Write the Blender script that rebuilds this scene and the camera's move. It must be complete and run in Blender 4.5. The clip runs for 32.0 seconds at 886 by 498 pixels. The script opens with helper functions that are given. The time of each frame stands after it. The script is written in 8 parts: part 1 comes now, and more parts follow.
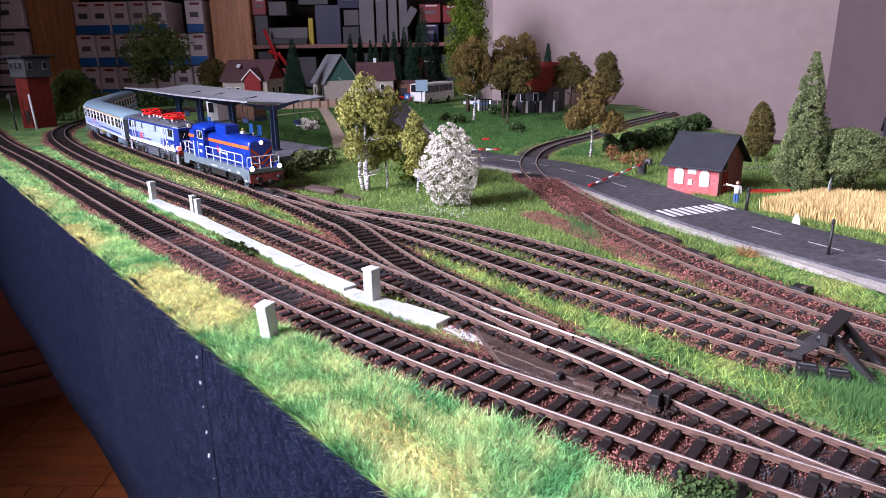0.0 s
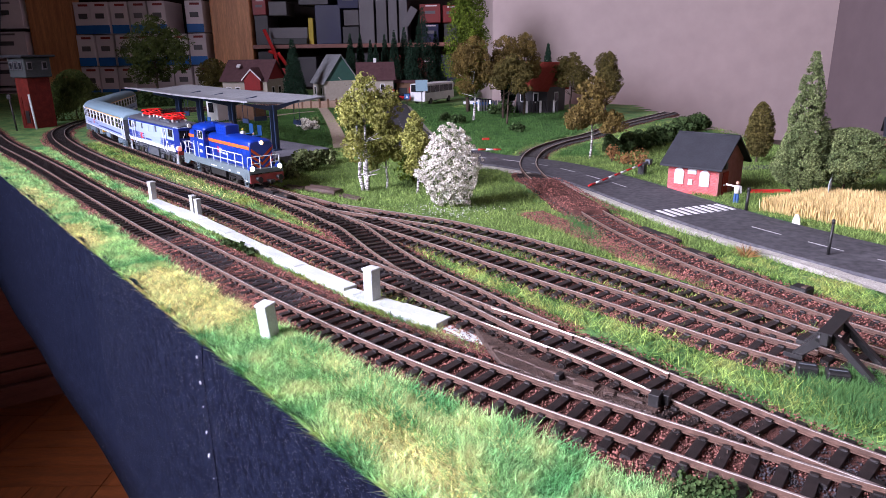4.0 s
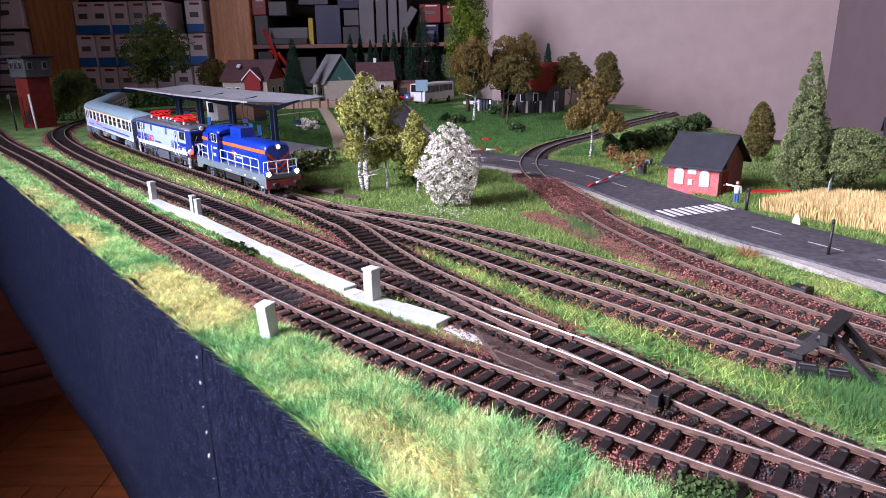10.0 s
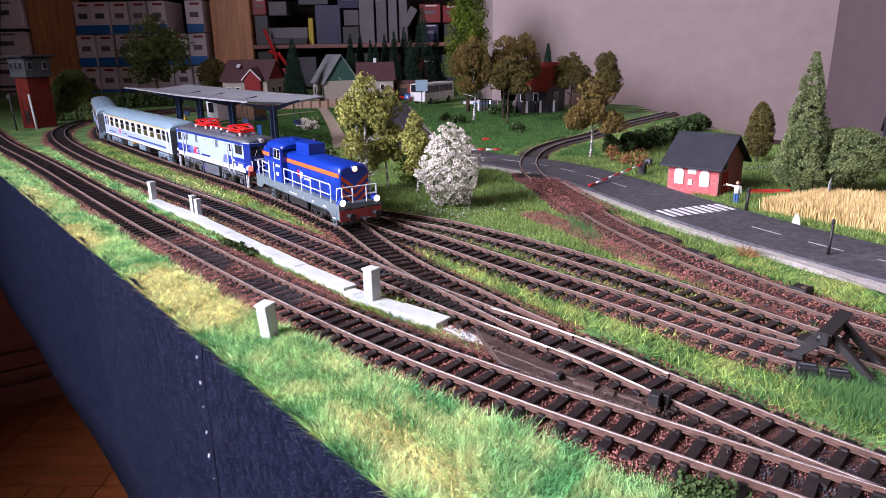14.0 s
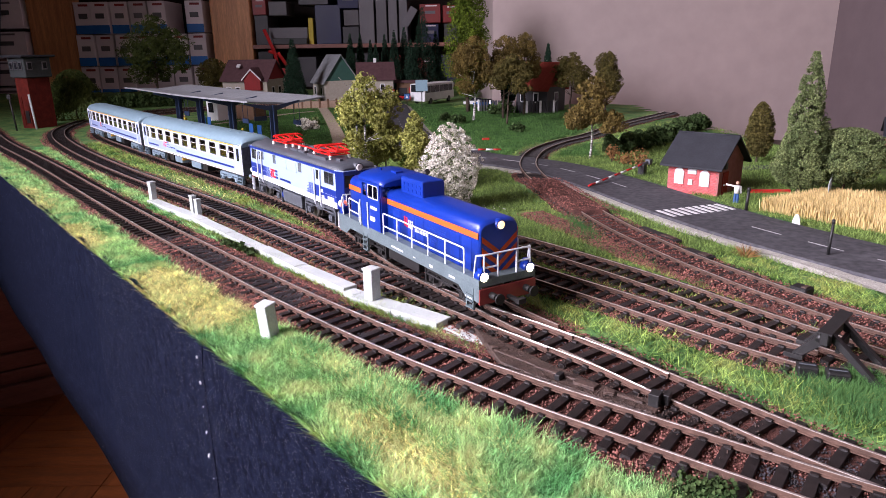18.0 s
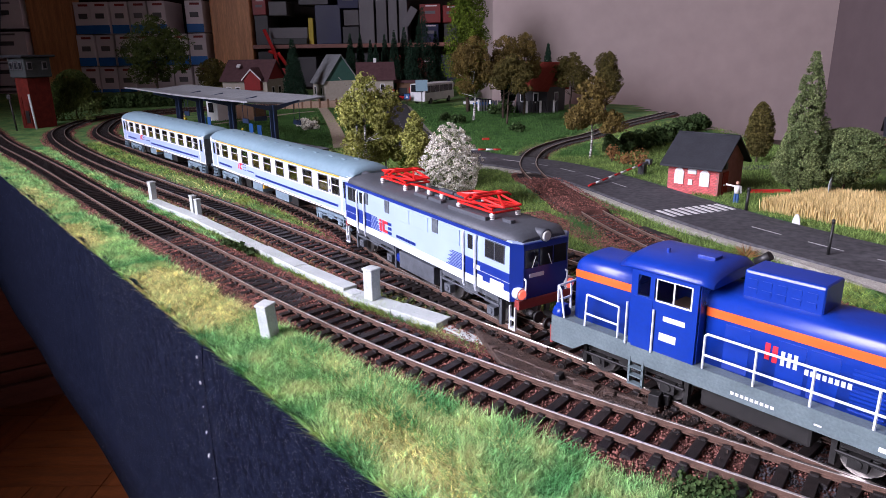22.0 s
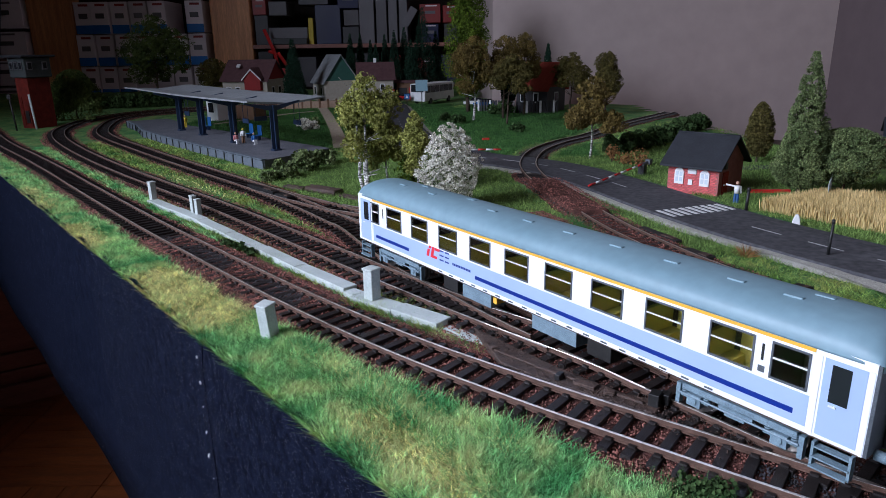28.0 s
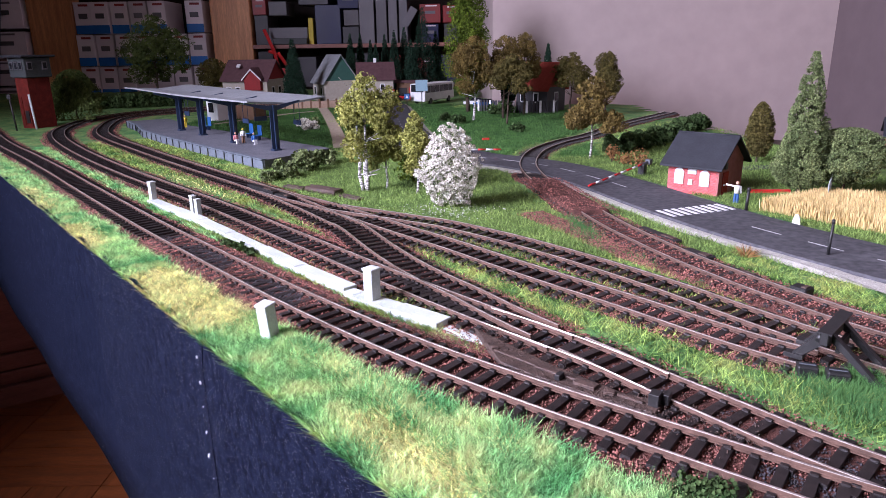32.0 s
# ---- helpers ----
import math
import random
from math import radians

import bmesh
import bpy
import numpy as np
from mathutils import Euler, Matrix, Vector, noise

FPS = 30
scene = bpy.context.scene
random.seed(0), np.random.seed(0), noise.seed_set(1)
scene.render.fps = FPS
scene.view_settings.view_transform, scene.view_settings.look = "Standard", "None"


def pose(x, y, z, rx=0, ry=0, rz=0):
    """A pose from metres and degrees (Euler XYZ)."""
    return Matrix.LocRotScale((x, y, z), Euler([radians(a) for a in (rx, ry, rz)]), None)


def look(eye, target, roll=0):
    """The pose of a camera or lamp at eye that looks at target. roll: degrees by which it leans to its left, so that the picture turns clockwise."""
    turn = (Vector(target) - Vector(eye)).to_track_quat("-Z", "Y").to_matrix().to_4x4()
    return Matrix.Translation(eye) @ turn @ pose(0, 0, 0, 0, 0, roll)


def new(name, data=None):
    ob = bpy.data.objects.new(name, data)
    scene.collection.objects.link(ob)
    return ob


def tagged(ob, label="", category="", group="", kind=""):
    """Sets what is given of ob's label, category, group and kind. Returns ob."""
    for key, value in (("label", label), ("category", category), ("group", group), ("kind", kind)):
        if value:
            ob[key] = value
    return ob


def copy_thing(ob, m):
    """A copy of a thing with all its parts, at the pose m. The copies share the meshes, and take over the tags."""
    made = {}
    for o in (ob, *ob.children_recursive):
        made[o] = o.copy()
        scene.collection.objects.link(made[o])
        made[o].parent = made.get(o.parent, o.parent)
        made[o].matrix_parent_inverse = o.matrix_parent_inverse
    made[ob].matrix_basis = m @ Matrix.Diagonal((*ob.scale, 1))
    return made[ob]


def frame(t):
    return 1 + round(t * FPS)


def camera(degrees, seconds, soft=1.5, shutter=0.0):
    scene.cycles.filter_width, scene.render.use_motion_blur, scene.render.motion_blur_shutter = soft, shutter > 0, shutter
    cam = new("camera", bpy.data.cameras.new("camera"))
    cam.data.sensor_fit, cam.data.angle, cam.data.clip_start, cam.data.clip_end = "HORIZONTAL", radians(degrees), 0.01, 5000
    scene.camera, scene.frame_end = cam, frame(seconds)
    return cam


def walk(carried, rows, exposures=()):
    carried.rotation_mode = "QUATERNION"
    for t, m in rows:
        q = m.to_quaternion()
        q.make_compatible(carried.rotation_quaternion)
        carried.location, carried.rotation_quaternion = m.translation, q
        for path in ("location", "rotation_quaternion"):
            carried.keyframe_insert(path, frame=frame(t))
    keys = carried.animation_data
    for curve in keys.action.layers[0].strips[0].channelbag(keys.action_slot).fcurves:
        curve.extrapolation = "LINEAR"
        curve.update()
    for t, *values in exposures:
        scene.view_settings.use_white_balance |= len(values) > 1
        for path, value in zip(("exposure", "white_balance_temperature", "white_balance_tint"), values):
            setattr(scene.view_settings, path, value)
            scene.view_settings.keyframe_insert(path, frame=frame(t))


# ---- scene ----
# camera on a small stand at the layout's front edge
cam = camera(66.9, 32.0, soft=0.8)
EYE = (0.0, 0.0, 0.1225)
PITCH, ROLL = 16.68, -0.838
view = look(EYE, (0.0, math.cos(radians(PITCH)), EYE[2] - math.sin(radians(PITCH))), ROLL)
walk(cam, [(0.0, view), (32.0, view)], [(0.0, 0.00, 5850, 20), (9.0, 0.00, 5850, 20), (13.0, -0.10, 5950, 20), (16.5, -0.15, 6200, 18), (19.0, -0.33, 6350, 17), (21.0, -0.55, 6300, 15), (23.0, -0.72, 5800, 16), (24.0, -0.90, 5800, 12), (25.0, -1.10, 5450, 3), (27.5, -1.30, 5450, 2), (29.0, -1.30, 5450, 3), (30.0, -0.92, 5850, 13), (30.6, -0.20, 5650, 18), (31.0, 0.00, 5700, 20), (32.0, 0.00, 5700, 20)])

# daylight of an overcast day through the room's window
world = bpy.data.worlds.new("world")
scene.world = world
world.use_nodes = True
wn = world.node_tree
sky = wn.nodes.new("ShaderNodeTexSky")
sky.sky_type, sky.sun_disc = "NISHITA", False
sky.sun_elevation, sky.sun_rotation = radians(40), radians(250)
wn.links.new(sky.outputs["Color"], wn.nodes["Background"].inputs["Color"])
wn.nodes["Background"].inputs["Strength"].default_value = 0.12


def window_light(name, eye, target, w, h, watts, colour):
    lamp = bpy.data.lights.new(name, "AREA")
    lamp.shape, lamp.size, lamp.size_y = "RECTANGLE", w, h
    lamp.energy, lamp.color = watts, colour
    ob = new(name, lamp)
    ob.matrix_world = look(eye, target)
    return ob


# ---- materials ----
def mat(name, c1, c2=None, rough=0.6, metal=0.0, scale=300.0, fine=0.0, bump=0.0, spread=0.0, emit=0.0, stretch=(1, 1, 1), coat=0.0, island=0.0, contrast=0.25):
    """A surface of two colours mixed by noise at two scales, with fine relief. spread: change from object to object, island: from piece to piece."""
    m = bpy.data.materials.new(name)
    m.use_nodes = True
    nt = m.node_tree
    b = nt.nodes["Principled BSDF"]
    b.inputs["Roughness"].default_value, b.inputs["Metallic"].default_value = rough, metal
    b.inputs["Coat Weight"].default_value = coat
    b.inputs["Specular IOR Level"].default_value = 0.5 if rough < 0.6 else (0.3 if rough < 0.75 else 0.12)
    c2 = c2 or tuple(v * 0.8 for v in c1)
    co = nt.nodes.new("ShaderNodeTexCoord")
    mp = nt.nodes.new("ShaderNodeMapping")
    mp.inputs["Scale"].default_value = stretch
    nt.links.new(co.outputs["Object"], mp.inputs["Vector"])
    n1 = nt.nodes.new("ShaderNodeTexNoise")
    n1.inputs["Scale"].default_value, n1.inputs["Detail"].default_value = scale, 5
    nt.links.new(mp.outputs["Vector"], n1.inputs["Vector"])
    ramp = nt.nodes.new("ShaderNodeValToRGB")
    ramp.color_ramp.elements[0].position, ramp.color_ramp.elements[1].position = 0.5 - contrast, 0.5 + contrast
    ramp.color_ramp.elements[0].color, ramp.color_ramp.elements[1].color = (*c2, 1), (*c1, 1)
    nt.links.new(n1.outputs["Fac"], ramp.inputs["Fac"])
    out = ramp.outputs["Color"]
    n2 = nt.nodes.new("ShaderNodeTexNoise")
    n2.inputs["Scale"].default_value, n2.inputs["Detail"].default_value = scale * 9, 3
    nt.links.new(mp.outputs["Vector"], n2.inputs["Vector"])
    if fine:
        hs = nt.nodes.new("ShaderNodeHueSaturation")
        mr = nt.nodes.new("ShaderNodeMapRange")
        mr.inputs["From Min"].default_value, mr.inputs["From Max"].default_value = 0.3, 0.7
        mr.inputs["To Min"].default_value, mr.inputs["To Max"].default_value = 1 - fine, 1 + fine
        nt.links.new(n2.outputs["Fac"], mr.inputs["Value"])
        nt.links.new(mr.outputs["Result"], hs.inputs["Value"])
        nt.links.new(out, hs.inputs["Color"])
        out = hs.outputs["Color"]
    for amount, node, socket in ((spread, "ShaderNodeObjectInfo", "Random"), (island, "ShaderNodeNewGeometry", "Random Per Island")):
        if amount:
            oi = nt.nodes.new(node)
            hs = nt.nodes.new("ShaderNodeHueSaturation")
            mr = nt.nodes.new("ShaderNodeMapRange")
            mr.inputs["To Min"].default_value, mr.inputs["To Max"].default_value = 1 - amount, 1 + amount
            nt.links.new(oi.outputs[socket], mr.inputs["Value"])
            nt.links.new(mr.outputs["Result"], hs.inputs["Value"])
            nt.links.new(out, hs.inputs["Color"])
            out = hs.outputs["Color"]
    nt.links.new(out, b.inputs["Base Color"])
    if emit:
        nt.links.new(out, b.inputs["Emission Color"])
        b.inputs["Emission Strength"].default_value = emit
    if bump:
        bp = nt.nodes.new("ShaderNodeBump")
        bp.inputs["Strength"].default_value, bp.inputs["Distance"].default_value = min(1.0, bump), 0.0008
        nt.links.new(n2.outputs["Fac"], bp.inputs["Height"])
        nt.links.new(bp.outputs["Normal"], b.inputs["Normal"])
    # a little wear in the gloss
    mr = nt.nodes.new("ShaderNodeMapRange")
    mr.inputs["To Min"].default_value, mr.inputs["To Max"].default_value = max(0.03, rough - 0.1), min(1.0, rough + 0.1)
    nt.links.new(n1.outputs["Fac"], mr.inputs["Value"])
    nt.links.new(mr.outputs["Result"], b.inputs["Roughness"])
    return m


def grass_material(name, light, deep, straw, blades, reach=0.5):
    """Static grass: two greens in soft patches, with a scatter of straw-coloured fibres; blades also differ one from another."""
    m = mat(name, light, deep, rough=0.75, scale=38, fine=0.45, bump=0.0 if blades else 0.9, island=0.85 if blades else 0, contrast=0.14)
    nt = m.node_tree
    b = nt.nodes["Principled BSDF"]
    base = b.inputs["Base Color"].links[0].from_socket
    co = nt.nodes.new("ShaderNodeTexCoord")
    n = nt.nodes.new("ShaderNodeTexNoise")
    n.inputs["Scale"].default_value, n.inputs["Detail"].default_value = 75, 6
    nt.links.new(co.outputs["Object"], n.inputs["Vector"])
    r = nt.nodes.new("ShaderNodeValToRGB")
    r.color_ramp.elements[0].position, r.color_ramp.elements[1].position = 0.50, 0.66
    r.color_ramp.elements[0].color, r.color_ramp.elements[1].color = (0, 0, 0, 1), (reach, reach, reach, 1)
    nt.links.new(n.outputs["Fac"], r.inputs["Fac"])
    mix = nt.nodes.new("ShaderNodeMix")
    mix.data_type = "RGBA"
    nt.links.new(r.outputs["Color"], mix.inputs["Factor"])
    nt.links.new(base, mix.inputs["A"])
    mix.inputs["B"].default_value = (*straw, 1)
    nt.links.new(mix.outputs["Result"], b.inputs["Base Color"])
    return m


# both ground colours are darkened, as shade between the blades
GRASS = grass_material("grass", (0.17, 0.29, 0.095), (0.06, 0.16, 0.05), (0.28, 0.28, 0.10), False)
BLADES = grass_material("grass_blades", (0.38, 0.60, 0.22), (0.11, 0.33, 0.11), (0.66, 0.64, 0.26), True)
YARD_BLADES = grass_material("yard_grass_blades", (0.26, 0.37, 0.085), (0.11, 0.20, 0.045), (0.46, 0.44, 0.12), True)
STRAW = grass_material("straw_ground", (0.27, 0.20, 0.075), (0.16, 0.11, 0.045), (0.32, 0.42, 0.13), False)
STRAW_BLADES = grass_material("straw_blades", (0.76, 0.70, 0.29), (0.52, 0.47, 0.17), (0.50, 0.58, 0.22), True)
BALLAST = mat("ballast", (0.18, 0.078, 0.062), (0.022, 0.013, 0.011), rough=0.85, scale=160, fine=0.5, bump=1.0)
STONES = mat("ballast_stones", (0.34, 0.140, 0.110), (0.105, 0.047, 0.038), rough=0.6, scale=60, island=0.85)
COAL_STONES = mat("sooty_stones", (0.07, 0.065, 0.075), (0.02, 0.018, 0.020), rough=0.5, scale=80, island=0.8)
SLEEPER = mat("sleeper_wood", (0.022, 0.016, 0.015), (0.006, 0.005, 0.005), rough=0.45, scale=500, fine=0.3, bump=0.4, spread=0.35)
RUST = mat("rail_rust", (0.135, 0.078, 0.057), (0.065, 0.038, 0.028), rough=0.65, scale=300, fine=0.25)
STEEL = mat("rail_head", (0.95, 0.91, 0.87), (0.72, 0.63, 0.56), rough=0.42, metal=1.0, scale=120)
ASPHALT = mat("asphalt", (0.085, 0.083, 0.09), (0.055, 0.054, 0.06), rough=0.75, scale=25, fine=0.3, bump=0.25)
VERGE = mat("verge_gravel", (0.50, 0.48, 0.43), (0.34, 0.32, 0.28), rough=0.9, scale=150, fine=0.4, bump=0.8)
ROAD_WHITE = mat("road_paint", (0.75, 0.75, 0.74), (0.4, 0.4, 0.4), rough=0.6, scale=200)
ROAD_WORN = mat("worn_road_paint", (0.42, 0.42, 0.42), (0.16, 0.16, 0.16), rough=0.6, scale=300)
CLOTH = mat("black_felt", (0.0095, 0.0122, 0.0255), (0.0030, 0.0042, 0.0105), rough=0.95, scale=260, fine=0.85, bump=1.0, stretch=(1, 1, 0.8), contrast=0.13)
CLOTH.node_tree.nodes["Principled BSDF"].inputs["Specular IOR Level"].default_value = 0.03
CONCRETE = mat("pale_concrete", (0.52, 0.55, 0.53), (0.40, 0.44, 0.42), rough=0.75, scale=120, fine=0.12, bump=0.2)
PLATFORM_TOP = mat("platform_paving", (0.15, 0.15, 0.17), (0.10, 0.10, 0.115), rough=0.8, scale=60, fine=0.25, bump=0.4)
PLATFORM_SIDE = mat("platform_edge", (0.15, 0.17, 0.20), (0.10, 0.115, 0.135), rough=0.75, scale=90, fine=0.2)
ROOF_GREY = mat("grey_roofing", (0.26, 0.27, 0.28), (0.19, 0.20, 0.21), rough=0.7, scale=45, fine=0.15, bump=0.2)
STEEL_BLUE = mat("dark_blue_steel", (0.018, 0.035, 0.075), (0.01, 0.02, 0.05), rough=0.45, scale=200)
BENCH_BLUE = mat("blue_plastic", (0.03, 0.13, 0.36), (0.02, 0.09, 0.28), rough=0.45, scale=200)
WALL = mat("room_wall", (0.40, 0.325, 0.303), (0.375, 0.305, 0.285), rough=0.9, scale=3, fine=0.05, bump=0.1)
# side walls and ceiling are unseen, darkened to cut the light they bounce
WALL_DARK = mat("room_wall_low_bounce", (0.13, 0.105, 0.10), (0.11, 0.09, 0.085), rough=0.9, scale=3, fine=0.05)
# east wall: its shade is put into a darker, browner plaster colour
WALL_SHADED = mat("room_wall_shaded", (0.15, 0.115, 0.118), (0.13, 0.10, 0.102), rough=0.9, scale=3, fine=0.05)
CEILING = mat("ceiling_low_bounce", (0.13, 0.10, 0.08), (0.10, 0.08, 0.06), rough=0.9, scale=4)
PINE = mat("pine_wood", (0.64, 0.30, 0.125), (0.40, 0.17, 0.065), rough=0.5, scale=9, fine=0.2, stretch=(9, 9, 0.6), contrast=0.18)
PARQUET = mat("parquet", (0.30, 0.085, 0.022), (0.13, 0.036, 0.011), rough=0.5, scale=7, fine=0.15, stretch=(1, 6, 1), spread=0.15)
CABINET = mat("dark_brown_wood", (0.27, 0.105, 0.075), (0.18, 0.068, 0.048), rough=0.5, scale=6, fine=0.15, stretch=(1, 1, 8))
# wood coloured near black for the shade deep in the shelf recess
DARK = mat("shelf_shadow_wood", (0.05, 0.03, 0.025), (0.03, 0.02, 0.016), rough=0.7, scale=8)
BOX_WHITE = mat("box_card_white", (0.80, 0.71, 0.72), (0.66, 0.58, 0.60), rough=0.55, scale=12, spread=0.1)
BOX_BLUE = mat("box_card_blue", (0.015, 0.16, 0.50), (0.012, 0.12, 0.40), rough=0.5, scale=12, spread=0.2)
# red, off-white and grey cards are darkened in colour for the dim middle shelf
BOX_RED = mat("box_card_red", (0.27, 0.026, 0.022), (0.18, 0.016, 0.015), rough=0.5, scale=12, spread=0.15)
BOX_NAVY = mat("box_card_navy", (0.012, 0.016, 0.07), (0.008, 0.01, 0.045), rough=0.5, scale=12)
BOX_DIMMED = mat("box_card_dimmed", (0.13, 0.12, 0.128), (0.085, 0.078, 0.085), rough=0.5, scale=12, spread=0.35)
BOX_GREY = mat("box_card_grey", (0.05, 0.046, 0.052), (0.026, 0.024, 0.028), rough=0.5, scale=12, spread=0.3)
BOX_YELLOW = mat("box_card_yellow", (0.62, 0.47, 0.03), (0.5, 0.37, 0.02), rough=0.5, scale=12)
BLACK = mat("black_plastic", (0.016, 0.015, 0.015), (0.008, 0.008, 0.008), rough=0.5, scale=200, fine=0.3)
GREASE = mat("oily_wood_deck", (0.095, 0.058, 0.044), (0.030, 0.020, 0.016), rough=0.55, scale=130, fine=0.5, bump=1.0)
WHITE = mat("white_paint", (0.78, 0.78, 0.78), (0.68, 0.68, 0.68), rough=0.5, scale=80)
RED = mat("red_paint", (0.55, 0.02, 0.02), (0.45, 0.012, 0.012), rough=0.45, scale=120)
BRICK = mat("pink_red_brick", (0.62, 0.15, 0.15), (0.48, 0.10, 0.10), rough=0.8, scale=90, fine=0.2, spread=0.2)
MORTAR = mat("brick_mortar", (0.38, 0.16, 0.15), (0.28, 0.11, 0.10), rough=0.9, scale=200)
BRICK_DARK = mat("dark_red_brick", (0.34, 0.045, 0.03), (0.22, 0.028, 0.02), rough=0.8, scale=120, fine=0.25, bump=0.3)
SLATE = mat("dark_slate", (0.028, 0.030, 0.036), (0.016, 0.017, 0.021), rough=0.7, scale=90, fine=0.2, bump=0.2)
TILE_BROWN = mat("brown_roof_tiles", (0.12, 0.065, 0.068), (0.08, 0.042, 0.045), rough=0.75, scale=120, fine=0.2, bump=0.3)
TILE_RED = mat("red_roof_tiles", (0.36, 0.07, 0.05), (0.26, 0.045, 0.03), rough=0.75, scale=120, fine=0.2, bump=0.3)
TOWER_BRICK = mat("tower_brick", (0.15, 0.022, 0.015), (0.08, 0.012, 0.009), rough=0.8, scale=120, fine=0.25, bump=0.3)
CLAD_RED = mat("red_cladding", (0.28, 0.025, 0.025), (0.2, 0.018, 0.018), rough=0.7, scale=100, stretch=(8, 8, 1))
CLAD_GREEN = mat("green_cladding", (0.05, 0.13, 0.10), (0.035, 0.09, 0.07), rough=0.7, scale=100, stretch=(8, 8, 1))
STUCCO = mat("cream_stucco", (0.46, 0.42, 0.35), (0.38, 0.34, 0.28), rough=0.85, scale=120, fine=0.1)
BROWN_WALL = mat("brown_timber", (0.20, 0.12, 0.075), (0.14, 0.08, 0.05), rough=0.75, scale=120, stretch=(1, 1, 6))
GLASS_DARK = mat("dark_glazing", (0.02, 0.022, 0.026), (0.012, 0.013, 0.016), rough=0.12, scale=60)
PANE_PALE = mat("pale_window_pane", (0.62, 0.68, 0.74), (0.52, 0.58, 0.64), rough=0.25, scale=60)
# grey in the colour stands for light reflected by the locomotive's side panes
GLASS_SHEEN = mat("grey_sheen_glazing", (0.15, 0.17, 0.19), (0.06, 0.07, 0.08), rough=0.15, scale=300)
TIMBER_GREY = mat("grey_timber", (0.055, 0.062, 0.062), (0.03, 0.035, 0.036), rough=0.7, scale=200, stretch=(1, 1, 6))
PATH = mat("sandy_path", (0.50, 0.42, 0.32), (0.40, 0.33, 0.25), rough=0.9, scale=160, fine=0.2)
BARK = mat("bark", (0.10, 0.075, 0.055), (0.05, 0.038, 0.03), rough=0.9, scale=300, fine=0.4, bump=0.6)
BIRCH = mat("birch_bark", (0.72, 0.70, 0.66), (0.10, 0.09, 0.08), rough=0.7, scale=260, stretch=(1, 1, 3), contrast=0.1)
LEAF = {
    "birch": mat("leaf_birch", (0.40, 0.40, 0.11), (0.16, 0.175, 0.042), rough=0.8, scale=70, island=0.4),
    "olive": mat("leaf_olive", (0.14, 0.115, 0.032), (0.058, 0.052, 0.016), rough=0.8, scale=60, island=0.4),
    "autumn": mat("leaf_autumn", (0.21, 0.150, 0.042), (0.075, 0.056, 0.018), rough=0.8, scale=60, island=0.4),
    "green": mat("leaf_green", (0.12, 0.155, 0.04), (0.035, 0.055, 0.016), rough=0.8, scale=60, island=0.4),
    "fresh": mat("leaf_fresh", (0.135, 0.19, 0.018), (0.05, 0.08, 0.01), rough=0.8, scale=60, island=0.4),
    "pine": mat("leaf_pine", (0.025, 0.055, 0.032), (0.012, 0.03, 0.018), rough=0.85, scale=60, island=0.4),
    "grey": mat("leaf_grey_green", (0.20, 0.24, 0.095), (0.07, 0.10, 0.038), rough=0.85, scale=90, island=0.7),
    "hedge": mat("leaf_hedge", (0.06, 0.095, 0.03), (0.03, 0.055, 0.018), rough=0.85, scale=90, island=0.4),
    "blossom": mat("leaf_blossom", (0.86, 0.83, 0.74), (0.48, 0.45, 0.36), rough=0.8, scale=260, island=0.4),
    "tan": mat("leaf_dry_tan", (0.30, 0.16, 0.06), (0.2, 0.10, 0.04), rough=0.9, scale=90, island=0.35),
}
LAWN = mat("lawn_green", (0.075, 0.18, 0.045), (0.030, 0.085, 0.022), rough=0.85, scale=42, fine=0.4, bump=0.7)
MEADOW = mat("meadow_green", (0.155, 0.24, 0.065), (0.07, 0.115, 0.032), rough=0.85, scale=46, fine=0.4, bump=0.7)
MEADOW_BLADES = mat("meadow_blades", (0.245, 0.345, 0.09), (0.095, 0.165, 0.042), rough=0.8, scale=46, island=0.7)
LAWN_BLADES = mat("lawn_blades", (0.10, 0.20, 0.05), (0.045, 0.11, 0.028), rough=0.8, scale=42, island=0.4)
WHEAT = mat("ripe_wheat", (0.74, 0.57, 0.27), (0.52, 0.38, 0.15), rough=0.8, scale=120, island=0.3)


# ---- building helpers ----
def box(bm, cx, cy, cz, sx, sy, sz, turn=0.0, ix=0):
    """A box by its centre and size; turn: degrees about z."""
    c, s = math.cos(radians(turn)), math.sin(radians(turn))
    v = []
    for dz in (-0.5, 0.5):
        for dx, dy in ((-0.5, -0.5), (0.5, -0.5), (0.5, 0.5), (-0.5, 0.5)):
            x, y = dx * sx, dy * sy
            v.append(bm.verts.new((cx + x * c - y * s, cy + x * s + y * c, cz + dz * sz)))
    for f in ((3, 2, 1, 0), (4, 5, 6, 7), (0, 1, 5, 4), (1, 2, 6, 5), (2, 3, 7, 6), (3, 0, 4, 7)):
        bm.faces.new([v[i] for i in f]).material_index = ix
    return v


def prism(bm, outline, a, b, axis="x", ix=0):
    """An outline of pairs, extruded along an axis from a to b."""
    def at(p, t):
        return {"x": (t, p[0], p[1]), "y": (p[0], t, p[1]), "z": (p[0], p[1], t)}[axis]
    lo, hi = [bm.verts.new(at(p, a)) for p in outline], [bm.verts.new(at(p, b)) for p in outline]
    n = len(outline)
    bm.faces.new(lo[::-1]).material_index = ix
    bm.faces.new(hi).material_index = ix
    for i in range(n):
        bm.faces.new((lo[i], lo[(i + 1) % n], hi[(i + 1) % n], hi[i])).material_index = ix


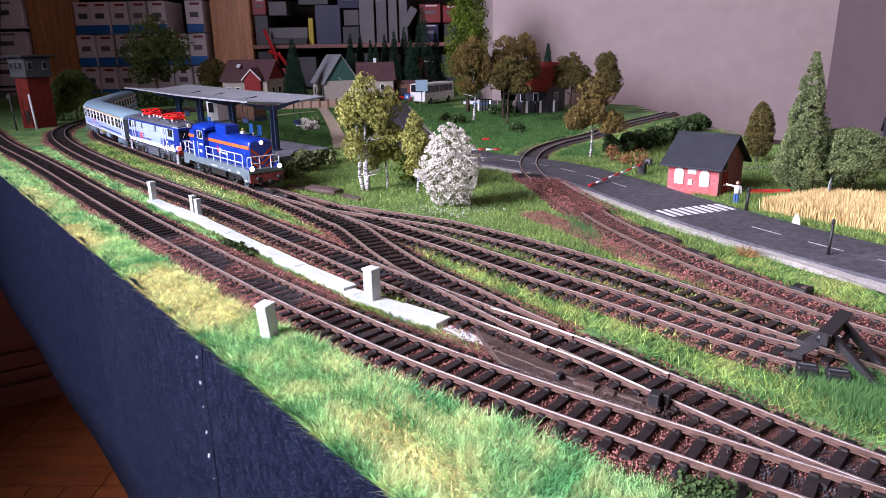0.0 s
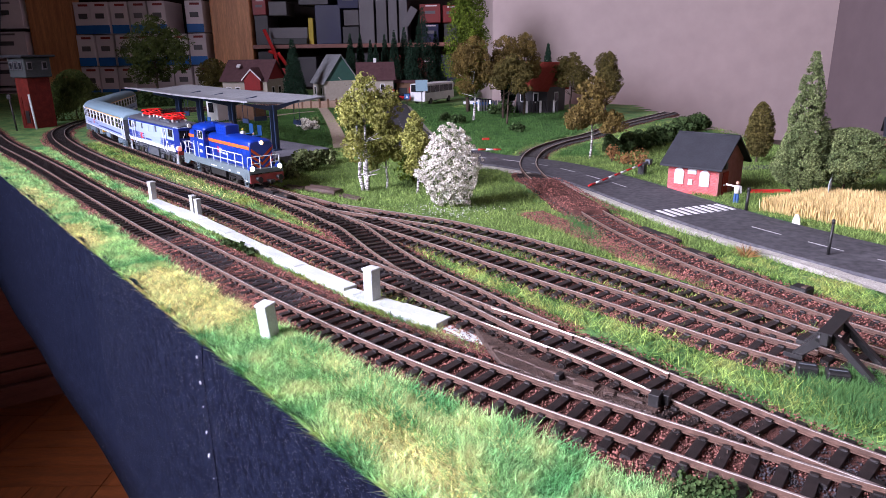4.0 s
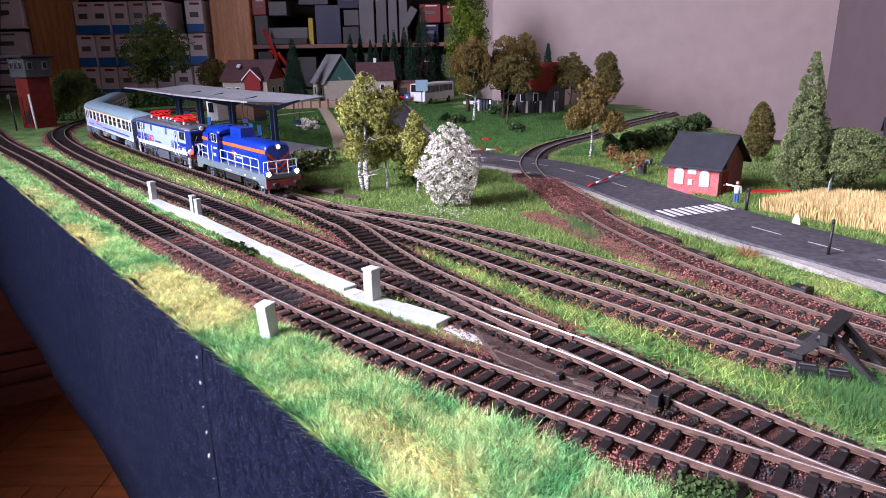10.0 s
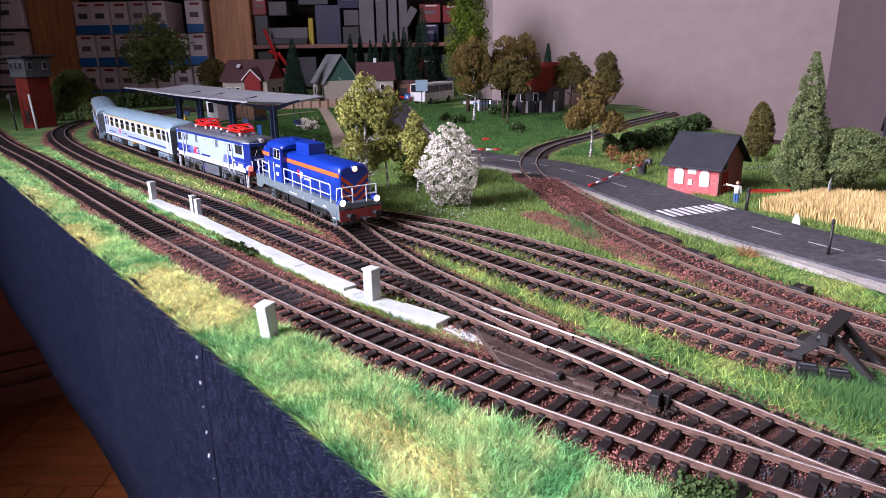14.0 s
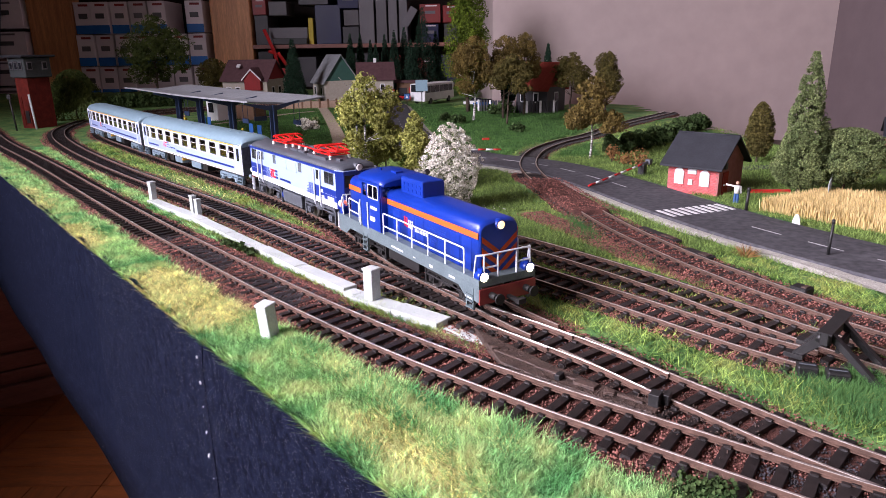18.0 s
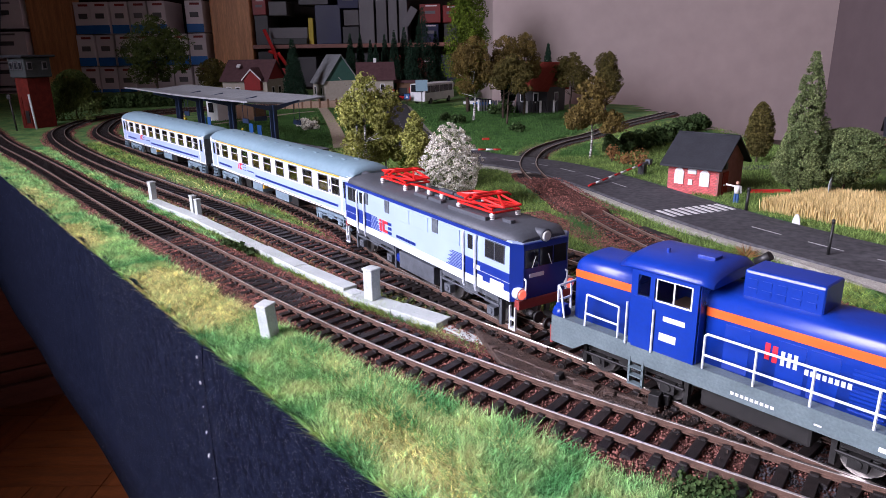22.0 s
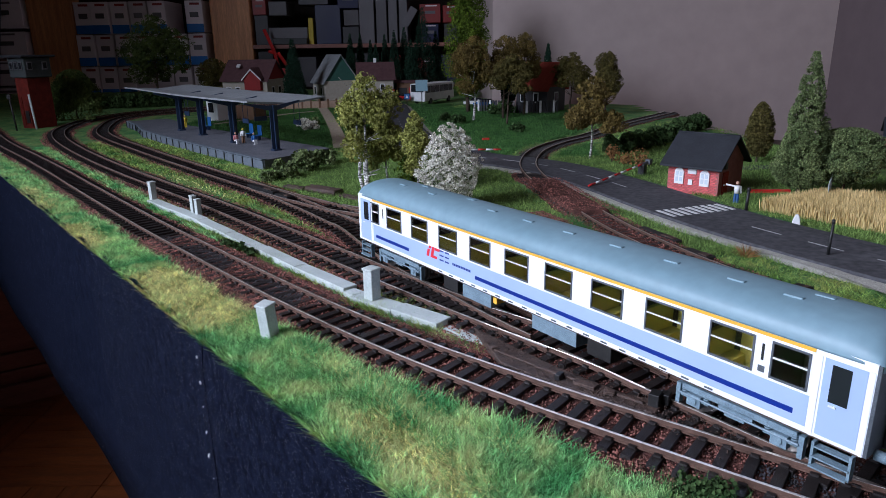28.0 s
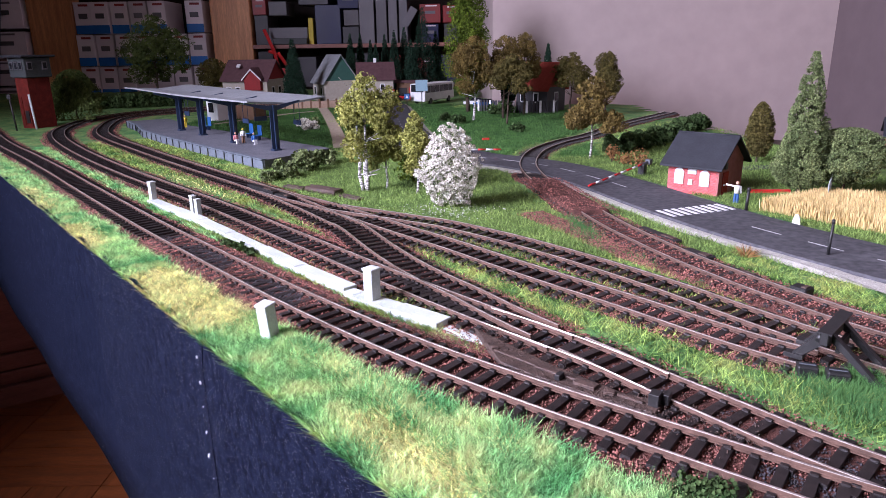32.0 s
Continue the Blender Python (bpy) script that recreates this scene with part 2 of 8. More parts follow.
def rod(bm, p0, p1, r0, r1=None, n=8, ix=0):
    """A round bar, tapered if r1 differs."""
    p0, p1 = Vector(p0), Vector(p1)
    r1 = r0 if r1 is None else r1
    q = (p1 - p0).to_track_quat("Z", "Y")
    rings = []
    for p, r in ((p0, r0), (p1, r1)):
        rings.append([bm.verts.new(p + q @ Vector((r * math.cos(2 * math.pi * i / n), r * math.sin(2 * math.pi * i / n), 0))) for i in range(n)])
    for i in range(n):
        j = (i + 1) % n
        f = bm.faces.new((rings[0][i], rings[0][j], rings[1][j], rings[1][i]))
        f.smooth, f.material_index = n > 6, ix
    bm.faces.new(rings[0][::-1]).material_index = ix
    bm.faces.new(rings[1]).material_index = ix


def pipe(bm, points, r, n=6, ix=0):
    for a, b in zip(points[:-1], points[1:]):
        rod(bm, a, b, r, n=n, ix=ix)


def bevel(bm, width, segments=2, angle=30):
    bm.normal_update()
    edges = [e for e in bm.edges if len(e.link_faces) == 2 and e.calc_face_angle() > radians(angle)]
    bmesh.ops.bevel(bm, geom=edges, offset=width, segments=segments, profile=0.6, affect="EDGES", clamp_overlap=True)


def mesh_of(name, bm, *materials):
    bm.normal_update()
    me = bpy.data.meshes.new(name)
    bm.to_mesh(me)
    bm.free()
    for m in materials:
        me.materials.append(m)
    return me


def part(name, bm, material, parent=None, label="", m=None):
    """One mesh object under a thing or under a part; material: one or a list."""
    ob = new(name, mesh_of(name, bm, *(material if isinstance(material, (list, tuple)) else (material,))))
    ob.parent = parent
    if m is not None:
        ob.matrix_basis = m
    return tagged(ob, label)


def piece(name, me, parent, m):
    """One more object on a shared mesh."""
    ob = new(name, me)
    ob.parent, ob.matrix_basis = parent, m
    return ob


def thing(name, label, category, m=None, group="", kind=""):
    ob = new(name)
    ob.empty_display_size = 0.01
    if m is not None:
        ob.matrix_basis = m
    return tagged(ob, label, category, group, kind)


def raw_mesh(name, verts, faces, material, parent=None):
    """A mesh from arrays of corners and of equal faces."""
    verts, faces = np.asarray(verts, np.float32), np.asarray(faces, np.int32)
    me = bpy.data.meshes.new(name)
    me.vertices.add(len(verts))
    me.vertices.foreach_set("co", verts.ravel())
    k = faces.shape[1]
    me.loops.add(faces.size)
    me.loops.foreach_set("vertex_index", faces.ravel())
    me.polygons.add(len(faces))
    me.polygons.foreach_set("loop_start", np.arange(len(faces), dtype=np.int32) * k)
    me.polygons.foreach_set("loop_total", np.full(len(faces), k, np.int32))
    me.update(calc_edges=True)
    me.materials.append(material)
    ob = new(name, me)
    ob.parent = parent
    return ob


def smooth_line(points, step=0.004):
    p = [np.array(q, float) for q in points]
    p = [2 * p[0] - p[1]] + p + [2 * p[-1] - p[-2]]
    out = []
    for i in range(1, len(p) - 2):
        a, b, c, d = p[i - 1:i + 3]
        n = max(2, int(np.linalg.norm(c - b) / step))
        for k in range(n):
            t = k / n
            out.append(0.5 * (2 * b + (c - a) * t + (2 * a - 5 * b + 4 * c - d) * t * t + (3 * b - a - 3 * c + d) * t ** 3))
    out.append(p[-2])
    return np.array(out)


def even(line, step):
    """The line again, at even steps, with its unit directions."""
    s = np.concatenate([[0], np.cumsum(np.linalg.norm(np.diff(line, axis=0), axis=1))])
    u = np.arange(0, s[-1], step)
    q = np.stack([np.interp(u, s, line[:, 0]), np.interp(u, s, line[:, 1])], 1)
    d = np.gradient(q, axis=0)
    return q, d / np.linalg.norm(d, axis=1)[:, None]


# ---- plan of the layout: rail head is z = 0, the grass lies 5 mm below ----
GROUND = -0.005
EDGE_O, EDGE_E, EDGE_N = np.array((-0.012, 0.169)), np.array((0.6406, -0.7679)), np.array((0.7679, 0.6406))
LINE_FRONT = [(-1.05, 1.50), (-0.80, 1.19), (-0.644, 0.99), (-0.521, 0.848), (-0.424, 0.734), (-0.344, 0.637), (-0.232, 0.503), (-0.165, 0.426), (-0.086, 0.337), (-0.022, 0.271), (0.030, 0.226), (0.075, 0.191), (0.115, 0.161), (0.16, 0.129), (0.22, 0.06), (0.3, -0.03), (0.45, -0.2), (0.75, -0.5)]
LINE_MIDDLE = [(-0.3, 1.66), (-0.5, 1.62), (-0.65, 1.5), (-0.69, 1.36), (-0.66, 1.19), (-0.599, 1.059), (-0.499, 0.915), (-0.377, 0.763), (-0.259, 0.628), (-0.181, 0.540), (-0.113, 0.458), (-0.065, 0.400), (-0.027, 0.354), (0.007, 0.315), (0.034, 0.285), (0.052, 0.265)]
LINE_STATION = [(-0.35, 1.60), (-0.5, 1.56), (-0.60, 1.46), (-0.635, 1.36), (-0.601, 1.222), (-0.534, 1.073), (-0.40, 0.897), (-0.277, 0.747), (-0.179, 0.63), (-0.114, 0.544), (-0.079, 0.492), (-0.065, 0.4715), (-0.0415, 0.4207), (-0.026, 0.390), (-0.0145, 0.3698), (-0.001, 0.349), (0.0119, 0.3305), (0.025, 0.3095), (0.0368, 0.2919), (0.047, 0.2780)]
LINE_EXIT = [(0.0553, 0.2657), (0.0668, 0.2508), (0.0765, 0.2367), (0.0878, 0.2224), (0.1014, 0.2052), (0.1146, 0.1886), (0.1300, 0.1724), (0.1610, 0.1410), (0.202, 0.095), (0.25, 0.034), (0.3, -0.03), (0.45, -0.2), (0.75, -0.5), (0.805, -0.558), (0.848, -0.622), (0.862, -0.69)]
LINE_SIDING = [(-0.179, 0.63), (-0.143, 0.589), (-0.106, 0.552), (-0.073, 0.515), (-0.034, 0.467), (0.006, 0.42), (0.039, 0.378), (0.066, 0.345), (0.09, 0.317), (0.126, 0.272), (0.150, 0.247)]
LINE_YARD = [(-0.106, 0.552), (-0.083, 0.532), (-0.054, 0.513), (-0.01, 0.484), (0.007, 0.471), (0.044, 0.434), (0.076, 0.396), (0.101, 0.363), (0.123, 0.331), (0.139, 0.304), (0.155, 0.279), (0.18, 0.243), (0.23, 0.18), (0.32, 0.08)]
LINE_BACK = [(0.44, 1.31), (0.41, 1.265), (0.30, 1.12), (0.212, 0.977), (0.159, 0.909), (0.119, 0.834), (0.097, 0.749), (0.093, 0.677), (0.1, 0.604), (0.116, 0.507), (0.126, 0.456), (0.144, 0.393), (0.161, 0.350), (0.176, 0.318), (0.20, 0.277), (0.26, 0.2), (0.36, 0.09)]
ROAD = [(0.42, 0.20), (0.315, 0.29), (0.262, 0.372), (0.236, 0.42), (0.212, 0.472), (0.187, 0.54), (0.160, 0.625), (0.125, 0.705), (0.085, 0.755), (0.04, 0.795), (-0.02, 0.90), (-0.055, 1.05), (-0.085, 1.3), (-0.12, 1.6), (-0.18, 1.72), (-0.30, 1.76)]
TRAIN_PATH = smooth_line(LINE_STATION + LINE_EXIT)


def distance(q, line):
    """Each point's distance from a line; 1 where it is well away."""
    out = np.ones(len(q))
    lo, hi = line.min(0) - 0.08, line.max(0) + 0.08
    near = np.nonzero(((q > lo) & (q < hi)).all(1))[0]
    step = 40
    for k in range(0, len(line), step):
        seg = line[k:k + step + 1]
        lo, hi = seg.min(0) - 0.08, seg.max(0) + 0.08
        c = q[near]
        i = near[((c > lo) & (c < hi)).all(1)]
        if len(i):
            d = np.hypot(q[i, 0][:, None] - seg[:, 0], q[i, 1][:, None] - seg[:, 1]).min(1)
            out[i] = np.minimum(out[i], d)
    return out



# ---- the room ----
def slab(name, x0, x1, y0, y1, z0, z1, material, label, category):
    bm = bmesh.new()
    box(bm, (x0 + x1) / 2, (y0 + y1) / 2, (z0 + z1) / 2, x1 - x0, y1 - y0, z1 - z0)
    return tagged(part(name, bm, material), label, category, kind="structure")


FLOOR_Z, CEIL_Z = -0.78, 1.75
slab("floor", -2.6, 2.4, -2.6, 2.8, FLOOR_Z - 0.05, FLOOR_Z - 0.004, CABINET, "warm brown parquet floor of the room", "floor")
slab("ceiling", -2.6, 2.4, -2.6, 2.8, CEIL_Z, CEIL_Z + 0.1, CEILING, "unseen ceiling of the room, dark to cut bounced light", "ceiling")
slab("wall_north", 0.12, 0.90, 1.60, 1.70, FLOOR_Z, CEIL_Z, WALL, "smooth warm grey plaster wall", "wall")
slab("wall_recess", 0.12, 0.20, 1.70, 2.70, FLOOR_Z, CEIL_Z, WALL, "unseen return of the west wall beside the shelves", "wall")
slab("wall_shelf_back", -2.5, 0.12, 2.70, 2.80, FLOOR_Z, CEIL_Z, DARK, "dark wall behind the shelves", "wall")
slab("wall_east", 0.90, 1.00, -2.5, 1.70, FLOOR_Z, CEIL_Z, WALL_SHADED, "shaded plaster wall at the corner", "wall")
slab("wall_south", -2.5, 1.0, -2.6, -2.5, FLOOR_Z, CEIL_Z, WALL_DARK, "unseen plaster wall, dark to cut bounced light", "wall")
# the unseen west wall with its window opening, thick to cut light rearwards
WIN = (-0.95, 0.20, 0.30, 1.40)  # y from, y to, z from, z to
slab("wall_west_a", -1.50, -1.25, -2.5, WIN[0], FLOOR_Z, CEIL_Z, WALL_DARK, "unseen thick wall beside the window", "wall")
slab("wall_west_b", -1.50, -1.25, WIN[1], 1.30, FLOOR_Z, CEIL_Z, WALL_DARK, "unseen thick wall beside the window", "wall")
slab("wall_west_c", -1.50, -1.25, WIN[0], WIN[1], FLOOR_Z, WIN[2], WALL_DARK, "unseen thick wall under the window", "wall")
slab("wall_west_d", -1.50, -1.25, WIN[0], WIN[1], WIN[3], CEIL_Z, WALL_DARK, "unseen thick wall over the window", "wall")
slab("wall_west_e", -1.80, -1.50, 1.20, 1.30, FLOOR_Z, CEIL_Z, WALL_DARK, "unseen return of the west wall", "wall")
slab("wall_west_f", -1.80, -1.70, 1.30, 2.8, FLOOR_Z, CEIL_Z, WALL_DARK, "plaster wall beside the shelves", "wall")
window_light("window_daylight", (-1.44, (WIN[0] + WIN[1]) / 2, (WIN[2] + WIN[3]) / 2), (0.0, (WIN[0] + WIN[1]) / 2, (WIN[2] + WIN[3]) / 2 - 0.25), WIN[1] - WIN[0], WIN[3] - WIN[2], 205, (0.96, 0.90, 1.0))
w = thing("window_1", "white framed window of the room", "window", kind="structure")
for y0, y1, z0, z1 in ((WIN[0], WIN[0] + 0.06, WIN[2], WIN[3]), (WIN[1] - 0.06, WIN[1], WIN[2], WIN[3]), (WIN[0], WIN[1], WIN[2], WIN[2] + 0.06), (WIN[0], WIN[1], WIN[3] - 0.06, WIN[3]), (-0.40, -0.34, WIN[2], WIN[3])):
    bm = bmesh.new()
    box(bm, -1.470, (y0 + y1) / 2, (z0 + z1) / 2, 0.05, y1 - y0, z1 - z0)
    part("window_frame", bm, WHITE, w)

# parquet boards in the part of the floor that shows
floor_boards = thing("floor_boards", "reddish brown parquet boards", "floor", kind="structure")
bm = bmesh.new()
box(bm, 0, 0, 0, 0.298, 0.073, 0.006)
board = mesh_of("floor_board", bm, PARQUET)
for i in range(7):
    for j in range(7):
        for k in range(4):
            off = (k - 1.5) * 0.075
            turn = (i + j) % 2
            piece("floor_board", board, floor_boards, pose(-2.1 + i * 0.3 + (off if turn else 0), 0.2 + j * 0.3 + (0 if turn else off), FLOOR_Z, 0, 0, 90 * turn))

# dark wooden chest that stands under the layout's far end: plinth, shadow gap, mouldings and a plain panel
chest = thing("wooden_chest", "dark brown wooden chest with moulded base standing under the layout", "chest", pose(-1.12, 1.627, FLOOR_Z, 0, 0, 32.2))
bm = bmesh.new()
box(bm, 0, 0.185, 0.23, 0.80, 0.33, 0.46)
part("body", bm, CABINET, chest)
for name, z0, z1, out in (("plinth", 0.0, 0.058, 0.0), ("moulding", 0.074, 0.100, 0.0), ("moulding", 0.102, 0.145, -0.006), ("front_panel", 0.150, 0.43, -0.012), ("top_board", 0.43, 0.46, 0.004)):
    bm = bmesh.new()
    box(bm, 0, 0.010 - out, (z0 + z1) / 2, 0.82, 0.024, z1 - z0)
    bevel(bm, 0.004, 2)
    part(name, bm, CABINET, chest)


# ---- ground sheet of the layout ----
def uv(u, v):
    return EDGE_O + np.outer(u, EDGE_E) + np.outer(v, EDGE_N)


def on_table(q):
    return (q[:, 1] < 2.36) & ~((q[:, 0] > 0.13) & (q[:, 1] > 1.585)) & ~((q[:, 0] > 0.44) & (q[:, 1] > 0.86)) & (q[:, 0] < 0.89) & (q[:, 0] > -1.62)


LINES = {k: smooth_line(v) for k, v in (("front", LINE_FRONT), ("middle", LINE_MIDDLE), ("station", LINE_STATION), ("exit", LINE_EXIT), ("siding", LINE_SIDING), ("yard", LINE_YARD), ("back", LINE_BACK), ("road", ROAD))}
ROAD_LINE = LINES["road"]


def swell(q):
    """Height of the ground: low waves, and a bank rising behind the road."""
    z = np.full(len(q), GROUND)
    z += 0.0006 * np.sin(q[:, 0] * 47 + 1) * np.sin(q[:, 1] * 39)
    return z


# dry patches of the grass: from, to, half width, strength
DRY = [((-0.168, 0.372), (-0.113, 0.313), 0.017, 1.25), ((-0.283, 0.497), (-0.243, 0.449), 0.010, 1.0), ((-0.41, 0.65), (-0.34, 0.565), 0.008, 0.75), ((-0.030, 0.210), (0.002, 0.172), 0.009, 0.85), ((-0.062, 0.268), (0.02, 0.190), 0.004, 0.45), ((-0.020, 0.474), (0.030, 0.430), 0.008, 0.8), ((0.125, 0.318), (0.165, 0.268), 0.006, 0.7), ((-0.30, 0.72), (-0.19, 0.585), 0.007, 0.55), ((0.10, 0.36), (0.06, 0.41), 0.006, 0.5)]


def dryness(q):
    """How straw-like the grass is at each point, 0 to 1."""
    out = np.zeros(len(q))
    for a, b, w_, k in DRY:
        a, b = np.array(a), np.array(b)
        e = (b - a) / np.linalg.norm(b - a)
        u = np.clip((q - a) @ e, 0, np.linalg.norm(b - a))
        d = np.linalg.norm(q - a - np.outer(u, e), axis=1)
        wob = 1 + 0.25 * np.sin(q[:, 0] * 310 + 2) * np.sin(q[:, 1] * 270)
        out = np.maximum(out, k * np.clip(1.6 - d / (w_ * wob), 0, 1))
    return np.minimum(out, 1)


def build_ground():
    us = np.concatenate([np.arange(-3.1, -0.75, 0.03), np.arange(-0.75, 0.3, 0.006), np.arange(0.3, 1.6, 0.04)])
    vs = np.concatenate([np.arange(0, 0.1, 0.006), np.arange(0.1, 0.3, 0.012), np.arange(0.3, 2.6, 0.03)])
    U, V = np.meshgrid(us, vs)
    jag = 0.0005 + 0.0022 * np.sin(U * 41) * np.sin(U * 17 + 1) + 0.0009 * np.sin(U * 173 + 2) + 0.0006 * np.sin(U * 411)
    V = np.where(V == 0, jag, V)
    q = uv(U.ravel(), V.ravel())
    z = swell(q)
    n = len(us)
    idx = np.arange(len(q)).reshape(len(vs), n)
    f = np.stack([idx[:-1, :-1], idx[:-1, 1:], idx[1:, 1:], idx[1:, :-1]], -1).reshape(-1, 4)
    ok = on_table(q)
    f = f[ok[f].all(1)]
    top = np.column_stack([q, z])
    ob = raw_mesh("ground", top, f, GRASS)
    ob.data.materials.append(STRAW)
    ob.data.polygons.foreach_set("material_index", (dryness(q[f].mean(1)) > 0.55).astype(np.int32))
    tagged(ob, "layout board covered with green and straw-yellow static grass", "ground", kind="structure")


build_ground()


FOOTPATH = [(0.186, 0.425), (0.1972, 0.4091), (0.2126, 0.3894), (0.2212, 0.3674), (0.2285, 0.3467), (0.2326, 0.3297), (0.238, 0.31), (0.25, 0.28)]

GARDEN_PATH = [(-0.28, 1.594), (-0.261, 1.515), (-0.225, 1.354), (-0.187, 1.176), (-0.158, 1.031), (-0.134, 0.895)]
KIOSK_PATH = [(-0.408, 1.223), (-0.388, 1.259), (-0.353, 1.328), (-0.315, 1.404), (-0.267, 1.461)]


def village_lawn(q):
    """True inside the darker lawn of the village behind the road."""
    east = (q[:, 0] > 0.02) & (q[:, 1] > 0.80) & (q[:, 1] < 1.5) & (q[:, 0] < 0.19 + 0.12 * (q[:, 1] - 0.8))
    west = (q[:, 0] > -0.47) & (q[:, 0] < 0.03) & (q[:, 1] > 0.86 - 0.25 * q[:, 0]) & (q[:, 1] < 1.62)
    ok = (east | west) & on_table(q) & (distance(q, ROAD_LINE) > 0.041) & (distance(q, smooth_line(GARDEN_PATH)) > 0.010) & (distance(q, smooth_line(KIOSK_PATH)) > 0.007)
    for k in ("station", "middle", "back"):
        ok &= distance(q, LINES[k]) > (0.058 if k == "station" else 0.028)
    return ok


STRIP = smooth_line([(0.070, 0.520), (0.076, 0.506), (0.0925, 0.468), (0.109, 0.426), (0.126, 0.392), (0.144, 0.360), (0.159, 0.328)])


def meadow(q):
    """True inside the deeper green grass between the sidings and the village."""
    ok = (q[:, 1] > 0.40) & (q[:, 1] < 0.90) & (q[:, 0] > -0.17) & (q[:, 0] < 0.62) & on_table(q) & ~village_lawn(q)
    ok &= (distance(q, STRIP) > 0.011) & (distance(q, smooth_line(FOOTPATH)) > 0.005)
    for k, lim in (("front", 0.0245), ("middle", 0.024), ("exit", 0.024), ("station", 0.025), ("siding", 0.0150), ("yard", 0.0150), ("back", 0.0225), ("road", 0.0435)):
        ok &= distance(q, LINES[k]) > lim
    return ok


def build_lawn(name, inside, x0, x1, y0, y1, step, lift, material, label):
    X, Y = np.meshgrid(np.arange(x0, x1, step), np.arange(y0, y1, step))
    q = np.column_stack([X.ravel(), Y.ravel()]) + np.random.default_rng(44).normal(0, step * 0.19, (X.size, 2))
    idx = np.arange(len(q)).reshape(X.shape)
    f = np.stack([idx[:-1, :-1], idx[:-1, 1:], idx[1:, 1:], idx[1:, :-1]], -1).reshape(-1, 4)
    ok = inside(q)
    f = f[ok[f].all(1)]
    used, f = np.unique(f, return_inverse=True)
    ob = raw_mesh(name, np.column_stack([q, swell(q) + lift])[used], f.reshape(-1, 4), material)
    tagged(ob, label, "lawn", kind="structure")


build_lawn("lawn", village_lawn, -0.48, 0.30, 0.80, 1.64, 0.008, 0.0016, LAWN, "dark green lawn round the village houses")
build_lawn("meadow", meadow, -0.18, 0.62, 0.40, 0.90, 0.006, 0.0010, MEADOW, "green meadow between the sidings and the road")
# felt skirt hanging from the front edge, in two lengths that meet at a seam
SEAM = -0.1525
SKIRT_Z = (-0.0046, -0.008, -0.02, -0.06, -0.12, -0.17, -0.2125)
skirt = thing("cloth_skirt", "black felt skirt with pale lint hanging from the layout's front edge", "cloth")
for a, b in ((-3.0, SEAM - 0.0005), (SEAM + 0.0005, 1.4)):
    bm = bmesh.new()
    rows = []
    steps = int((b - a) / 0.012)
    for i in range(steps + 1):
        u = a + (b - a) * i / steps
        col = []
        for k, z in enumerate(SKIRT_Z):
            w_ = 0.0009 * math.sin(u * 23 + k) * k / 6 - 0.002 - 0.0008 * math.exp(-((u - SEAM) / 0.012) ** 2) * min(k, 2)
            p = EDGE_O + EDGE_E * u + EDGE_N * w_
            zz = z + (0.0006 * math.sin(u * 211) + 0.0005 * math.sin(u * 97 + 1) if k == 0 else 0)
            col.append((bm.verts.new((p[0], p[1], zz)), bm.verts.new((p[0] + EDGE_N[0] * 0.002, p[1] + EDGE_N[1] * 0.002, zz))))
        rows.append(col)
    last = len(SKIRT_Z) - 1
    for r0, r1 in zip(rows[:-1], rows[1:]):
        for k in range(last):
            bm.faces.new((r0[k][0], r0[k + 1][0], r1[k + 1][0], r1[k][0])).smooth = True
            bm.faces.new((r0[k][1], r1[k][1], r1[k + 1][1], r0[k + 1][1])).smooth = True
        bm.faces.new((r0[last][0], r0[last][1], r1[last][1], r1[last][0]))
        bm.faces.new((r0[0][0], r1[0][0], r1[0][1], r0[0][1]))
    for r in (rows[0], rows[-1]):
        for k in range(last):
            bm.faces.new((r[k][0], r[k][1], r[k + 1][1], r[k + 1][0]))
    part("cloth_panel", bm, CLOTH, skirt)
# the board below the ground, so that no light comes from under it
bm = bmesh.new()
for u0, u1, v0, v1 in ((-2.9, 1.3, 0.006, 0.9),):
    c = [EDGE_O + EDGE_E * u + EDGE_N * v for u, v in ((u0, v0), (u1, v0), (u1, v1), (u0, v1))]
    prism(bm, [tuple(x) for x in c], -0.05, -0.012, "z")
tagged(part("board", bm, DARK), "wooden board that carries the layout", "board", kind="structure")


# ---- railway tracks ----
def sweep(bm, q, d, outline, off, mats):
    """An outline (across, up) swept along a line, at a distance off to its left."""
    n = np.stack([-d[:, 1], d[:, 0]], 1)
    rings = [[bm.verts.new((a[0] + b[0] * (off + o), a[1] + b[1] * (off + o), z)) for o, z in outline] for a, b in zip(q, n)]
    k = len(outline)
    for r0, r1 in zip(rings[:-1], rings[1:]):
        for i in range(k):
            bm.faces.new((r0[i], r1[i], r1[(i + 1) % k], r0[(i + 1) % k])).material_index = mats[i]
    bm.faces.new(rings[0])
    bm.faces.new(rings[-1][::-1])


RAIL = [(-0.0010, -0.0024), (0.0010, -0.0024), (0.0010, -0.0020), (0.00028, -0.0017), (0.00028, -0.0010), (0.0006, -0.0008), (0.00062, -0.0004), (0.00056, -0.00015), (0.00036, 0.0), (-0.00036, 0.0), (-0.00056, -0.00015), (-0.00062, -0.0004), (-0.0006, -0.0008), (-0.00028, -0.0010), (-0.00028, -0.0017), (-0.0010, -0.0020)]
RAIL_MATS = [0, 0, 0, 0, 0, 0, 0, 1, 1, 1, 0, 0, 0, 0, 0, 0]
GAUGE = 0.0088
SPACING = 0.0083
bm = bmesh.new()
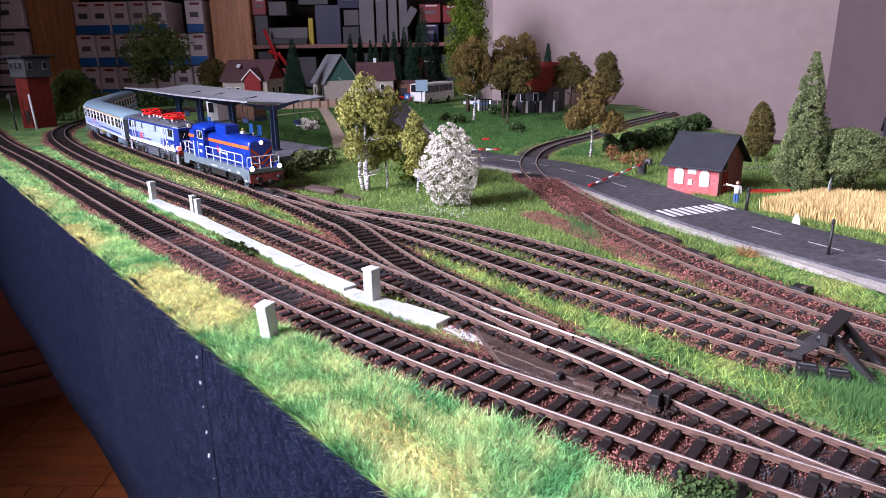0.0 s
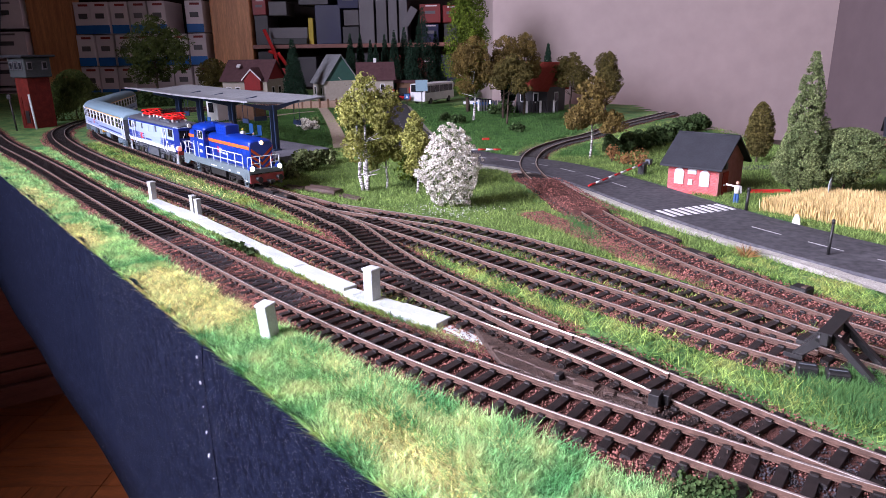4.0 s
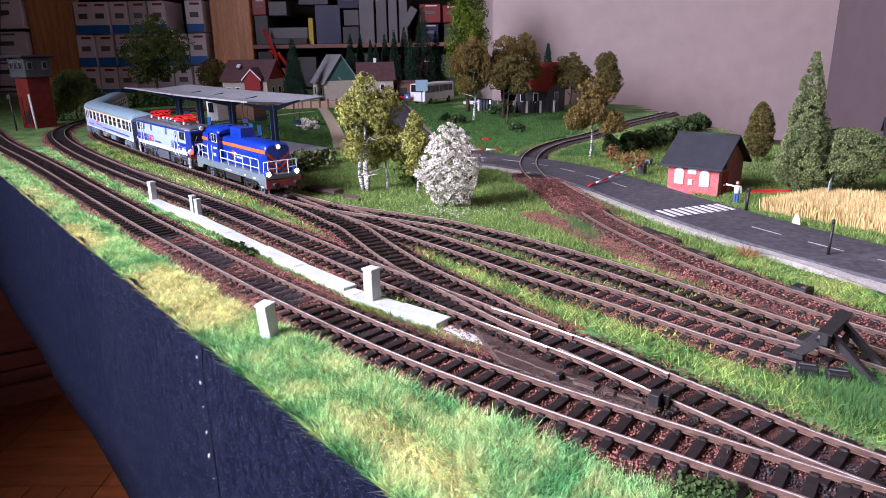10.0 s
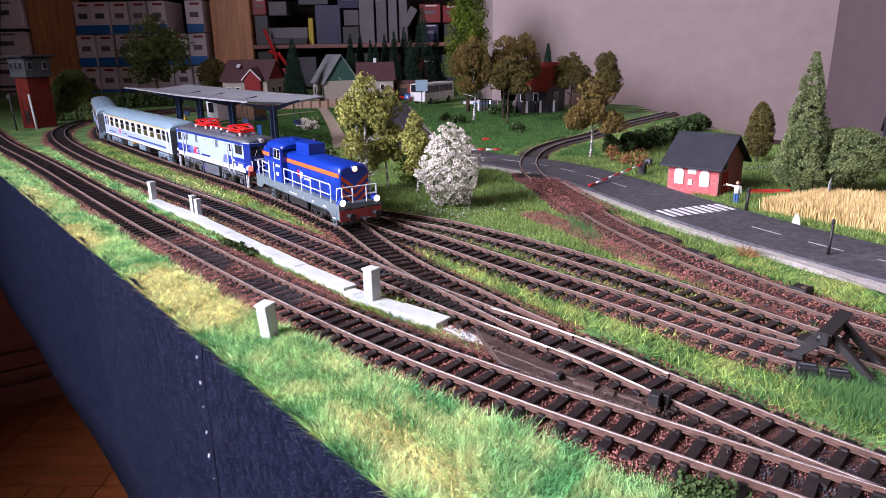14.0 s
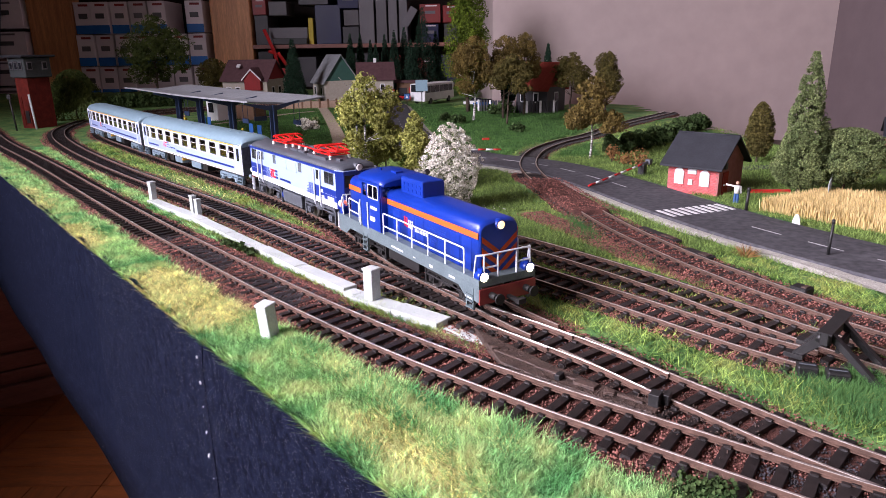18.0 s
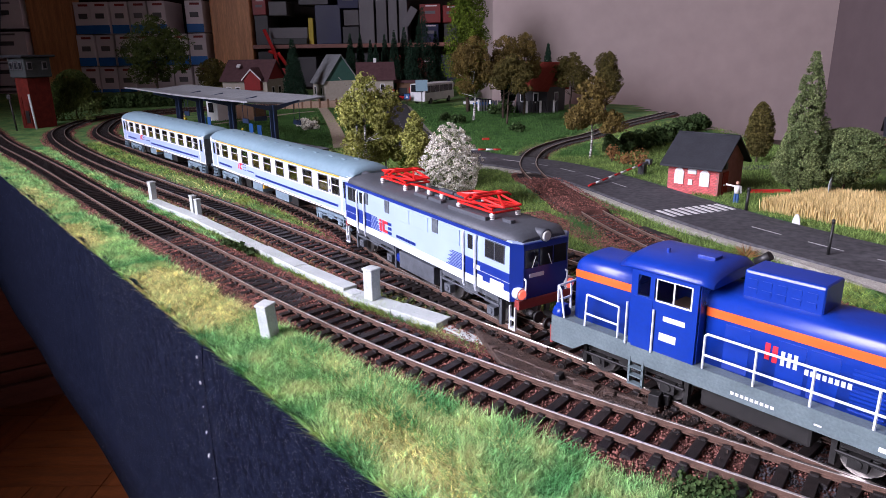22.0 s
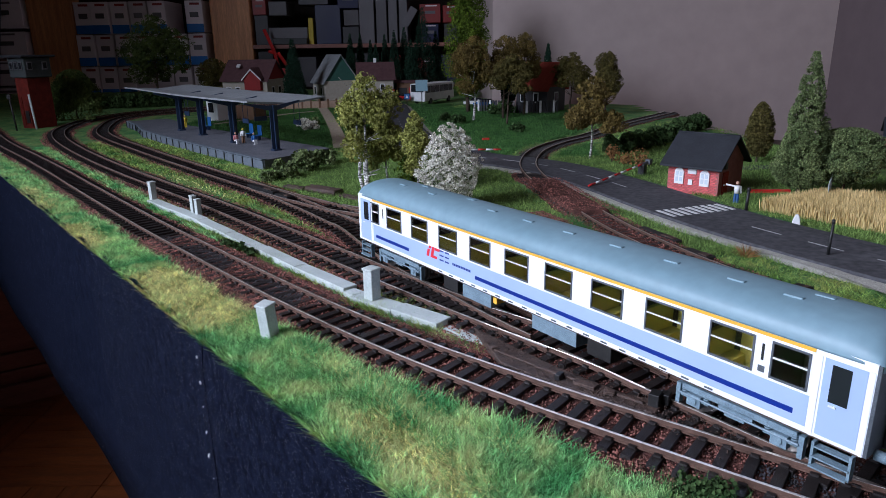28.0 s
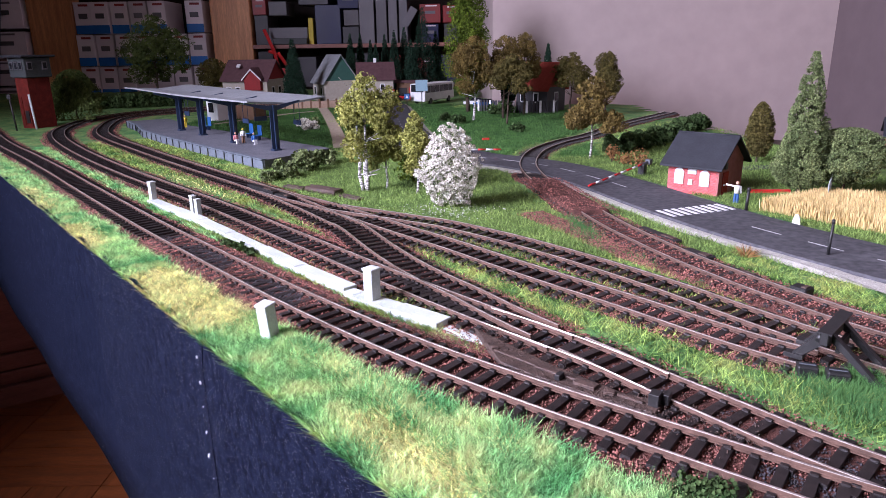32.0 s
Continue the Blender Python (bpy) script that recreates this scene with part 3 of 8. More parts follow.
box(bm, 0, 0, -0.0036, 0.0034, 0.0315, 0.0026)
for sy in (-1, 1):
    for o in (-0.0015, 0.0015):
        box(bm, 0, sy * GAUGE + o, -0.0020, 0.0024, 0.0013, 0.0011)
SLEEPER_MESH = mesh_of("sleeper", bm, SLEEPER)
bm = bmesh.new()
box(bm, 0, 0, -0.0036, 0.0034, 0.0315, 0.0026)
SLEEPER_BOX = np.array([v.co for v in bm.verts])
SLEEPER_FACES = np.array([[v.index for v in f.verts] for f in bm.faces]) if not bm.verts.index_update() else None
bm.free()


def track(key, label, near, u0=0.0, u1=9.0, bed=True, skip=None):
    """Two rails, sleepers and ballast along a line. near: how many sleepers, those closest to the front, are pieces of their own."""
    t = thing("railway_track", label, "track", group="railway tracks", kind="structure")
    q, d = even(LINES[key], 0.006)
    s = np.arange(len(q)) * 0.006
    m = (s >= u0) & (s <= u1)
    q, d = q[m], d[m]
    for side in (-1, 1):
        bm = bmesh.new()
        sweep(bm, q, d, RAIL, side * GAUGE, RAIL_MATS)
        part("rail", bm, [RUST, STEEL], t)
    q2, d2 = even(LINES[key], SPACING)
    s2 = np.arange(len(q2)) * SPACING
    ok = (s2 >= u0) & (s2 <= u1) & on_table(q2)
    if skip is not None:
        other, gap = skip
        ok &= distance(q2, LINES[other]) > gap
    q2, d2 = q2[ok], d2[ok]
    order = np.argsort(np.hypot(q2[:, 0] - 0.05, q2[:, 1] - 0.1))
    rng = np.random.default_rng(len(key))
    far_v, far_f = [], []
    for rank, i in enumerate(order):
        a = math.degrees(math.atan2(d2[i, 1], d2[i, 0])) + rng.normal(0, 1.2)
        if rank < near:
            piece("sleeper", SLEEPER_MESH, t, pose(q2[i, 0], q2[i, 1], rng.normal(0, 0.00006), 0, 0, a))
        else:
            c, sn = math.cos(radians(a)), math.sin(radians(a))
            v = SLEEPER_BOX.copy()
            v = np.column_stack([q2[i, 0] + v[:, 0] * c - v[:, 1] * sn, q2[i, 1] + v[:, 0] * sn + v[:, 1] * c, v[:, 2]])
            far_f.append(SLEEPER_FACES + 8 * len(far_v))
            far_v.append(v)
    if far_v:
        tagged(raw_mesh("sleepers", np.concatenate(far_v), np.concatenate(far_f), SLEEPER, t), kind="stuff")
    if bed:
        bm = bmesh.new()
        q3, d3 = even(LINES[key], 0.004)
        s3 = np.arange(len(q3)) * 0.004
        q3, d3 = q3[(s3 >= u0) & (s3 <= u1)], d3[(s3 >= u0) & (s3 <= u1)]
        offs = [BED_WIDTH[key] * o if abs(o) > 0.012 else o for o in (-0.0265, -0.020, -0.0165, -0.0105, -0.0065, 0.0, 0.0065, 0.0105, 0.0165, 0.020, 0.0265)]
        rows = []
        for a, b in zip(q3, d3):
            row = []
            for o in offs:
                lim = abs(o)
                lim /= BED_WIDTH[key]
                z = -0.0041 if lim < 0.018 else (-0.0045 if lim < 0.022 else -0.0062)
                if key in DEEP and DEEP[key][0] < a[1] < DEEP[key][1] and lim < 0.019:
                    z += DEEP[key][2]
                    if key == "back" and BURIED[0] < a[1] < BURIED[1]:
                        z += 0.0031
                oo = o * (1 + (0.16 * noise.noise((a[0] * 60, a[1] * 60, o)) if lim > 0.018 else 0))
                x, y = a[0] - b[1] * oo, a[1] + b[0] * oo
                row.append(bm.verts.new((x, y, z + BED_DROP[key] + 0.00035 * noise.noise((x * 420, y * 420, 3)))))
            rows.append(row)
        for r0, r1 in zip(rows[:-1], rows[1:]):
            for k in range(len(offs) - 1):
                bm.faces.new((r0[k], r1[k], r1[k + 1], r0[k + 1])).smooth = True
        tagged(part("ballast", bm, BALLAST, t), kind="stuff")
    return t


# where the ballast lies deep: y from, y to, extra height; and where it hides the rails of the branch
DEEP = {"front": (0.318, 0.46, 0.0011), "back": (0.20, 0.66, 0.0016), "middle": (0.36, 0.50, 0.0005), "siding": (0.24, 0.33, 0.0008)}
BURIED = (0.505, 0.638)
BED_WIDTH = {"front": 1.0, "middle": 0.92, "station": 0.92, "exit": 0.85, "siding": 0.66, "yard": 0.66, "back": 0.8}
BED_DROP = {"front": 0.0, "middle": -0.0001, "station": -0.0002, "exit": -0.00015, "siding": -0.0003, "yard": -0.0004, "back": 0.0}
track("front", "front track with brown rails, dark sleepers and reddish ballast", 290)
track("middle", "through track with brown rusty rails, dark sleepers and ballast", 260)
track("station", "platform track leading through a turnout, with dark sleepers", 250, skip=("middle", 0.010))
track("exit", "joined track running towards the junction, with dark sleepers", 60, skip=("front", 0.012))
track("siding", "weedy siding with bright rail heads and dark sleepers", 90, u0=0.03, skip=("station", 0.012))
track("yard", "second siding with bright rail heads and dark sleepers", 90, u0=0.02, skip=("siding", 0.012))
track("back", "branch track curving over the level crossing, with dark sleepers", 180, skip=("road", 0.037))


# ---- road ----
def ribbon(name, line, offs, zs, material, label, category, bumpy=0.0):
    bm = bmesh.new()
    q, d = even(line, 0.008)
    rows = [[bm.verts.new((a[0] - b[1] * o, a[1] + b[0] * o, z + bumpy * noise.noise((a[0] * 300, a[1] * 300, o * 90)))) for o, z in zip(offs, zs)] for a, b in zip(q, d)]
    for r0, r1 in zip(rows[:-1], rows[1:]):
        for k in range(len(offs) - 1):
            bm.faces.new((r0[k], r1[k], r1[k + 1], r0[k + 1]))
    return tagged(part(name, bm, material), label, category, kind="structure")


ribbon("road_verge", ROAD_LINE, (-0.044, -0.039, 0.039, 0.044), (-0.0052, -0.0036, -0.0036, -0.0052), VERGE, "sandy gravel verge of the road", "verge", 0.0004)
road = ribbon("road", ROAD_LINE, (-0.034, -0.0335, 0.0335, 0.034), (-0.0034, -0.0014, -0.0014, -0.0034), ASPHALT, "dark grey asphalt road with white markings", "road")
rq, rd = even(ROAD_LINE, 0.004)


def road_mark(s, off, length, width, name, k=0):
    i = min(len(rq) - 2, int(s / 0.004))
    a = math.degrees(math.atan2(rd[i, 1], rd[i, 0]))
    bm = bmesh.new()
    box(bm, 0, 0, 0, length, width, 0.0004)
    part(name, bm, ROAD_WHITE if name == "crossing_stripe" else ROAD_WORN, road, m=pose(rq[i, 0] - rd[i, 1] * off, rq[i, 1] + rd[i, 0] * off, -0.0013, 0, 0, a))


def road_s(x, y):
    return int(np.argmin(np.hypot(rq[:, 0] - x, rq[:, 1] - y))) * 0.004


s0 = road_s(0.207, 0.46)
for k in range(-4, 30):
    if k not in (1, 2, 3):
        road_mark(s0 - 0.02 + k * 0.044, 0.0, 0.024, 0.0006, "lane_dash")
for k in range(9):
    road_mark(road_s(0.200, 0.512), -0.028 + k * 0.007, 0.021, 0.0034, "crossing_stripe")


# ---- vehicles: x forwards, y to the left, z = 0 at the rail head ----
LOCO_BLUE = mat("loco_royal_blue", (0.006, 0.034, 0.29), (0.005, 0.027, 0.24), rough=0.32, scale=60, fine=0.06)
LOCO_ORANGE = mat("loco_orange", (0.85, 0.13, 0.02), (0.75, 0.10, 0.015), rough=0.4, scale=80)
LOCO_FRAME = mat("loco_frame_grey", (0.13, 0.17, 0.18), (0.09, 0.12, 0.13), rough=0.5, scale=120, fine=0.15)
UNDERGEAR = mat("undergear_black", (0.022, 0.021, 0.020), (0.012, 0.011, 0.011), rough=0.6, scale=300, fine=0.3)
BOGIE_GREY = mat("bogie_dark_grey", (0.095, 0.105, 0.12), (0.05, 0.056, 0.066), rough=0.55, scale=300, fine=0.3)
BOGIE_BLUE = mat("bogie_blue_grey", (0.20, 0.27, 0.32), (0.12, 0.17, 0.21), rough=0.55, scale=300, fine=0.3)
WHEEL_STEEL = mat("wheel_steel", (0.30, 0.29, 0.28), (0.16, 0.15, 0.14), rough=0.35, metal=0.9, scale=200)
PALE_BLUE = mat("loco_pale_blue", (0.34, 0.43, 0.60), (0.31, 0.39, 0.56), rough=0.35, scale=60)
DEEP_BLUE = mat("loco_deep_blue", (0.010, 0.030, 0.24), (0.008, 0.024, 0.20), rough=0.32, scale=60)
LOCO_WHITE = mat("loco_white", (0.66, 0.70, 0.76), (0.60, 0.64, 0.70), rough=0.35, scale=60)
ROOF_DARK = mat("loco_roof_grey", (0.075, 0.082, 0.095), (0.05, 0.055, 0.066), rough=0.55, scale=70, fine=0.12)
PANTO_RED = mat("pantograph_red", (0.72, 0.018, 0.012), (0.6, 0.012, 0.01), rough=0.4, scale=90)
BEAM_RED = mat("buffer_beam_red", (0.30, 0.045, 0.04), (0.2, 0.03, 0.025), rough=0.5, scale=90)
COACH_WHITE = mat("coach_white", (0.82, 0.83, 0.86), (0.77, 0.78, 0.82), rough=0.35, scale=40)
COACH_LILAC = mat("coach_pale_violet_blue", (0.38, 0.47, 0.72), (0.35, 0.43, 0.67), rough=0.35, scale=40)
COACH_ROOF = mat("coach_roof_blue_grey", (0.19, 0.28, 0.33), (0.16, 0.245, 0.29), rough=0.5, scale=25, fine=0.06)
COACH_YELLOW = mat("coach_yellow_line", (0.78, 0.45, 0.05), (0.7, 0.39, 0.04), rough=0.4, scale=90)
SEAT = mat("seat_olive_yellow", (0.55, 0.46, 0.09), (0.45, 0.37, 0.07), rough=0.7, scale=90)
LAMP_WARM = mat("lamp_warm_glow", (1.0, 0.86, 0.62), (1.0, 0.80, 0.5), rough=0.3, emit=9.0)
LAMP_HEAD = mat("lamp_amber_glow", (1.0, 0.62, 0.30), (1.0, 0.55, 0.22), rough=0.3, emit=3.0)
LAMP_RED = mat("lamp_red_glow", (1.0, 0.16, 0.10), (1.0, 0.10, 0.06), rough=0.3, emit=2.0)
INSULATOR = mat("white_insulator", (0.75, 0.74, 0.72), (0.6, 0.6, 0.58), rough=0.3, scale=90)
LOGO_RED = mat("logo_red", (0.72, 0.03, 0.05), (0.64, 0.02, 0.04), rough=0.4, scale=90)
DIM = mat("interior_brown", (0.10, 0.06, 0.045), (0.06, 0.04, 0.03), rough=0.7, scale=60)


def glass_pane(name):
    m = bpy.data.materials.new(name)
    m.use_nodes = True
    b = m.node_tree.nodes["Principled BSDF"]
    b.inputs["Base Color"].default_value = (0.75, 0.78, 0.76, 1)
    b.inputs["Roughness"].default_value = 0.03
    b.inputs["Transmission Weight"].default_value = 1.0
    b.inputs["IOR"].default_value = 1.45
    return m


GLASS = glass_pane("vehicle_glass")
MM = 0.001


def mbox(bm, x0, x1, y0, y1, z0, z1, ix=0):
    """A box by its limits in millimetres."""
    box(bm, (x0 + x1) / 2 * MM, (y0 + y1) / 2 * MM, (z0 + z1) / 2 * MM, (x1 - x0) * MM, (y1 - y0) * MM, (z1 - z0) * MM, ix=ix)


def mpart(name, limits, material, parent, label="", soft=0.0):
    bm = bmesh.new()
    for lim in limits:
        mbox(bm, *lim)
    if soft:
        bevel(bm, soft * MM)
    ob = part(name, bm, material, parent, label)
    if material == GLASS:
        ob.visible_shadow = False
    return ob


def mpipe(name, runs, r, material, parent, label=""):
    bm = bmesh.new()
    for run in runs:
        pipe(bm, [tuple(c * MM for c in p) for p in run], r * MM, 6)
    return part(name, bm, material, parent, label)


def loft(bm, loops, caps=True, smooth=True):
    rings = [[bm.verts.new(tuple(c * MM for c in p)) for p in loop] for loop in loops]
    n = len(rings[0])
    for r0, r1 in zip(rings[:-1], rings[1:]):
        for i in range(n):
            f = bm.faces.new((r0[i], r0[(i + 1) % n], r1[(i + 1) % n], r1[i]))
            f.smooth = smooth
    if caps:
        bm.faces.new(rings[0][::-1])
        bm.faces.new(rings[-1])


def arch(x, half, z0, z1, crown, n=12, power=2.6):
    """A closed loop across the vehicle: flat below at z0, a curved top from z1 up to crown."""
    pts = [(x, -half, z0)]
    for k in range(n + 1):
        a = -1 + 2 * k / n
        s = math.sin(a * math.pi / 2)
        pts.append((x, half * s, z1 + (crown - z1) * (1 - abs(s) ** power) ** (1 / power)))
    pts.append((x, half, z0))
    return pts


def wheel_mesh(r):
    bm = bmesh.new()
    rod(bm, (0, -0.0012, 0), (0, 0.0012, 0), r * MM, n=20)
    rod(bm, (0, 0.0012, 0), (0, 0.0017, 0), (r + 0.9) * MM, n=20)
    rod(bm, (0, -0.0016, 0), (0, -0.0011, 0), r * 0.35 * MM, n=10)
    return mesh_of("wheel", bm, WHEEL_STEEL)


def bogie(parent, x, axles, half, material, z_frame, r, style):
    """A bogie: side frames with axle boxes and springs as one part, its wheels below it."""
    bm = bmesh.new()
    span = max(axles) - min(axles)
    for s in (-1, 1):
        y0, y1 = sorted((s * (half - 2.2), s * half))
        mbox(bm, -span / 2 - 5, span / 2 + 5, y0, y1, z_frame - 1.6, z_frame + 0.6)
        mbox(bm, -span / 5, span / 5, y0, y1, z_frame - 3.2, z_frame - 1.4)
        mbox(bm, -3.5, 3.5, y0 - 0.3 * (s < 0), y1 + 0.3 * (s > 0), z_frame - 4.4, z_frame - 2.6)
        for a in axles:
            mbox(bm, a - 2.6, a + 2.6, y0 - 0.5 * (s < 0), y1 + 0.5 * (s > 0), r - 2.2, r + 2.0)
            rod(bm, (a * MM, s * half * MM, r * MM), (a * MM, s * (half + 1.1) * MM, r * MM), 0.0013, n=10)
            for o in (-4.2, 4.2):
                for k in range(4):
                    rod(bm, ((a + o) * MM, s * (half - 1) * MM, (z_frame - 3.4 + k * 0.85) * MM), ((a + o) * MM, s * (half - 1) * MM, (z_frame - 2.9 + k * 0.85) * MM), 0.0012, n=8)
            mbox(bm, a - 5.4, a + 5.4, y0, y1, z_frame - 4.2, z_frame - 3.5)
        if style:
            pipe(bm, [((-span / 2 - 6) * MM, s * (half + 0.4) * MM, (z_frame - 3) * MM), ((span / 2 + 6) * MM, s * (half + 0.4) * MM, (z_frame - 3) * MM)], 0.0004)
            for o in (-span / 2 - 6.5, span / 2 + 6.5):
                mbox(bm, o - 0.8, o + 0.8, y0, y1, 2.0, z_frame)
    mbox(bm, -3, 3, -half + 2, half - 2, z_frame - 1.5, z_frame + 2.5)
    b = part("bogie", bm, material, parent, m=pose(x * MM, 0, 0))
    wm = wheel_mesh(r)
    for a in axles:
        for s in (-1, 1):
            piece("wheel", wm, b, pose(a * MM, s * 8.4 * MM, (r + 0.1) * MM, 0, 0, 0 if s < 0 else 180))
    return b


def buffers(parent, x, z, s, material, spread=10.0):
    for y in (-spread, spread):
        bm = bmesh.new()
        rod(bm, (x * MM, y * MM, z * MM), ((x + s * 4.2) * MM, y * MM, z * MM), 0.0016, n=12)
        rod(bm, ((x + s * 4.2) * MM, y * MM, z * MM), ((x + s * 6.2) * MM, y * MM, z * MM), 0.0011, n=12)
        rod(bm, ((x + s * 6.2) * MM, y * MM, z * MM), ((x + s * 7.0) * MM, y * MM, z * MM), 0.0026, n=16)
        part("buffer", bm, material, parent)
    bm = bmesh.new()
    mbox(bm, min(x, x + s * 9), max(x, x + s * 9), -1.0, 1.0, z - 3.2, z - 1.6)
    mbox(bm, min(x + s * 8, x + s * 10.5), max(x + s * 8, x + s * 10.5), -2.2, 2.2, z - 3.0, z - 0.6)
    part("coupler", bm, UNDERGEAR, parent)


def lettering_bars(parent, rows, material):
    """Short bars where small writing stands: x from, x to, z from, z to on the near side, mirrored on the other."""
    for x0, x1, z0, z1, y in rows:
        mpart("letter_bar", [(x0, x1, -y - 0.12, -y + 0.1, z0, z1)], material, parent)
        mpart("letter_bar", [(-x1, -x0, y - 0.1, y + 0.12, z0, z1)], material, parent)


def diesel_locomotive():
    t = thing("diesel_locomotive", "royal blue diesel shunting locomotive with orange stripe and white handrails", "locomotive")
    bm = bmesh.new()
    mbox(bm, -76.5, 76.5, -16.5, 16.5, 16.0, 19.6)
    for s in (-1, 1):
        prism(bm, [(-76.5 * MM, 0.0085), (-66 * MM, 0.0085), (-60 * MM, 0.0128), (60 * MM, 0.0128), (66 * MM, 0.0085), (76.5 * MM, 0.0085), (76.5 * MM, 0.0165), (-76.5 * MM, 0.0165)], s * 0.0166, s * 0.0153, "y")
    bmesh.ops.recalc_face_normals(bm, faces=bm.faces)
    part("frame", bm, LOCO_FRAME, t, "grey underframe with walkway")
    for s in (-1, 1):
        mpart("buffer_beam", [(s * 76.5 - 0.6, s * 76.5 + 0.6, -16.4, 16.4, 7.5, 15.0)], BEAM_RED, t)
        buffers(t, s * 77, 11.5, s, UNDERGEAR)
    # long hood in front of the cab, short hood behind it
    for name, x0, x1, half in (("long_hood", -19, 70, 11.6), ("short_hood", -70, -43, 11.6)):
        bm = bmesh.new()
        e0 = 2.5 if name == "short_hood" else 0.1
        e1 = 2.5 if name == "long_hood" else 0.1
        loops = [arch(x0, half - 0.9 * (e0 > 1), 18, 38, 43.6 if e0 > 1 else 45.4, power=3.6), arch(x0 + e0, half, 18, 39, 45.4, power=3.6)]
        loops += [arch(x1 - e1, half, 18, 39, 45.4, power=3.6), arch(x1, half - 0.9 * (e1 > 1), 18, 38, 43.6 if e1 > 1 else 45.4, power=3.6)]
        loft(bm, loops)
        h = part(name, bm, LOCO_BLUE, t)
        mpart("orange_stripe", [(x0 + 0.5, x1 - 1.0, s * half - 0.12, s * half + 0.12, 36.6, 39.6) for s in (-1, 1)], LOCO_ORANGE, h, "orange stripe")
        for s in (-1, 1):
            if name == "long_hood":
                for dx0, dx1 in ((24, 33), (34.5, 42)):
                    bm = bmesh.new()
                    for k in range(11):
                        mbox(bm, dx0, dx1, s * half - 0.05, s * half + 0.22, 20.5 + k * 1.25, 21.2 + k * 1.25)
                    part("grille", bm, LOCO_BLUE, h)
                for dx in (-8, 8, 17, 50, 60):
                    mpart("hood_door", [(dx - 3.9, dx + 3.9, s * half - 0.1, s * half + 0.13, 20, 35.4)], LOCO_BLUE, h, soft=0.05)
    # chevrons and stripe on the nose
    for k, z in enumerate((37.5, 32.0, 26.5)):
        for s in (-1, 1):
            w = 10.2
            bm = bmesh.new()
            v = [bm.verts.new((70.15 * MM, s * y * MM, zz * MM)) for y, zz in ((0.0, z - 7.6), (w, z + 0.6), (w, z - 2.4), (0.0, z - 10.4))]
            bm.faces.new(v if s > 0 else v[::-1])
            bmesh.ops.solidify(bm, geom=bm.faces[:], thickness=0.00025)
            part("chevron", bm, LOCO_ORANGE, t, "orange nose chevron")
    bm = bmesh.new()
    loft(bm, [arch(-10, 7.0, 43, 53.2, 53.9, 8, 8), arch(13, 7.0, 43, 53.2, 53.9, 8, 8)], smooth=False)
    bevel(bm, 0.0005, 1)
    rb = part("roof_box", bm, LOCO_BLUE, t)
    bm = bmesh.new()
    for sy in (-1, 1):
        for k in range(5):
            for zz in (46.5, 49.5):
                mbox(bm, -8.5 + k * 4.2, -5.8 + k * 4.2, sy * 7 - 0.2, sy * 7 + 0.2, zz, zz + 1.6)
    part("vent", bm, LOCO_BLUE, rb)
    # cab
    bm = bmesh.new()
    for s in (-1, 1):
        mbox(bm, -43, -19, s * 15.9 - 0.5, s * 15.9 + 0.5, 18, 38.5)
        mbox(bm, -43, -19, s * 15.9 - 0.5, s * 15.9 + 0.5, 46.2, 48.4)
        for a, b in ((-43, -40.5), (-36.0, -34.3), (-21.2, -19)):
            mbox(bm, a, b, s * 15.9 - 0.5, s * 15.9 + 0.5, 38.5, 46.2)
    for x in (-43, -19):
        mbox(bm, x - 0.4, x + 0.4, -15.4, 15.4, 18, 40)
        mbox(bm, x - 0.4, x + 0.4, -15.4, 15.4, 46.4, 48.6)
        for y in (-15, -5, 0, 5, 15):
            mbox(bm, x - 0.4, x + 0.4, y - 0.7, y + 0.7, 40, 46.4)
    c = part("cab", bm, LOCO_BLUE, t, "blue driver's cab")
    for s in (-1, 1):
        for a, b in ((-40.5, -36), (-33.5, -27.5), (-27.2, -21.2)):
            mpart("cab_window", [(a, b, s * 15.9 - 0.1, s * 15.9 + 0.1, 38.5, 46.2)], GLASS, c)
        mpart("window_frame", [(-33.6, -21.1, s * 16.3 - 0.15, s * 16.3 + 0.15, 38.1, 38.6), (-33.6, -21.1, s * 16.3 - 0.15, s * 16.3 + 0.15, 46.0, 46.4), (-33.7, -33.3, s * 16.3 - 0.15, s * 16.3 + 0.15, 38.1, 46.4), (-21.5, -21.0, s * 16.3 - 0.15, s * 16.3 + 0.15, 38.1, 46.4), (-27.6, -27.1, s * 16.3 - 0.15, s * 16.3 + 0.15, 38.4, 46.1)], INSULATOR, c, "pale window frame")
        mpart("cab_door", [(-41.8, -34.6, s * 16.4 - 0.15, s * 16.4 + 0.1, 19, 38.2)], LOCO_BLUE, c)
        mpart("number_panel", [(-31.5, -25.5, s * 16.4 - 0.1, s * 16.4 + 0.1, 24.5, 27.3), (-30.5, -22.8, s * 16.4 - 0.1, s * 16.4 + 0.1, 31.8, 33.6)], WHITE, c, "white number bars")
    for x in (-43, -19):
        mpart("end_window", [(x - 0.1, x + 0.1, -14.3, 14.3, 40, 46.4)], GLASS, c)
    mpart("control_desk", [(-36, -24, -8, 8, 18, 33)], DIM, c)
    bm = bmesh.new()
    loft(bm, [arch(-48.5, 15.2, 47.0, 47.4, 50.4, power=2.2), arch(-45, 16.8, 47.9, 48.4, 53.0, power=2.2), arch(-19, 16.8, 47.9, 48.4, 53.0, power=2.2), arch(-15.2, 15.4, 47.0, 47.4, 50.6, power=2.2)])
    roof = part("cab_roof", bm, LOCO_BLUE, t)
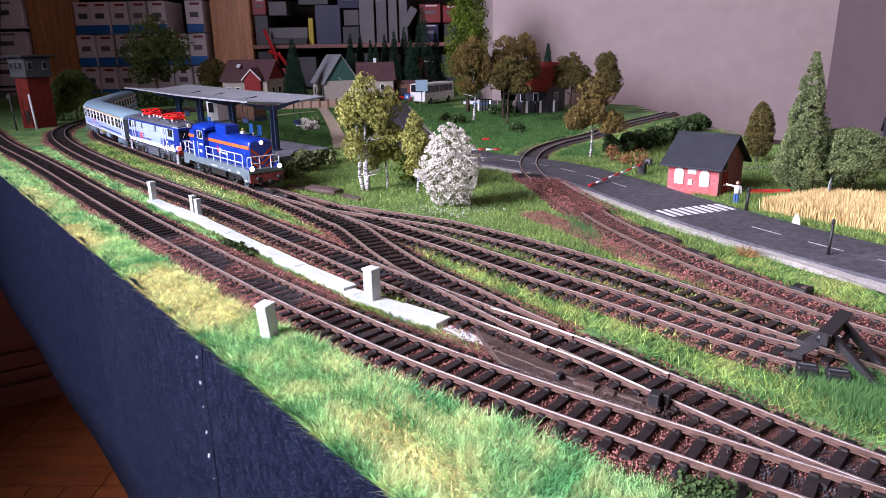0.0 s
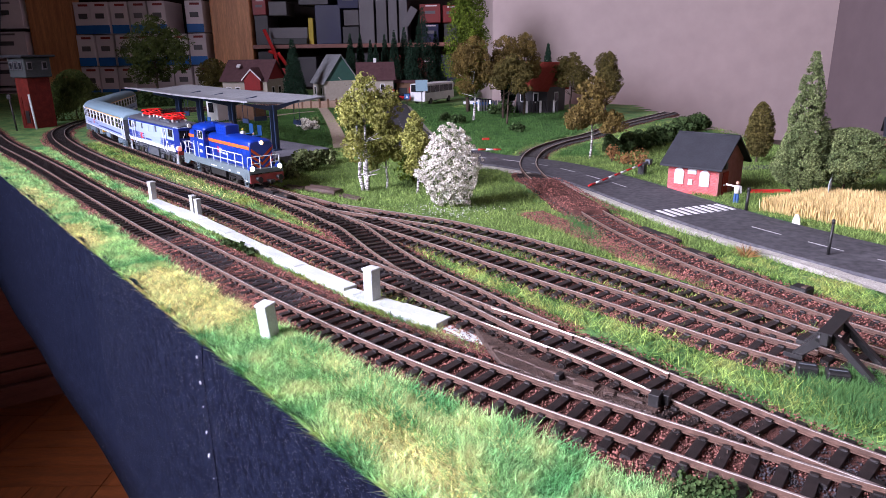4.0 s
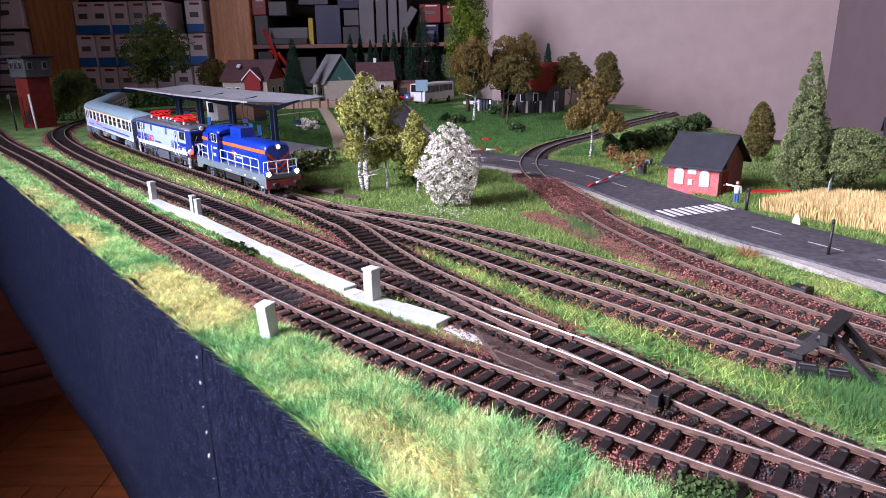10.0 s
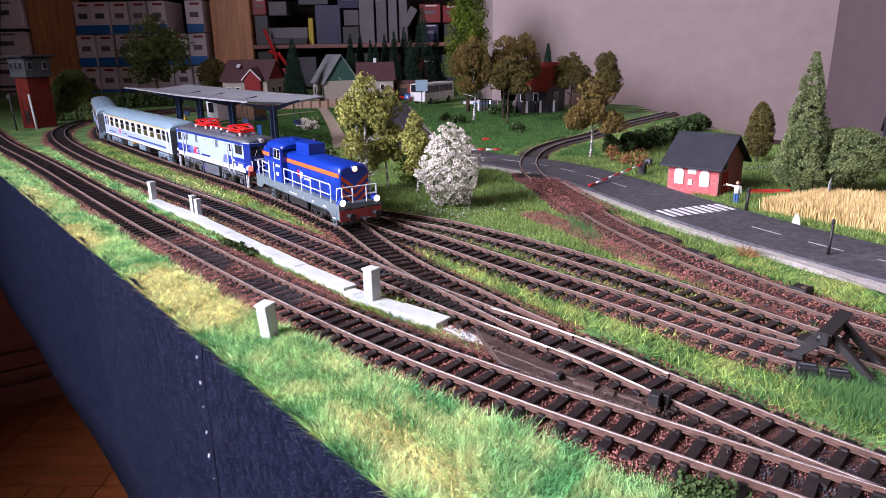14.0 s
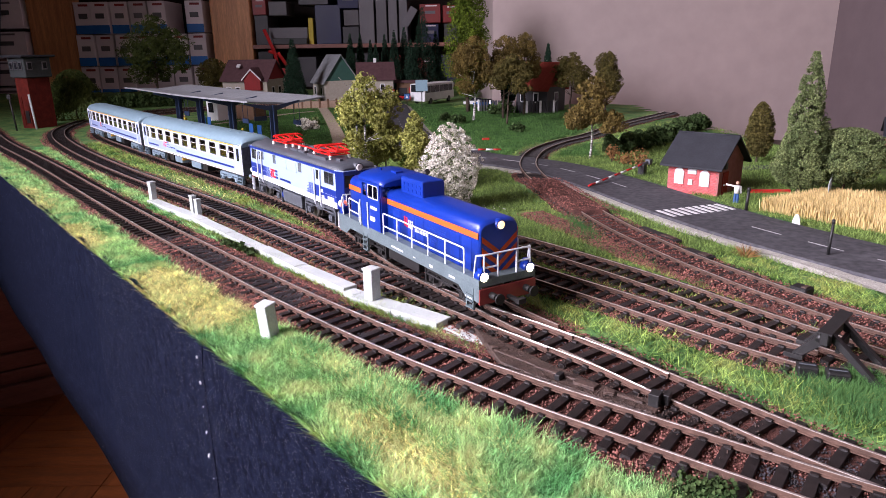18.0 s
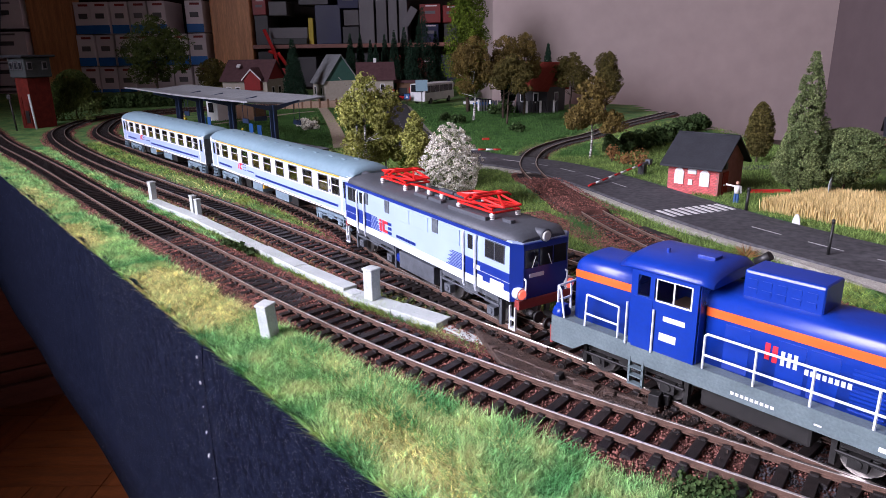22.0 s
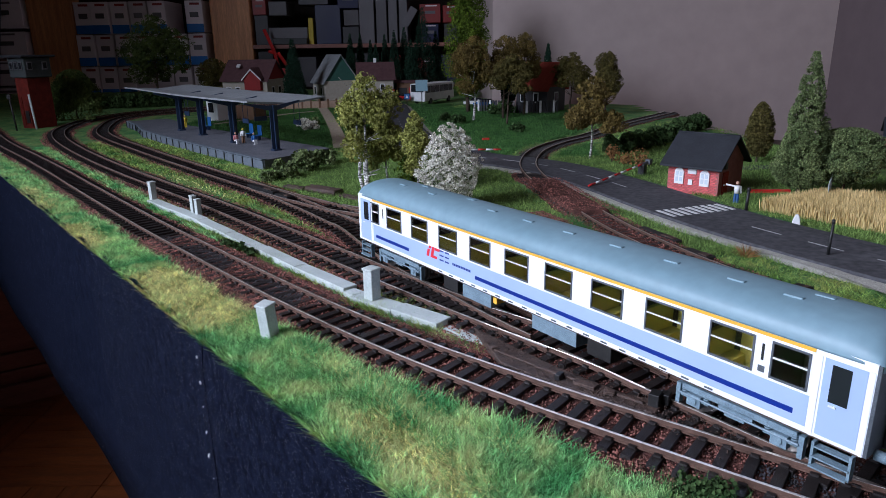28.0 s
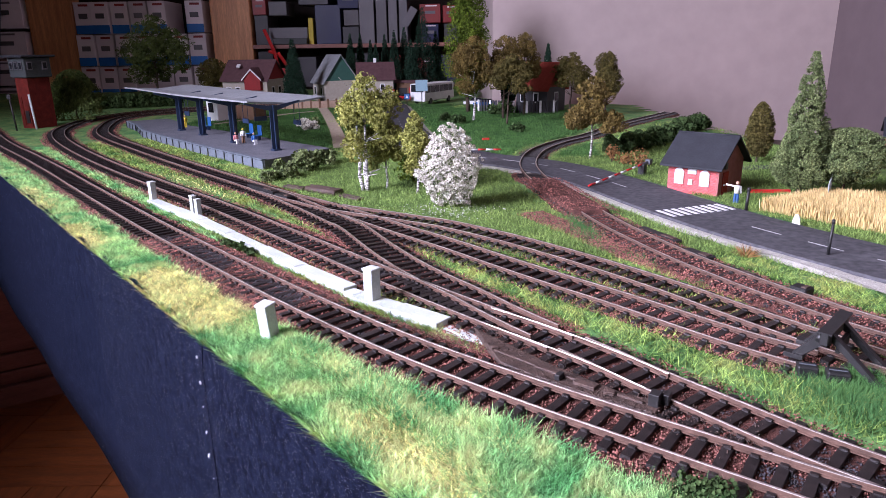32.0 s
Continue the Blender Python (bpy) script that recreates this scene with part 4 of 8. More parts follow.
    mpart("roof_vent", [(-27, -21, -4, 1, 52.2, 54.0), (-37, -36, -6, -5, 52.2, 54.4)], LOCO_BLUE, roof, soft=0.2)
    bm = bmesh.new()
    rod(bm, (-0.014, 0.0105, 0.051), (-0.010, 0.0105, 0.0545), 0.0016, n=10)
    part("exhaust", bm, BLACK, roof)
    # handrails
    for s in (-1, 1):
        y = s * 16.0
        posts = (-16, 0, 16, 32, 48, 64)
        runs = [[(-16, y, 18), (-16, y, 31.2), (-15.3, y, 32), (63.2, y, 32), (64, y, 31.2), (64, y, 18)], [(-16, y, 24.5), (64, y, 24.5)]]
        runs += [[(x, y, 18), (x, y, 32)] for x in posts[1:-1]]
        mpipe("handrail", runs, 0.42, LOCO_WHITE, t, "white handrail along the long hood")
        mpipe("handrail", [[(-47.5, y, 18), (-47.5, y, 31.5), (-61, y, 32.5), (-61.5, y, 18)], [(-47.5, y, 24.5), (-61.3, y, 24.8)]], 0.42, LOCO_WHITE, t, "white handrail")
        mpipe("grab_rail", [[(-43.8, s * 16.9, 19), (-43.8, s * 16.9, 35)], [(-33.8, s * 16.9, 19), (-33.8, s * 16.9, 35)]], 0.42, LOCO_WHITE, t)
        for x in (-39, 69.5):
            bm = bmesh.new()
            for dx in (-2.6, 2.6):
                mbox(bm, x + dx - 0.4, x + dx + 0.4, s * 16.2 - 0.6, s * 16.2 + 0.6, 3.6, 14.5)
            for zz in (4.2, 7.4, 10.6):
                mbox(bm, x - 2.6, x + 2.6, s * 16.2 - 1.2, s * 16.2 + 1.2, zz, zz + 0.5)
            part("step", bm, LOCO_FRAME, t)
    for s in (-1, 1):
        x = s * 76
        runs = []
        for y in (-15.6, 15.6):
            runs.append([(x - s * 5, y, 18), (x - s * 3, y, 30.5), (x, y * 0.86, 31.2), (x, y * 0.35, 31.2), (x, y * 0.35, 18)])
            runs.append([(x, y * 0.86, 18), (x, y * 0.86, 31.2)])
            runs.append([(x, y * 0.86, 25), (x, y * 0.35, 25)])
        runs.append([(x, -5.4, 31.2), (x, 5.4, 31.2)])
        for run in runs:
            mpipe("end_handrail", [run], 0.45, LOCO_WHITE, t, "white end handrail")
        for y in (-13.4, 13.4):
            bm = bmesh.new()
            rod(bm, ((x - s * 4) * MM, y * MM, 0.0205), ((x + s * 0.4) * MM, y * MM, 0.0205), 0.0029, n=16)
            mbox(bm, min(x - s * 4, x), max(x - s * 4, x), y - 1.2, y + 1.2, 18, 24.5)
            lamp = part("lamp_housing", bm, LOCO_BLUE, t)
            bm = bmesh.new()
            rod(bm, ((x + s * 0.3) * MM, y * MM, 0.0205), ((x + s * 1.0) * MM, y * MM, 0.0205), 0.0024, 0.0016, n=16)
            part("lamp_lens", bm, LAMP_WARM if s > 0 else LAMP_RED, lamp, "glowing headlamp lens")
    bm = bmesh.new()
    rod(bm, (0.0665, 0, 0.0425), (0.0712, 0, 0.0425), 0.0026, n=16)
    hl = part("headlight", bm, LOCO_BLUE, t)
    bm = bmesh.new()
    rod(bm, (0.0711, 0, 0.0425), (0.0718, 0, 0.0425), 0.0021, 0.0014, n=16)
    part("lamp_lens", bm, LAMP_HEAD, hl, "glowing amber lamp lens")
    # logo bars on the hood side
    mpart("logo", [(0.5 + k * 2.2, 2.0 + k * 2.2, -11.75, -11.4, 28 - 0.4 * k, 33.5 - 0.4 * k) for k in range(2)], LOGO_RED, t)
    lettering_bars(t, [(5.2 + k * 1.8, 6.3 + k * 1.8, 27.5, 32.2, 11.65) for k in range(3)] + [(12 + k * 1.6, 13.1 + k * 1.6, 27.0, 28.8, 11.65) for k in range(8)], LOCO_WHITE)
    lettering_bars(t, [(-6 + k * 1.5, -5 + k * 1.5, 14.6, 15.6, 16.62) for k in range(9)] + [(34, 37, 14.2, 15.6, 16.62), (66, 71, 8.6, 9.4, 16.62), (18, 20, 14.8, 15.3, 16.62), (52, 57, 14.4, 15.4, 16.62)], WHITE)
    mpart("fuel_tank", [(-17, 17, -13, 13, 4.5, 12)], UNDERGEAR, t, soft=1.0)
    for x in (-43, 43):
        bogie(t, x, (-14, 14), 12.0, UNDERGEAR, 10.2, 5.6, 1)
    return t


def pantograph(parent, x, s):
    """A lowered red pantograph on four white insulators."""
    runs = [[(x - 14, -7.5, 50), (x + 14, -7.5, 50), (x + 14, 7.5, 50), (x - 14, 7.5, 50), (x - 14, -7.5, 50)], [(x - 5, -7.5, 50), (x - 5, 7.5, 50)], [(x + 6, -7.5, 50), (x + 6, 7.5, 50)]]
    for y in (-6.5, 6.5):
        runs += [[(x - 12, y, 50.8), (x + 18, y * 0.75, 53.0)], [(x + 12, y, 50.8), (x - 18, y * 0.75, 53.2)], [(x + 18, y * 0.75, 53.0), (x - 1, y * 0.95, 55.0)], [(x - 18, y * 0.75, 53.2), (x + 1, y * 0.95, 55.0)]]
    runs += [[(x + 18, -4.9, 53), (x + 18, 4.9, 53)], [(x - 18, -4.9, 53.2), (x - 18, 4.9, 53.2)], [(x + 18, -4.9, 53), (x - 1, 6.2, 55)], [(x - 18, -4.9, 53.2), (x + 1, 6.2, 55)]]
    pan = mpipe("pantograph", runs[:1], 0.55, PANTO_RED, parent, "lowered red pantograph")
    for run in runs[1:]:
        mpipe("arm", [run], 0.55, PANTO_RED, pan)
    bow = [[(x + d, -12, 54.0), (x + d, -9.5, 55.5), (x + d, 9.5, 55.5), (x + d, 12, 54.0)] for d in (-2.2, 2.2)] + [[(x - 2.2, y, 55.5), (x + 2.2, y, 55.5)] for y in (-7, 7)]
    mpipe("collector_bow", bow, 0.6, PANTO_RED, pan)
    for dx in (-13, 13):
        for y in (-7.5, 7.5):
            bm = bmesh.new()
            for k in range(3):
                rod(bm, ((x + dx) * MM, y * MM, (46.6 + k * 1.0) * MM), ((x + dx) * MM, y * MM, (47.3 + k * 1.0) * MM), 0.0013, n=12)
            rod(bm, ((x + dx) * MM, y * MM, 0.0455), ((x + dx) * MM, y * MM, 0.0498), 0.0008, n=8)
            part("insulator", bm, INSULATOR, pan, "white insulator")


def electric_locomotive():
    t = thing("electric_locomotive", "pale blue electric locomotive with deep blue bands and two red pantographs", "locomotive")
    L, W = 83.0, 16.4

    def section(x, half, z0, z1):
        return [(x, -half * 0.985, z0), (x, -half, z0 + 6), (x, -half, z1 - 6), (x, -half * 0.965, z1), (x, half * 0.965, z1), (x, half, z1 - 6), (x, half, z0 + 6), (x, half * 0.985, z0)]
    bm = bmesh.new()
    loft(bm, [section(-L, 12.2, 16.5, 42.8), section(-L + 3.0, W, 16.5, 43.4), section(L - 3.0, W, 16.5, 43.4), section(L, 12.2, 16.5, 42.8)], smooth=False)
    bevel(bm, 0.0006, 2, 20)
    body = part("body", bm, PALE_BLUE, t, "pale blue body shell")
    for s in (-1, 1):
        # blue cab front with windscreen
        bm = bmesh.new()
        ring = lambda x, half, z0, z1: [(x, -half, z0), (x, half, z0), (x, half, z1), (x, -half, z1)]
        loft(bm, [ring(s * (L + 0.0), 12.6, 16.5, 42.4), ring(s * (L + 0.7), 12.4, 16.5, 42.2)], smooth=False)
        for y in (-1, 1):
            v = [(s * (L - 3.2), y * 16.75, 16.5), (s * (L + 0.6), y * 12.4, 16.5), (s * (L + 0.6), y * 12.4, 42.2), (s * (L - 3.2), y * 16.75, 42.8)]
            loft(bm, [v, [(a * 0.997, b * 0.97, c) for a, b, c in v]], smooth=False)
        bmesh.ops.recalc_face_normals(bm, faces=bm.faces)
        fr = part("cab_front", bm, DEEP_BLUE, t, "deep blue cab front")
        for y0, y1 in ((-11.6, -4.3), (-3.7, 3.7), (4.3, 11.6)):
            mpart("windscreen", [(s * (L + 0.75) - 0.12, s * (L + 0.75) + 0.12, y0, y1, 31.5, 39.6)], GLASS_DARK, fr, "dark windscreen pane", soft=0.1)
        mpipe("wiper", [[(s * (L + 1.1), -8, 31.4), (s * (L + 1.1), -6, 36.5)], [(s * (L + 1.1), 3, 31.4), (s * (L + 1.1), 1, 36.5)]], 0.2, INSULATOR, fr)
        mpart("number_plate", [(s * (L + 0.8) - 0.1, s * (L + 0.8) + 0.1, -9, -1, 27.0, 28.8)], LOCO_WHITE, fr, "plain pale plate")
        mpart("buffer_beam", [(min(s * (L - 1.5), s * (L + 1.6)), max(s * (L - 1.5), s * (L + 1.6)), -15.2, 15.2, 13.4, 17.6)], BEAM_RED, t, "red buffer beam", soft=0.3)
        buffers(t, s * (L + 1.4), 11.8, s, UNDERGEAR)
        for y in (-13.6, 13.6):
            bm = bmesh.new()
            rod(bm, (s * (L - 2.0) * MM, y * MM, 0.0205), (s * (L + 1.6) * MM, y * MM, 0.0205), 0.0028, n=16)
            lamp = part("lamp_housing", bm, LOCO_WHITE, t)
            bm = bmesh.new()
            rod(bm, (s * (L + 1.6) * MM, y * MM, 0.0205), (s * (L + 2.2) * MM, y * MM, 0.0205), 0.0023, 0.0017, n=16)
            part("lamp_lens", bm, LAMP_RED if s > 0 else GLASS_DARK, lamp, "glowing red tail lamp")
            mpipe("grab_rail", [[(s * (L + 1.4), y * 0.86, 18), (s * (L + 1.8), y * 0.86, 26.5), (s * (L + 0.4), y * 0.86, 27)]], 0.45, LOCO_WHITE, t)
            bm = bmesh.new()
            for dx in (-1.7, 1.7):
                mbox(bm, s * (L - 2) + dx - 0.35, s * (L - 2) + dx + 0.35, y * 1.14 - 0.5, y * 1.14 + 0.5, 3.4, 14.4)
            for zz in (3.6, 8.2):
                mbox(bm, s * (L - 2) - 1.7, s * (L - 2) + 1.7, y * 1.14 - 0.9, y * 1.14 + 0.9, zz, zz + 0.8)
            part("step", bm, LOCO_WHITE, t, "white cab step")
        bm = bmesh.new()
        rod(bm, (s * (L - 11) * MM, 0, 0.0452), (s * (L + 0.8) * MM, 0, 0.0445), 0.0012, 0.0030, n=16)
        hl = part("headlight", bm, ROOF_DARK, t)
        bm = bmesh.new()
        rod(bm, (s * (L + 0.8) * MM, 0, 0.0445), (s * (L + 1.4) * MM, 0, 0.0445), 0.0026, 0.0018, n=16)
        part("lamp_lens", bm, INSULATOR, hl, "clear headlight lens")
    # liveries on both sides: white sill, deep blue ends with a striped fade, thin top line
    for s in (-1, 1):
        y = s * 16.4
        plate = lambda x0, x1, z0, z1, d=0.16: (x0, x1, y - d, y + d, z0, z1)
        mpart("white_sill", [plate(-L + 3, L - 3, 16.4, 20.6, 0.25)], LOCO_WHITE, body, "white lower band")
        mpart("roof_line", [plate(-L + 3, L - 3, 41.2, 42.9, 0.13)], DEEP_BLUE, body, "deep blue line under the roof")
        for a, b in ((-L + 3, -47), (44, L - 3)):
            z0 = 20.6
            mpart("blue_band", [plate(a, b, z0, 28.9)], DEEP_BLUE, body, "deep blue band")
            mpart("fine_line", [plate(a, b, 24.6, 24.75, 0.2)], LOCO_WHITE, body)
            bars = []
            for k in range(11):
                z = 20.8 + k * 0.75
                if a < 0:
                    bars.append(plate(b, b + 12.5 - k * 0.35 - 4 * ((k * 7) % 3) / 3, z, z + 0.45))
                else:
                    bars.append(plate(a - 12.5 + k * 0.35 + 4 * ((k * 7) % 3) / 3, a, z, z + 0.45))
            mpart("fading_stripes", bars, DEEP_BLUE, body, "fading blue stripes")
        for x0, x1, z0 in ((-54.5, -50.2, 34.3), (-29, -24.8, 34.2), (19.6, 24.0, 34.2), (62.8, 69.0, 32.6), (69.6, 75.8, 32.6), (-75.8, -69.6, 32.6), (-69, -62.8, 32.6)):
            w_ = mpart("side_window", [plate(x0, x1, z0, 40.4, 0.2)], GLASS_SHEEN if abs(x0) < 60 else GLASS_DARK, body, "dark side window")
            mpart("window_frame", [plate(x0 - 0.35, x0, z0 - 0.3, 40.7, 0.28), plate(x1, x1 + 0.35, z0 - 0.3, 40.7, 0.28), plate(x0, x1, z0 - 0.35, z0, 0.28), plate(x0, x1, 40.4, 40.75, 0.28)], BOGIE_GREY, w_)
        for x in (51.5, -58.5):
            d_ = mpart("cab_door", [plate(x - 4.0, x + 4.0, 20.6, 41.2, 0.2)], PALE_BLUE, body)
            mpart("door_window", [plate(x - 1.9, x + 1.9, 33.2, 40.0, 0.3)], GLASS_DARK, d_)
            mpart("lower_panel", [plate(x - 4.0, x + 4.0, 20.7, 28.9, 0.26)], DEEP_BLUE, d_)
            for dx in (-4.6, 4.6):
                mpipe("door_rail", [[(x + dx, y + s * 0.3, 14), (x + dx, y + s * 1.0, 16), (x + dx, y + s * 1.0, 39), (x + dx, y + s * 0.2, 41)]], 0.55, LOCO_WHITE, d_, "white door handrail")
        for x0 in (-18, 0.5, 28):
            bm = bmesh.new()
            mbox(bm, x0, x0 + 15, y - 0.34, y + 0.34, 32.4, 40.0)
            bevel(bm, 0.0003, 2)
            part("side_panel", bm, PALE_BLUE, body)
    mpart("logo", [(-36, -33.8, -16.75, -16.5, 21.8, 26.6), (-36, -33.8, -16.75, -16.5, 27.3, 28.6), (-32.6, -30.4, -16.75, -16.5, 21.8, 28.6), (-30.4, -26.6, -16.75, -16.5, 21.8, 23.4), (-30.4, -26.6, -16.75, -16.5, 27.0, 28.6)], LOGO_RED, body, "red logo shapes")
    lettering_bars(body, [(-26, -22.5, 21.8 + k * 2.6, 23.4 + k * 2.6, 16.6) for k in range(3)] + [(-17 + k * 1.7, -15.8 + k * 1.7, 22.0, 23.6, 16.6) for k in range(12)], DEEP_BLUE)
    lettering_bars(body, [(66.5, 76, 20.6, 23.4, 16.65), (54, 59, 24.6, 26.8, 16.65), (57, 61, 20.5, 22.5, 16.65)], WHITE)
    # roof
    bm = bmesh.new()
    loft(bm, [arch(-L + 0.5, 12.0, 42.4, 42.8, 44.4), arch(-L + 7, 16.2, 42.9, 43.3, 47.2), arch(L - 7, 16.2, 42.9, 43.3, 47.2), arch(L - 0.5, 12.0, 42.4, 42.8, 44.4)])
    roof = part("roof", bm, ROOF_DARK, t, "dark grey roof")
    for x0, x1, y0, y1 in ((-9, 4, -9.5, -6.5), (5, 17, -9.5, -6.5), (-9, 4, 6.5, 9.5), (5, 17, 6.5, 9.5), (26, 56, -11.5, -9.2), (-8, 14, -3, 3)):
        mpart("roof_hatch", [(x0, x1, y0, y1, 45.2, 48.4)], ROOF_DARK, roof, soft=0.3)
    mpart("roof_horn", [(62, 68, -6.5, -4, 46, 48.6)], ROOF_DARK, roof, soft=0.2)
    mpipe("roof_cable", [[(-21, -4, 50), (-12, -5.5, 51), (0, -5.5, 51), (12, -5.5, 51), (28, -4, 50)]], 0.6, PANTO_RED, roof, "red roof cable")
    for x in (-12, 0, 12):
        bm = bmesh.new()
        rod(bm, (x * MM, -0.0055, 0.047), (x * MM, -0.0055, 0.0505), 0.0012, n=10)
        part("insulator", bm, INSULATOR, roof, "white insulator")
    pantograph(t, -34, -1)
    pantograph(t, 43, 1)
    mpart("battery_box", [(-17, 18, -15.2, 15.2, 4.6, 13.9)], BOGIE_GREY, t, soft=0.4)
    mpart("air_tank", [(-24, -18, -14, 14, 6, 11)], DEEP_BLUE, t, soft=1.5)
    for x in (-47, 47):
        bogie(t, x, (-17.5, 17.5), 14.2, BOGIE_GREY, 14.0, 6.6, 1)
    return t


def passenger_coach():
    t = thing("passenger_coach", "white passenger coach with pale violet-blue band, yellow line and blue-grey roof", "coach", group="passenger coaches")
    L, W = 143.0, 16.0
    wins = [(-128.6, -119.0)] + [(-110.4 + k * 25.4, -95.1 + k * 25.4) for k in range(9)] + [(113.6, 125.0)]
    z0, z1 = 25.8, 37.6
    for s in (-1, 1):
        y0, y1 = sorted((s * W, s * (W - 0.8)))
        bm = bmesh.new()
        mbox(bm, -L + 1, L - 1, y0, y1, 13.0, z0)
        mbox(bm, -L + 1, L - 1, y0, y1, z1, 41.0)
        edge = -L + 1
        for a, b in wins + [(L - 1, L - 1)]:
            mbox(bm, edge, a, y0, y1, z0, z1)
            edge = b
        side = part("side_wall", bm, COACH_WHITE, t, "white side wall")
        y = s * W
        mpart("violet_band", [(-126, 126, y - 0.1, y + 0.1, 14.9, 24.8)], COACH_LILAC, side, "pale violet-blue band")
        mpart("blue_stripe", [(-123, -88, y - 0.16, y + 0.16, 17.4, 19.2), (-30, 122, y - 0.16, y + 0.16, 17.4, 19.2)] if s < 0 else [(88, 123, y - 0.16, y + 0.16, 17.4, 19.2), (-122, 30, y - 0.16, y + 0.16, 17.4, 19.2)], DEEP_BLUE, side, "deep blue stripe")
        mpart("yellow_line", [(-126, 126, y - 0.12, y + 0.12, 38.6, 39.7)], COACH_YELLOW, side, "yellow line of first class")
        for a, b in wins:
            w_ = mpart("window_frame", [(a - 0.1, a + 0.55, y - 0.25, y + 0.18, z0, z1), (b - 0.55, b + 0.1, y - 0.25, y + 0.18, z0, z1), (a, b, y - 0.25, y + 0.18, z0 - 0.1, z0 + 0.55), (a, b, y - 0.25, y + 0.18, z1 - 0.55, z1 + 0.1)], BOGIE_GREY, side)
            mpart("window_bar", [(a + 0.4, b - 0.4, y - 0.2, y + 0.12, 32.2, 32.7)], INSULATOR, w_)
            mpart("pane", [(a + 0.3, b - 0.3, y - s * 0.45 - 0.08, y - s * 0.45 + 0.08, z0 + 0.3, z1 - 0.3)], GLASS, w_)
        for x in (-134.4, 134.4):
            d_ = mpart("door", [(x - 5.6, x + 5.6, y - 0.14, y + 0.14, 14.2, 38.2)], COACH_LILAC, side, "pale violet-blue door")
            mpart("door_window", [(x - 3.4, x + 1.8, y - 0.24, y + 0.24, 25.4, 36.8)] if x > 0 else [(x - 1.8, x + 3.4, y - 0.24, y + 0.24, 26.2, 36.8)], GLASS_DARK, d_)
            mpart("door_handle", [(x - 3, x - 1, y - 0.5, y + 0.5, 24, 24.6)], INSULATOR, d_)
            mpart("door_post", [(x - 7.4, x - 6.3, y - 0.2, y + 0.2, 13, 38.4), (x + 6.3, x + 7.4, y - 0.2, y + 0.2, 13, 38.4)], COACH_WHITE, d_)
            bm = bmesh.new()
            for dx in (-5.2, 5.2):
                mbox(bm, x + dx - 0.4, x + dx + 0.4, s * 15.4 - 1.2, s * 15.4 + 1.2, 3.8, 11.8)
            for zz, out in ((4.0, 1.2), (7.0, 0.6), (10.0, 0.0)):
                mbox(bm, x - 5.2, x + 5.2, s * (15.2 + out) - 1.4, s * (15.2 + out) + 1.4, zz, zz + 0.5)
            part("step", bm, BOGIE_BLUE, t, "grey entrance step")
    for s in (-1, 1):
        bm = bmesh.new()
        x0, x1 = sorted((s * (L - 1), s * L))
        mbox(bm, x0, x1, -W, -5, 13.0, 40.6)
        mbox(bm, x0, x1, 5, W, 13.0, 40.6)
        mbox(bm, x0, x1, -5, 5, 34, 42.5)
        mbox(bm, x0, x1, -5, 5, 11.8, 14.5)
        e = part("end_wall", bm, COACH_WHITE if s < 0 else BOGIE_GREY, t)
        mpart("gangway", [(min(s * L, s * (L + 4)), max(s * L, s * (L + 4)), yy - 0.9, yy + 0.9, 13, 35) for yy in (-5.6, 5.6)] + [(min(s * L, s * (L + 4)), max(s * L, s * (L + 4)), -6.5, 6.5, 34, 36)], BLACK, e, "black rubber gangway", soft=0.4)
        mpart("end_door", [(min(s * (L - 1.6), s * (L - 1)), max(s * (L - 1.6), s * (L - 1)), -5, 5, 14.5, 34)], LOGO_RED if s > 0 else BOGIE_GREY, e)
        mpart("rain_gutter", [(min(s * L, s * (L + 0.6)), max(s * L, s * (L + 0.6)), -9, 9, 40.0, 41.0)], INSULATOR, e)
        buffers(t, s * L, 12.2, s, BOGIE_BLUE)
    bm = bmesh.new()
    loops = []
    for k, x in ((0.0, -L - 0.2), (0.55, -L + 1.5), (0.86, -L + 5), (1.0, -L + 11), (1.0, L - 11), (0.86, L - 5), (0.55, L - 1.5), (0.0, L + 0.2)):
        loops.append(arch(x, W + 0.15 - 0.8 * (1 - k), 39.8 if k > 0.5 else 38.6, 40.4, 43.8 + 4.9 * k, 16, 2.25))
    loft(bm, loops)
    roof = part("roof", bm, COACH_ROOF, t, "smooth blue-grey roof")
    for k, (x, y) in enumerate([(-112, 3), (-100, -4), (-82, 4), (-57, -3), (-32, 4), (-7, 4), (18, 4), (43, 4), (68, 4), (93, 4), (112, 4), (118, -3)]):
        mpart("roof_vent", [(x - 3, x + 3, -y - 1.0, -y + 1.0, 47.2, 49.0)], COACH_ROOF, roof, soft=0.4)
    # interior: floor, partitions and seats seen through the windows
    mpart("floor", [(-L + 2, L - 2, -W + 1, W - 1, 12, 13.5)], DIM, t)
    bm = bmesh.new()
    for k in range(10):
        x = -115.4 + k * 25.4
        mbox(bm, x - 0.5, x + 0.5, -W + 1, 5, 13.5, 40)
    mbox(bm, -L + 14, L - 14, 5.0, 5.8, 13.5, 30)
    part("partition", bm, DIM, t)
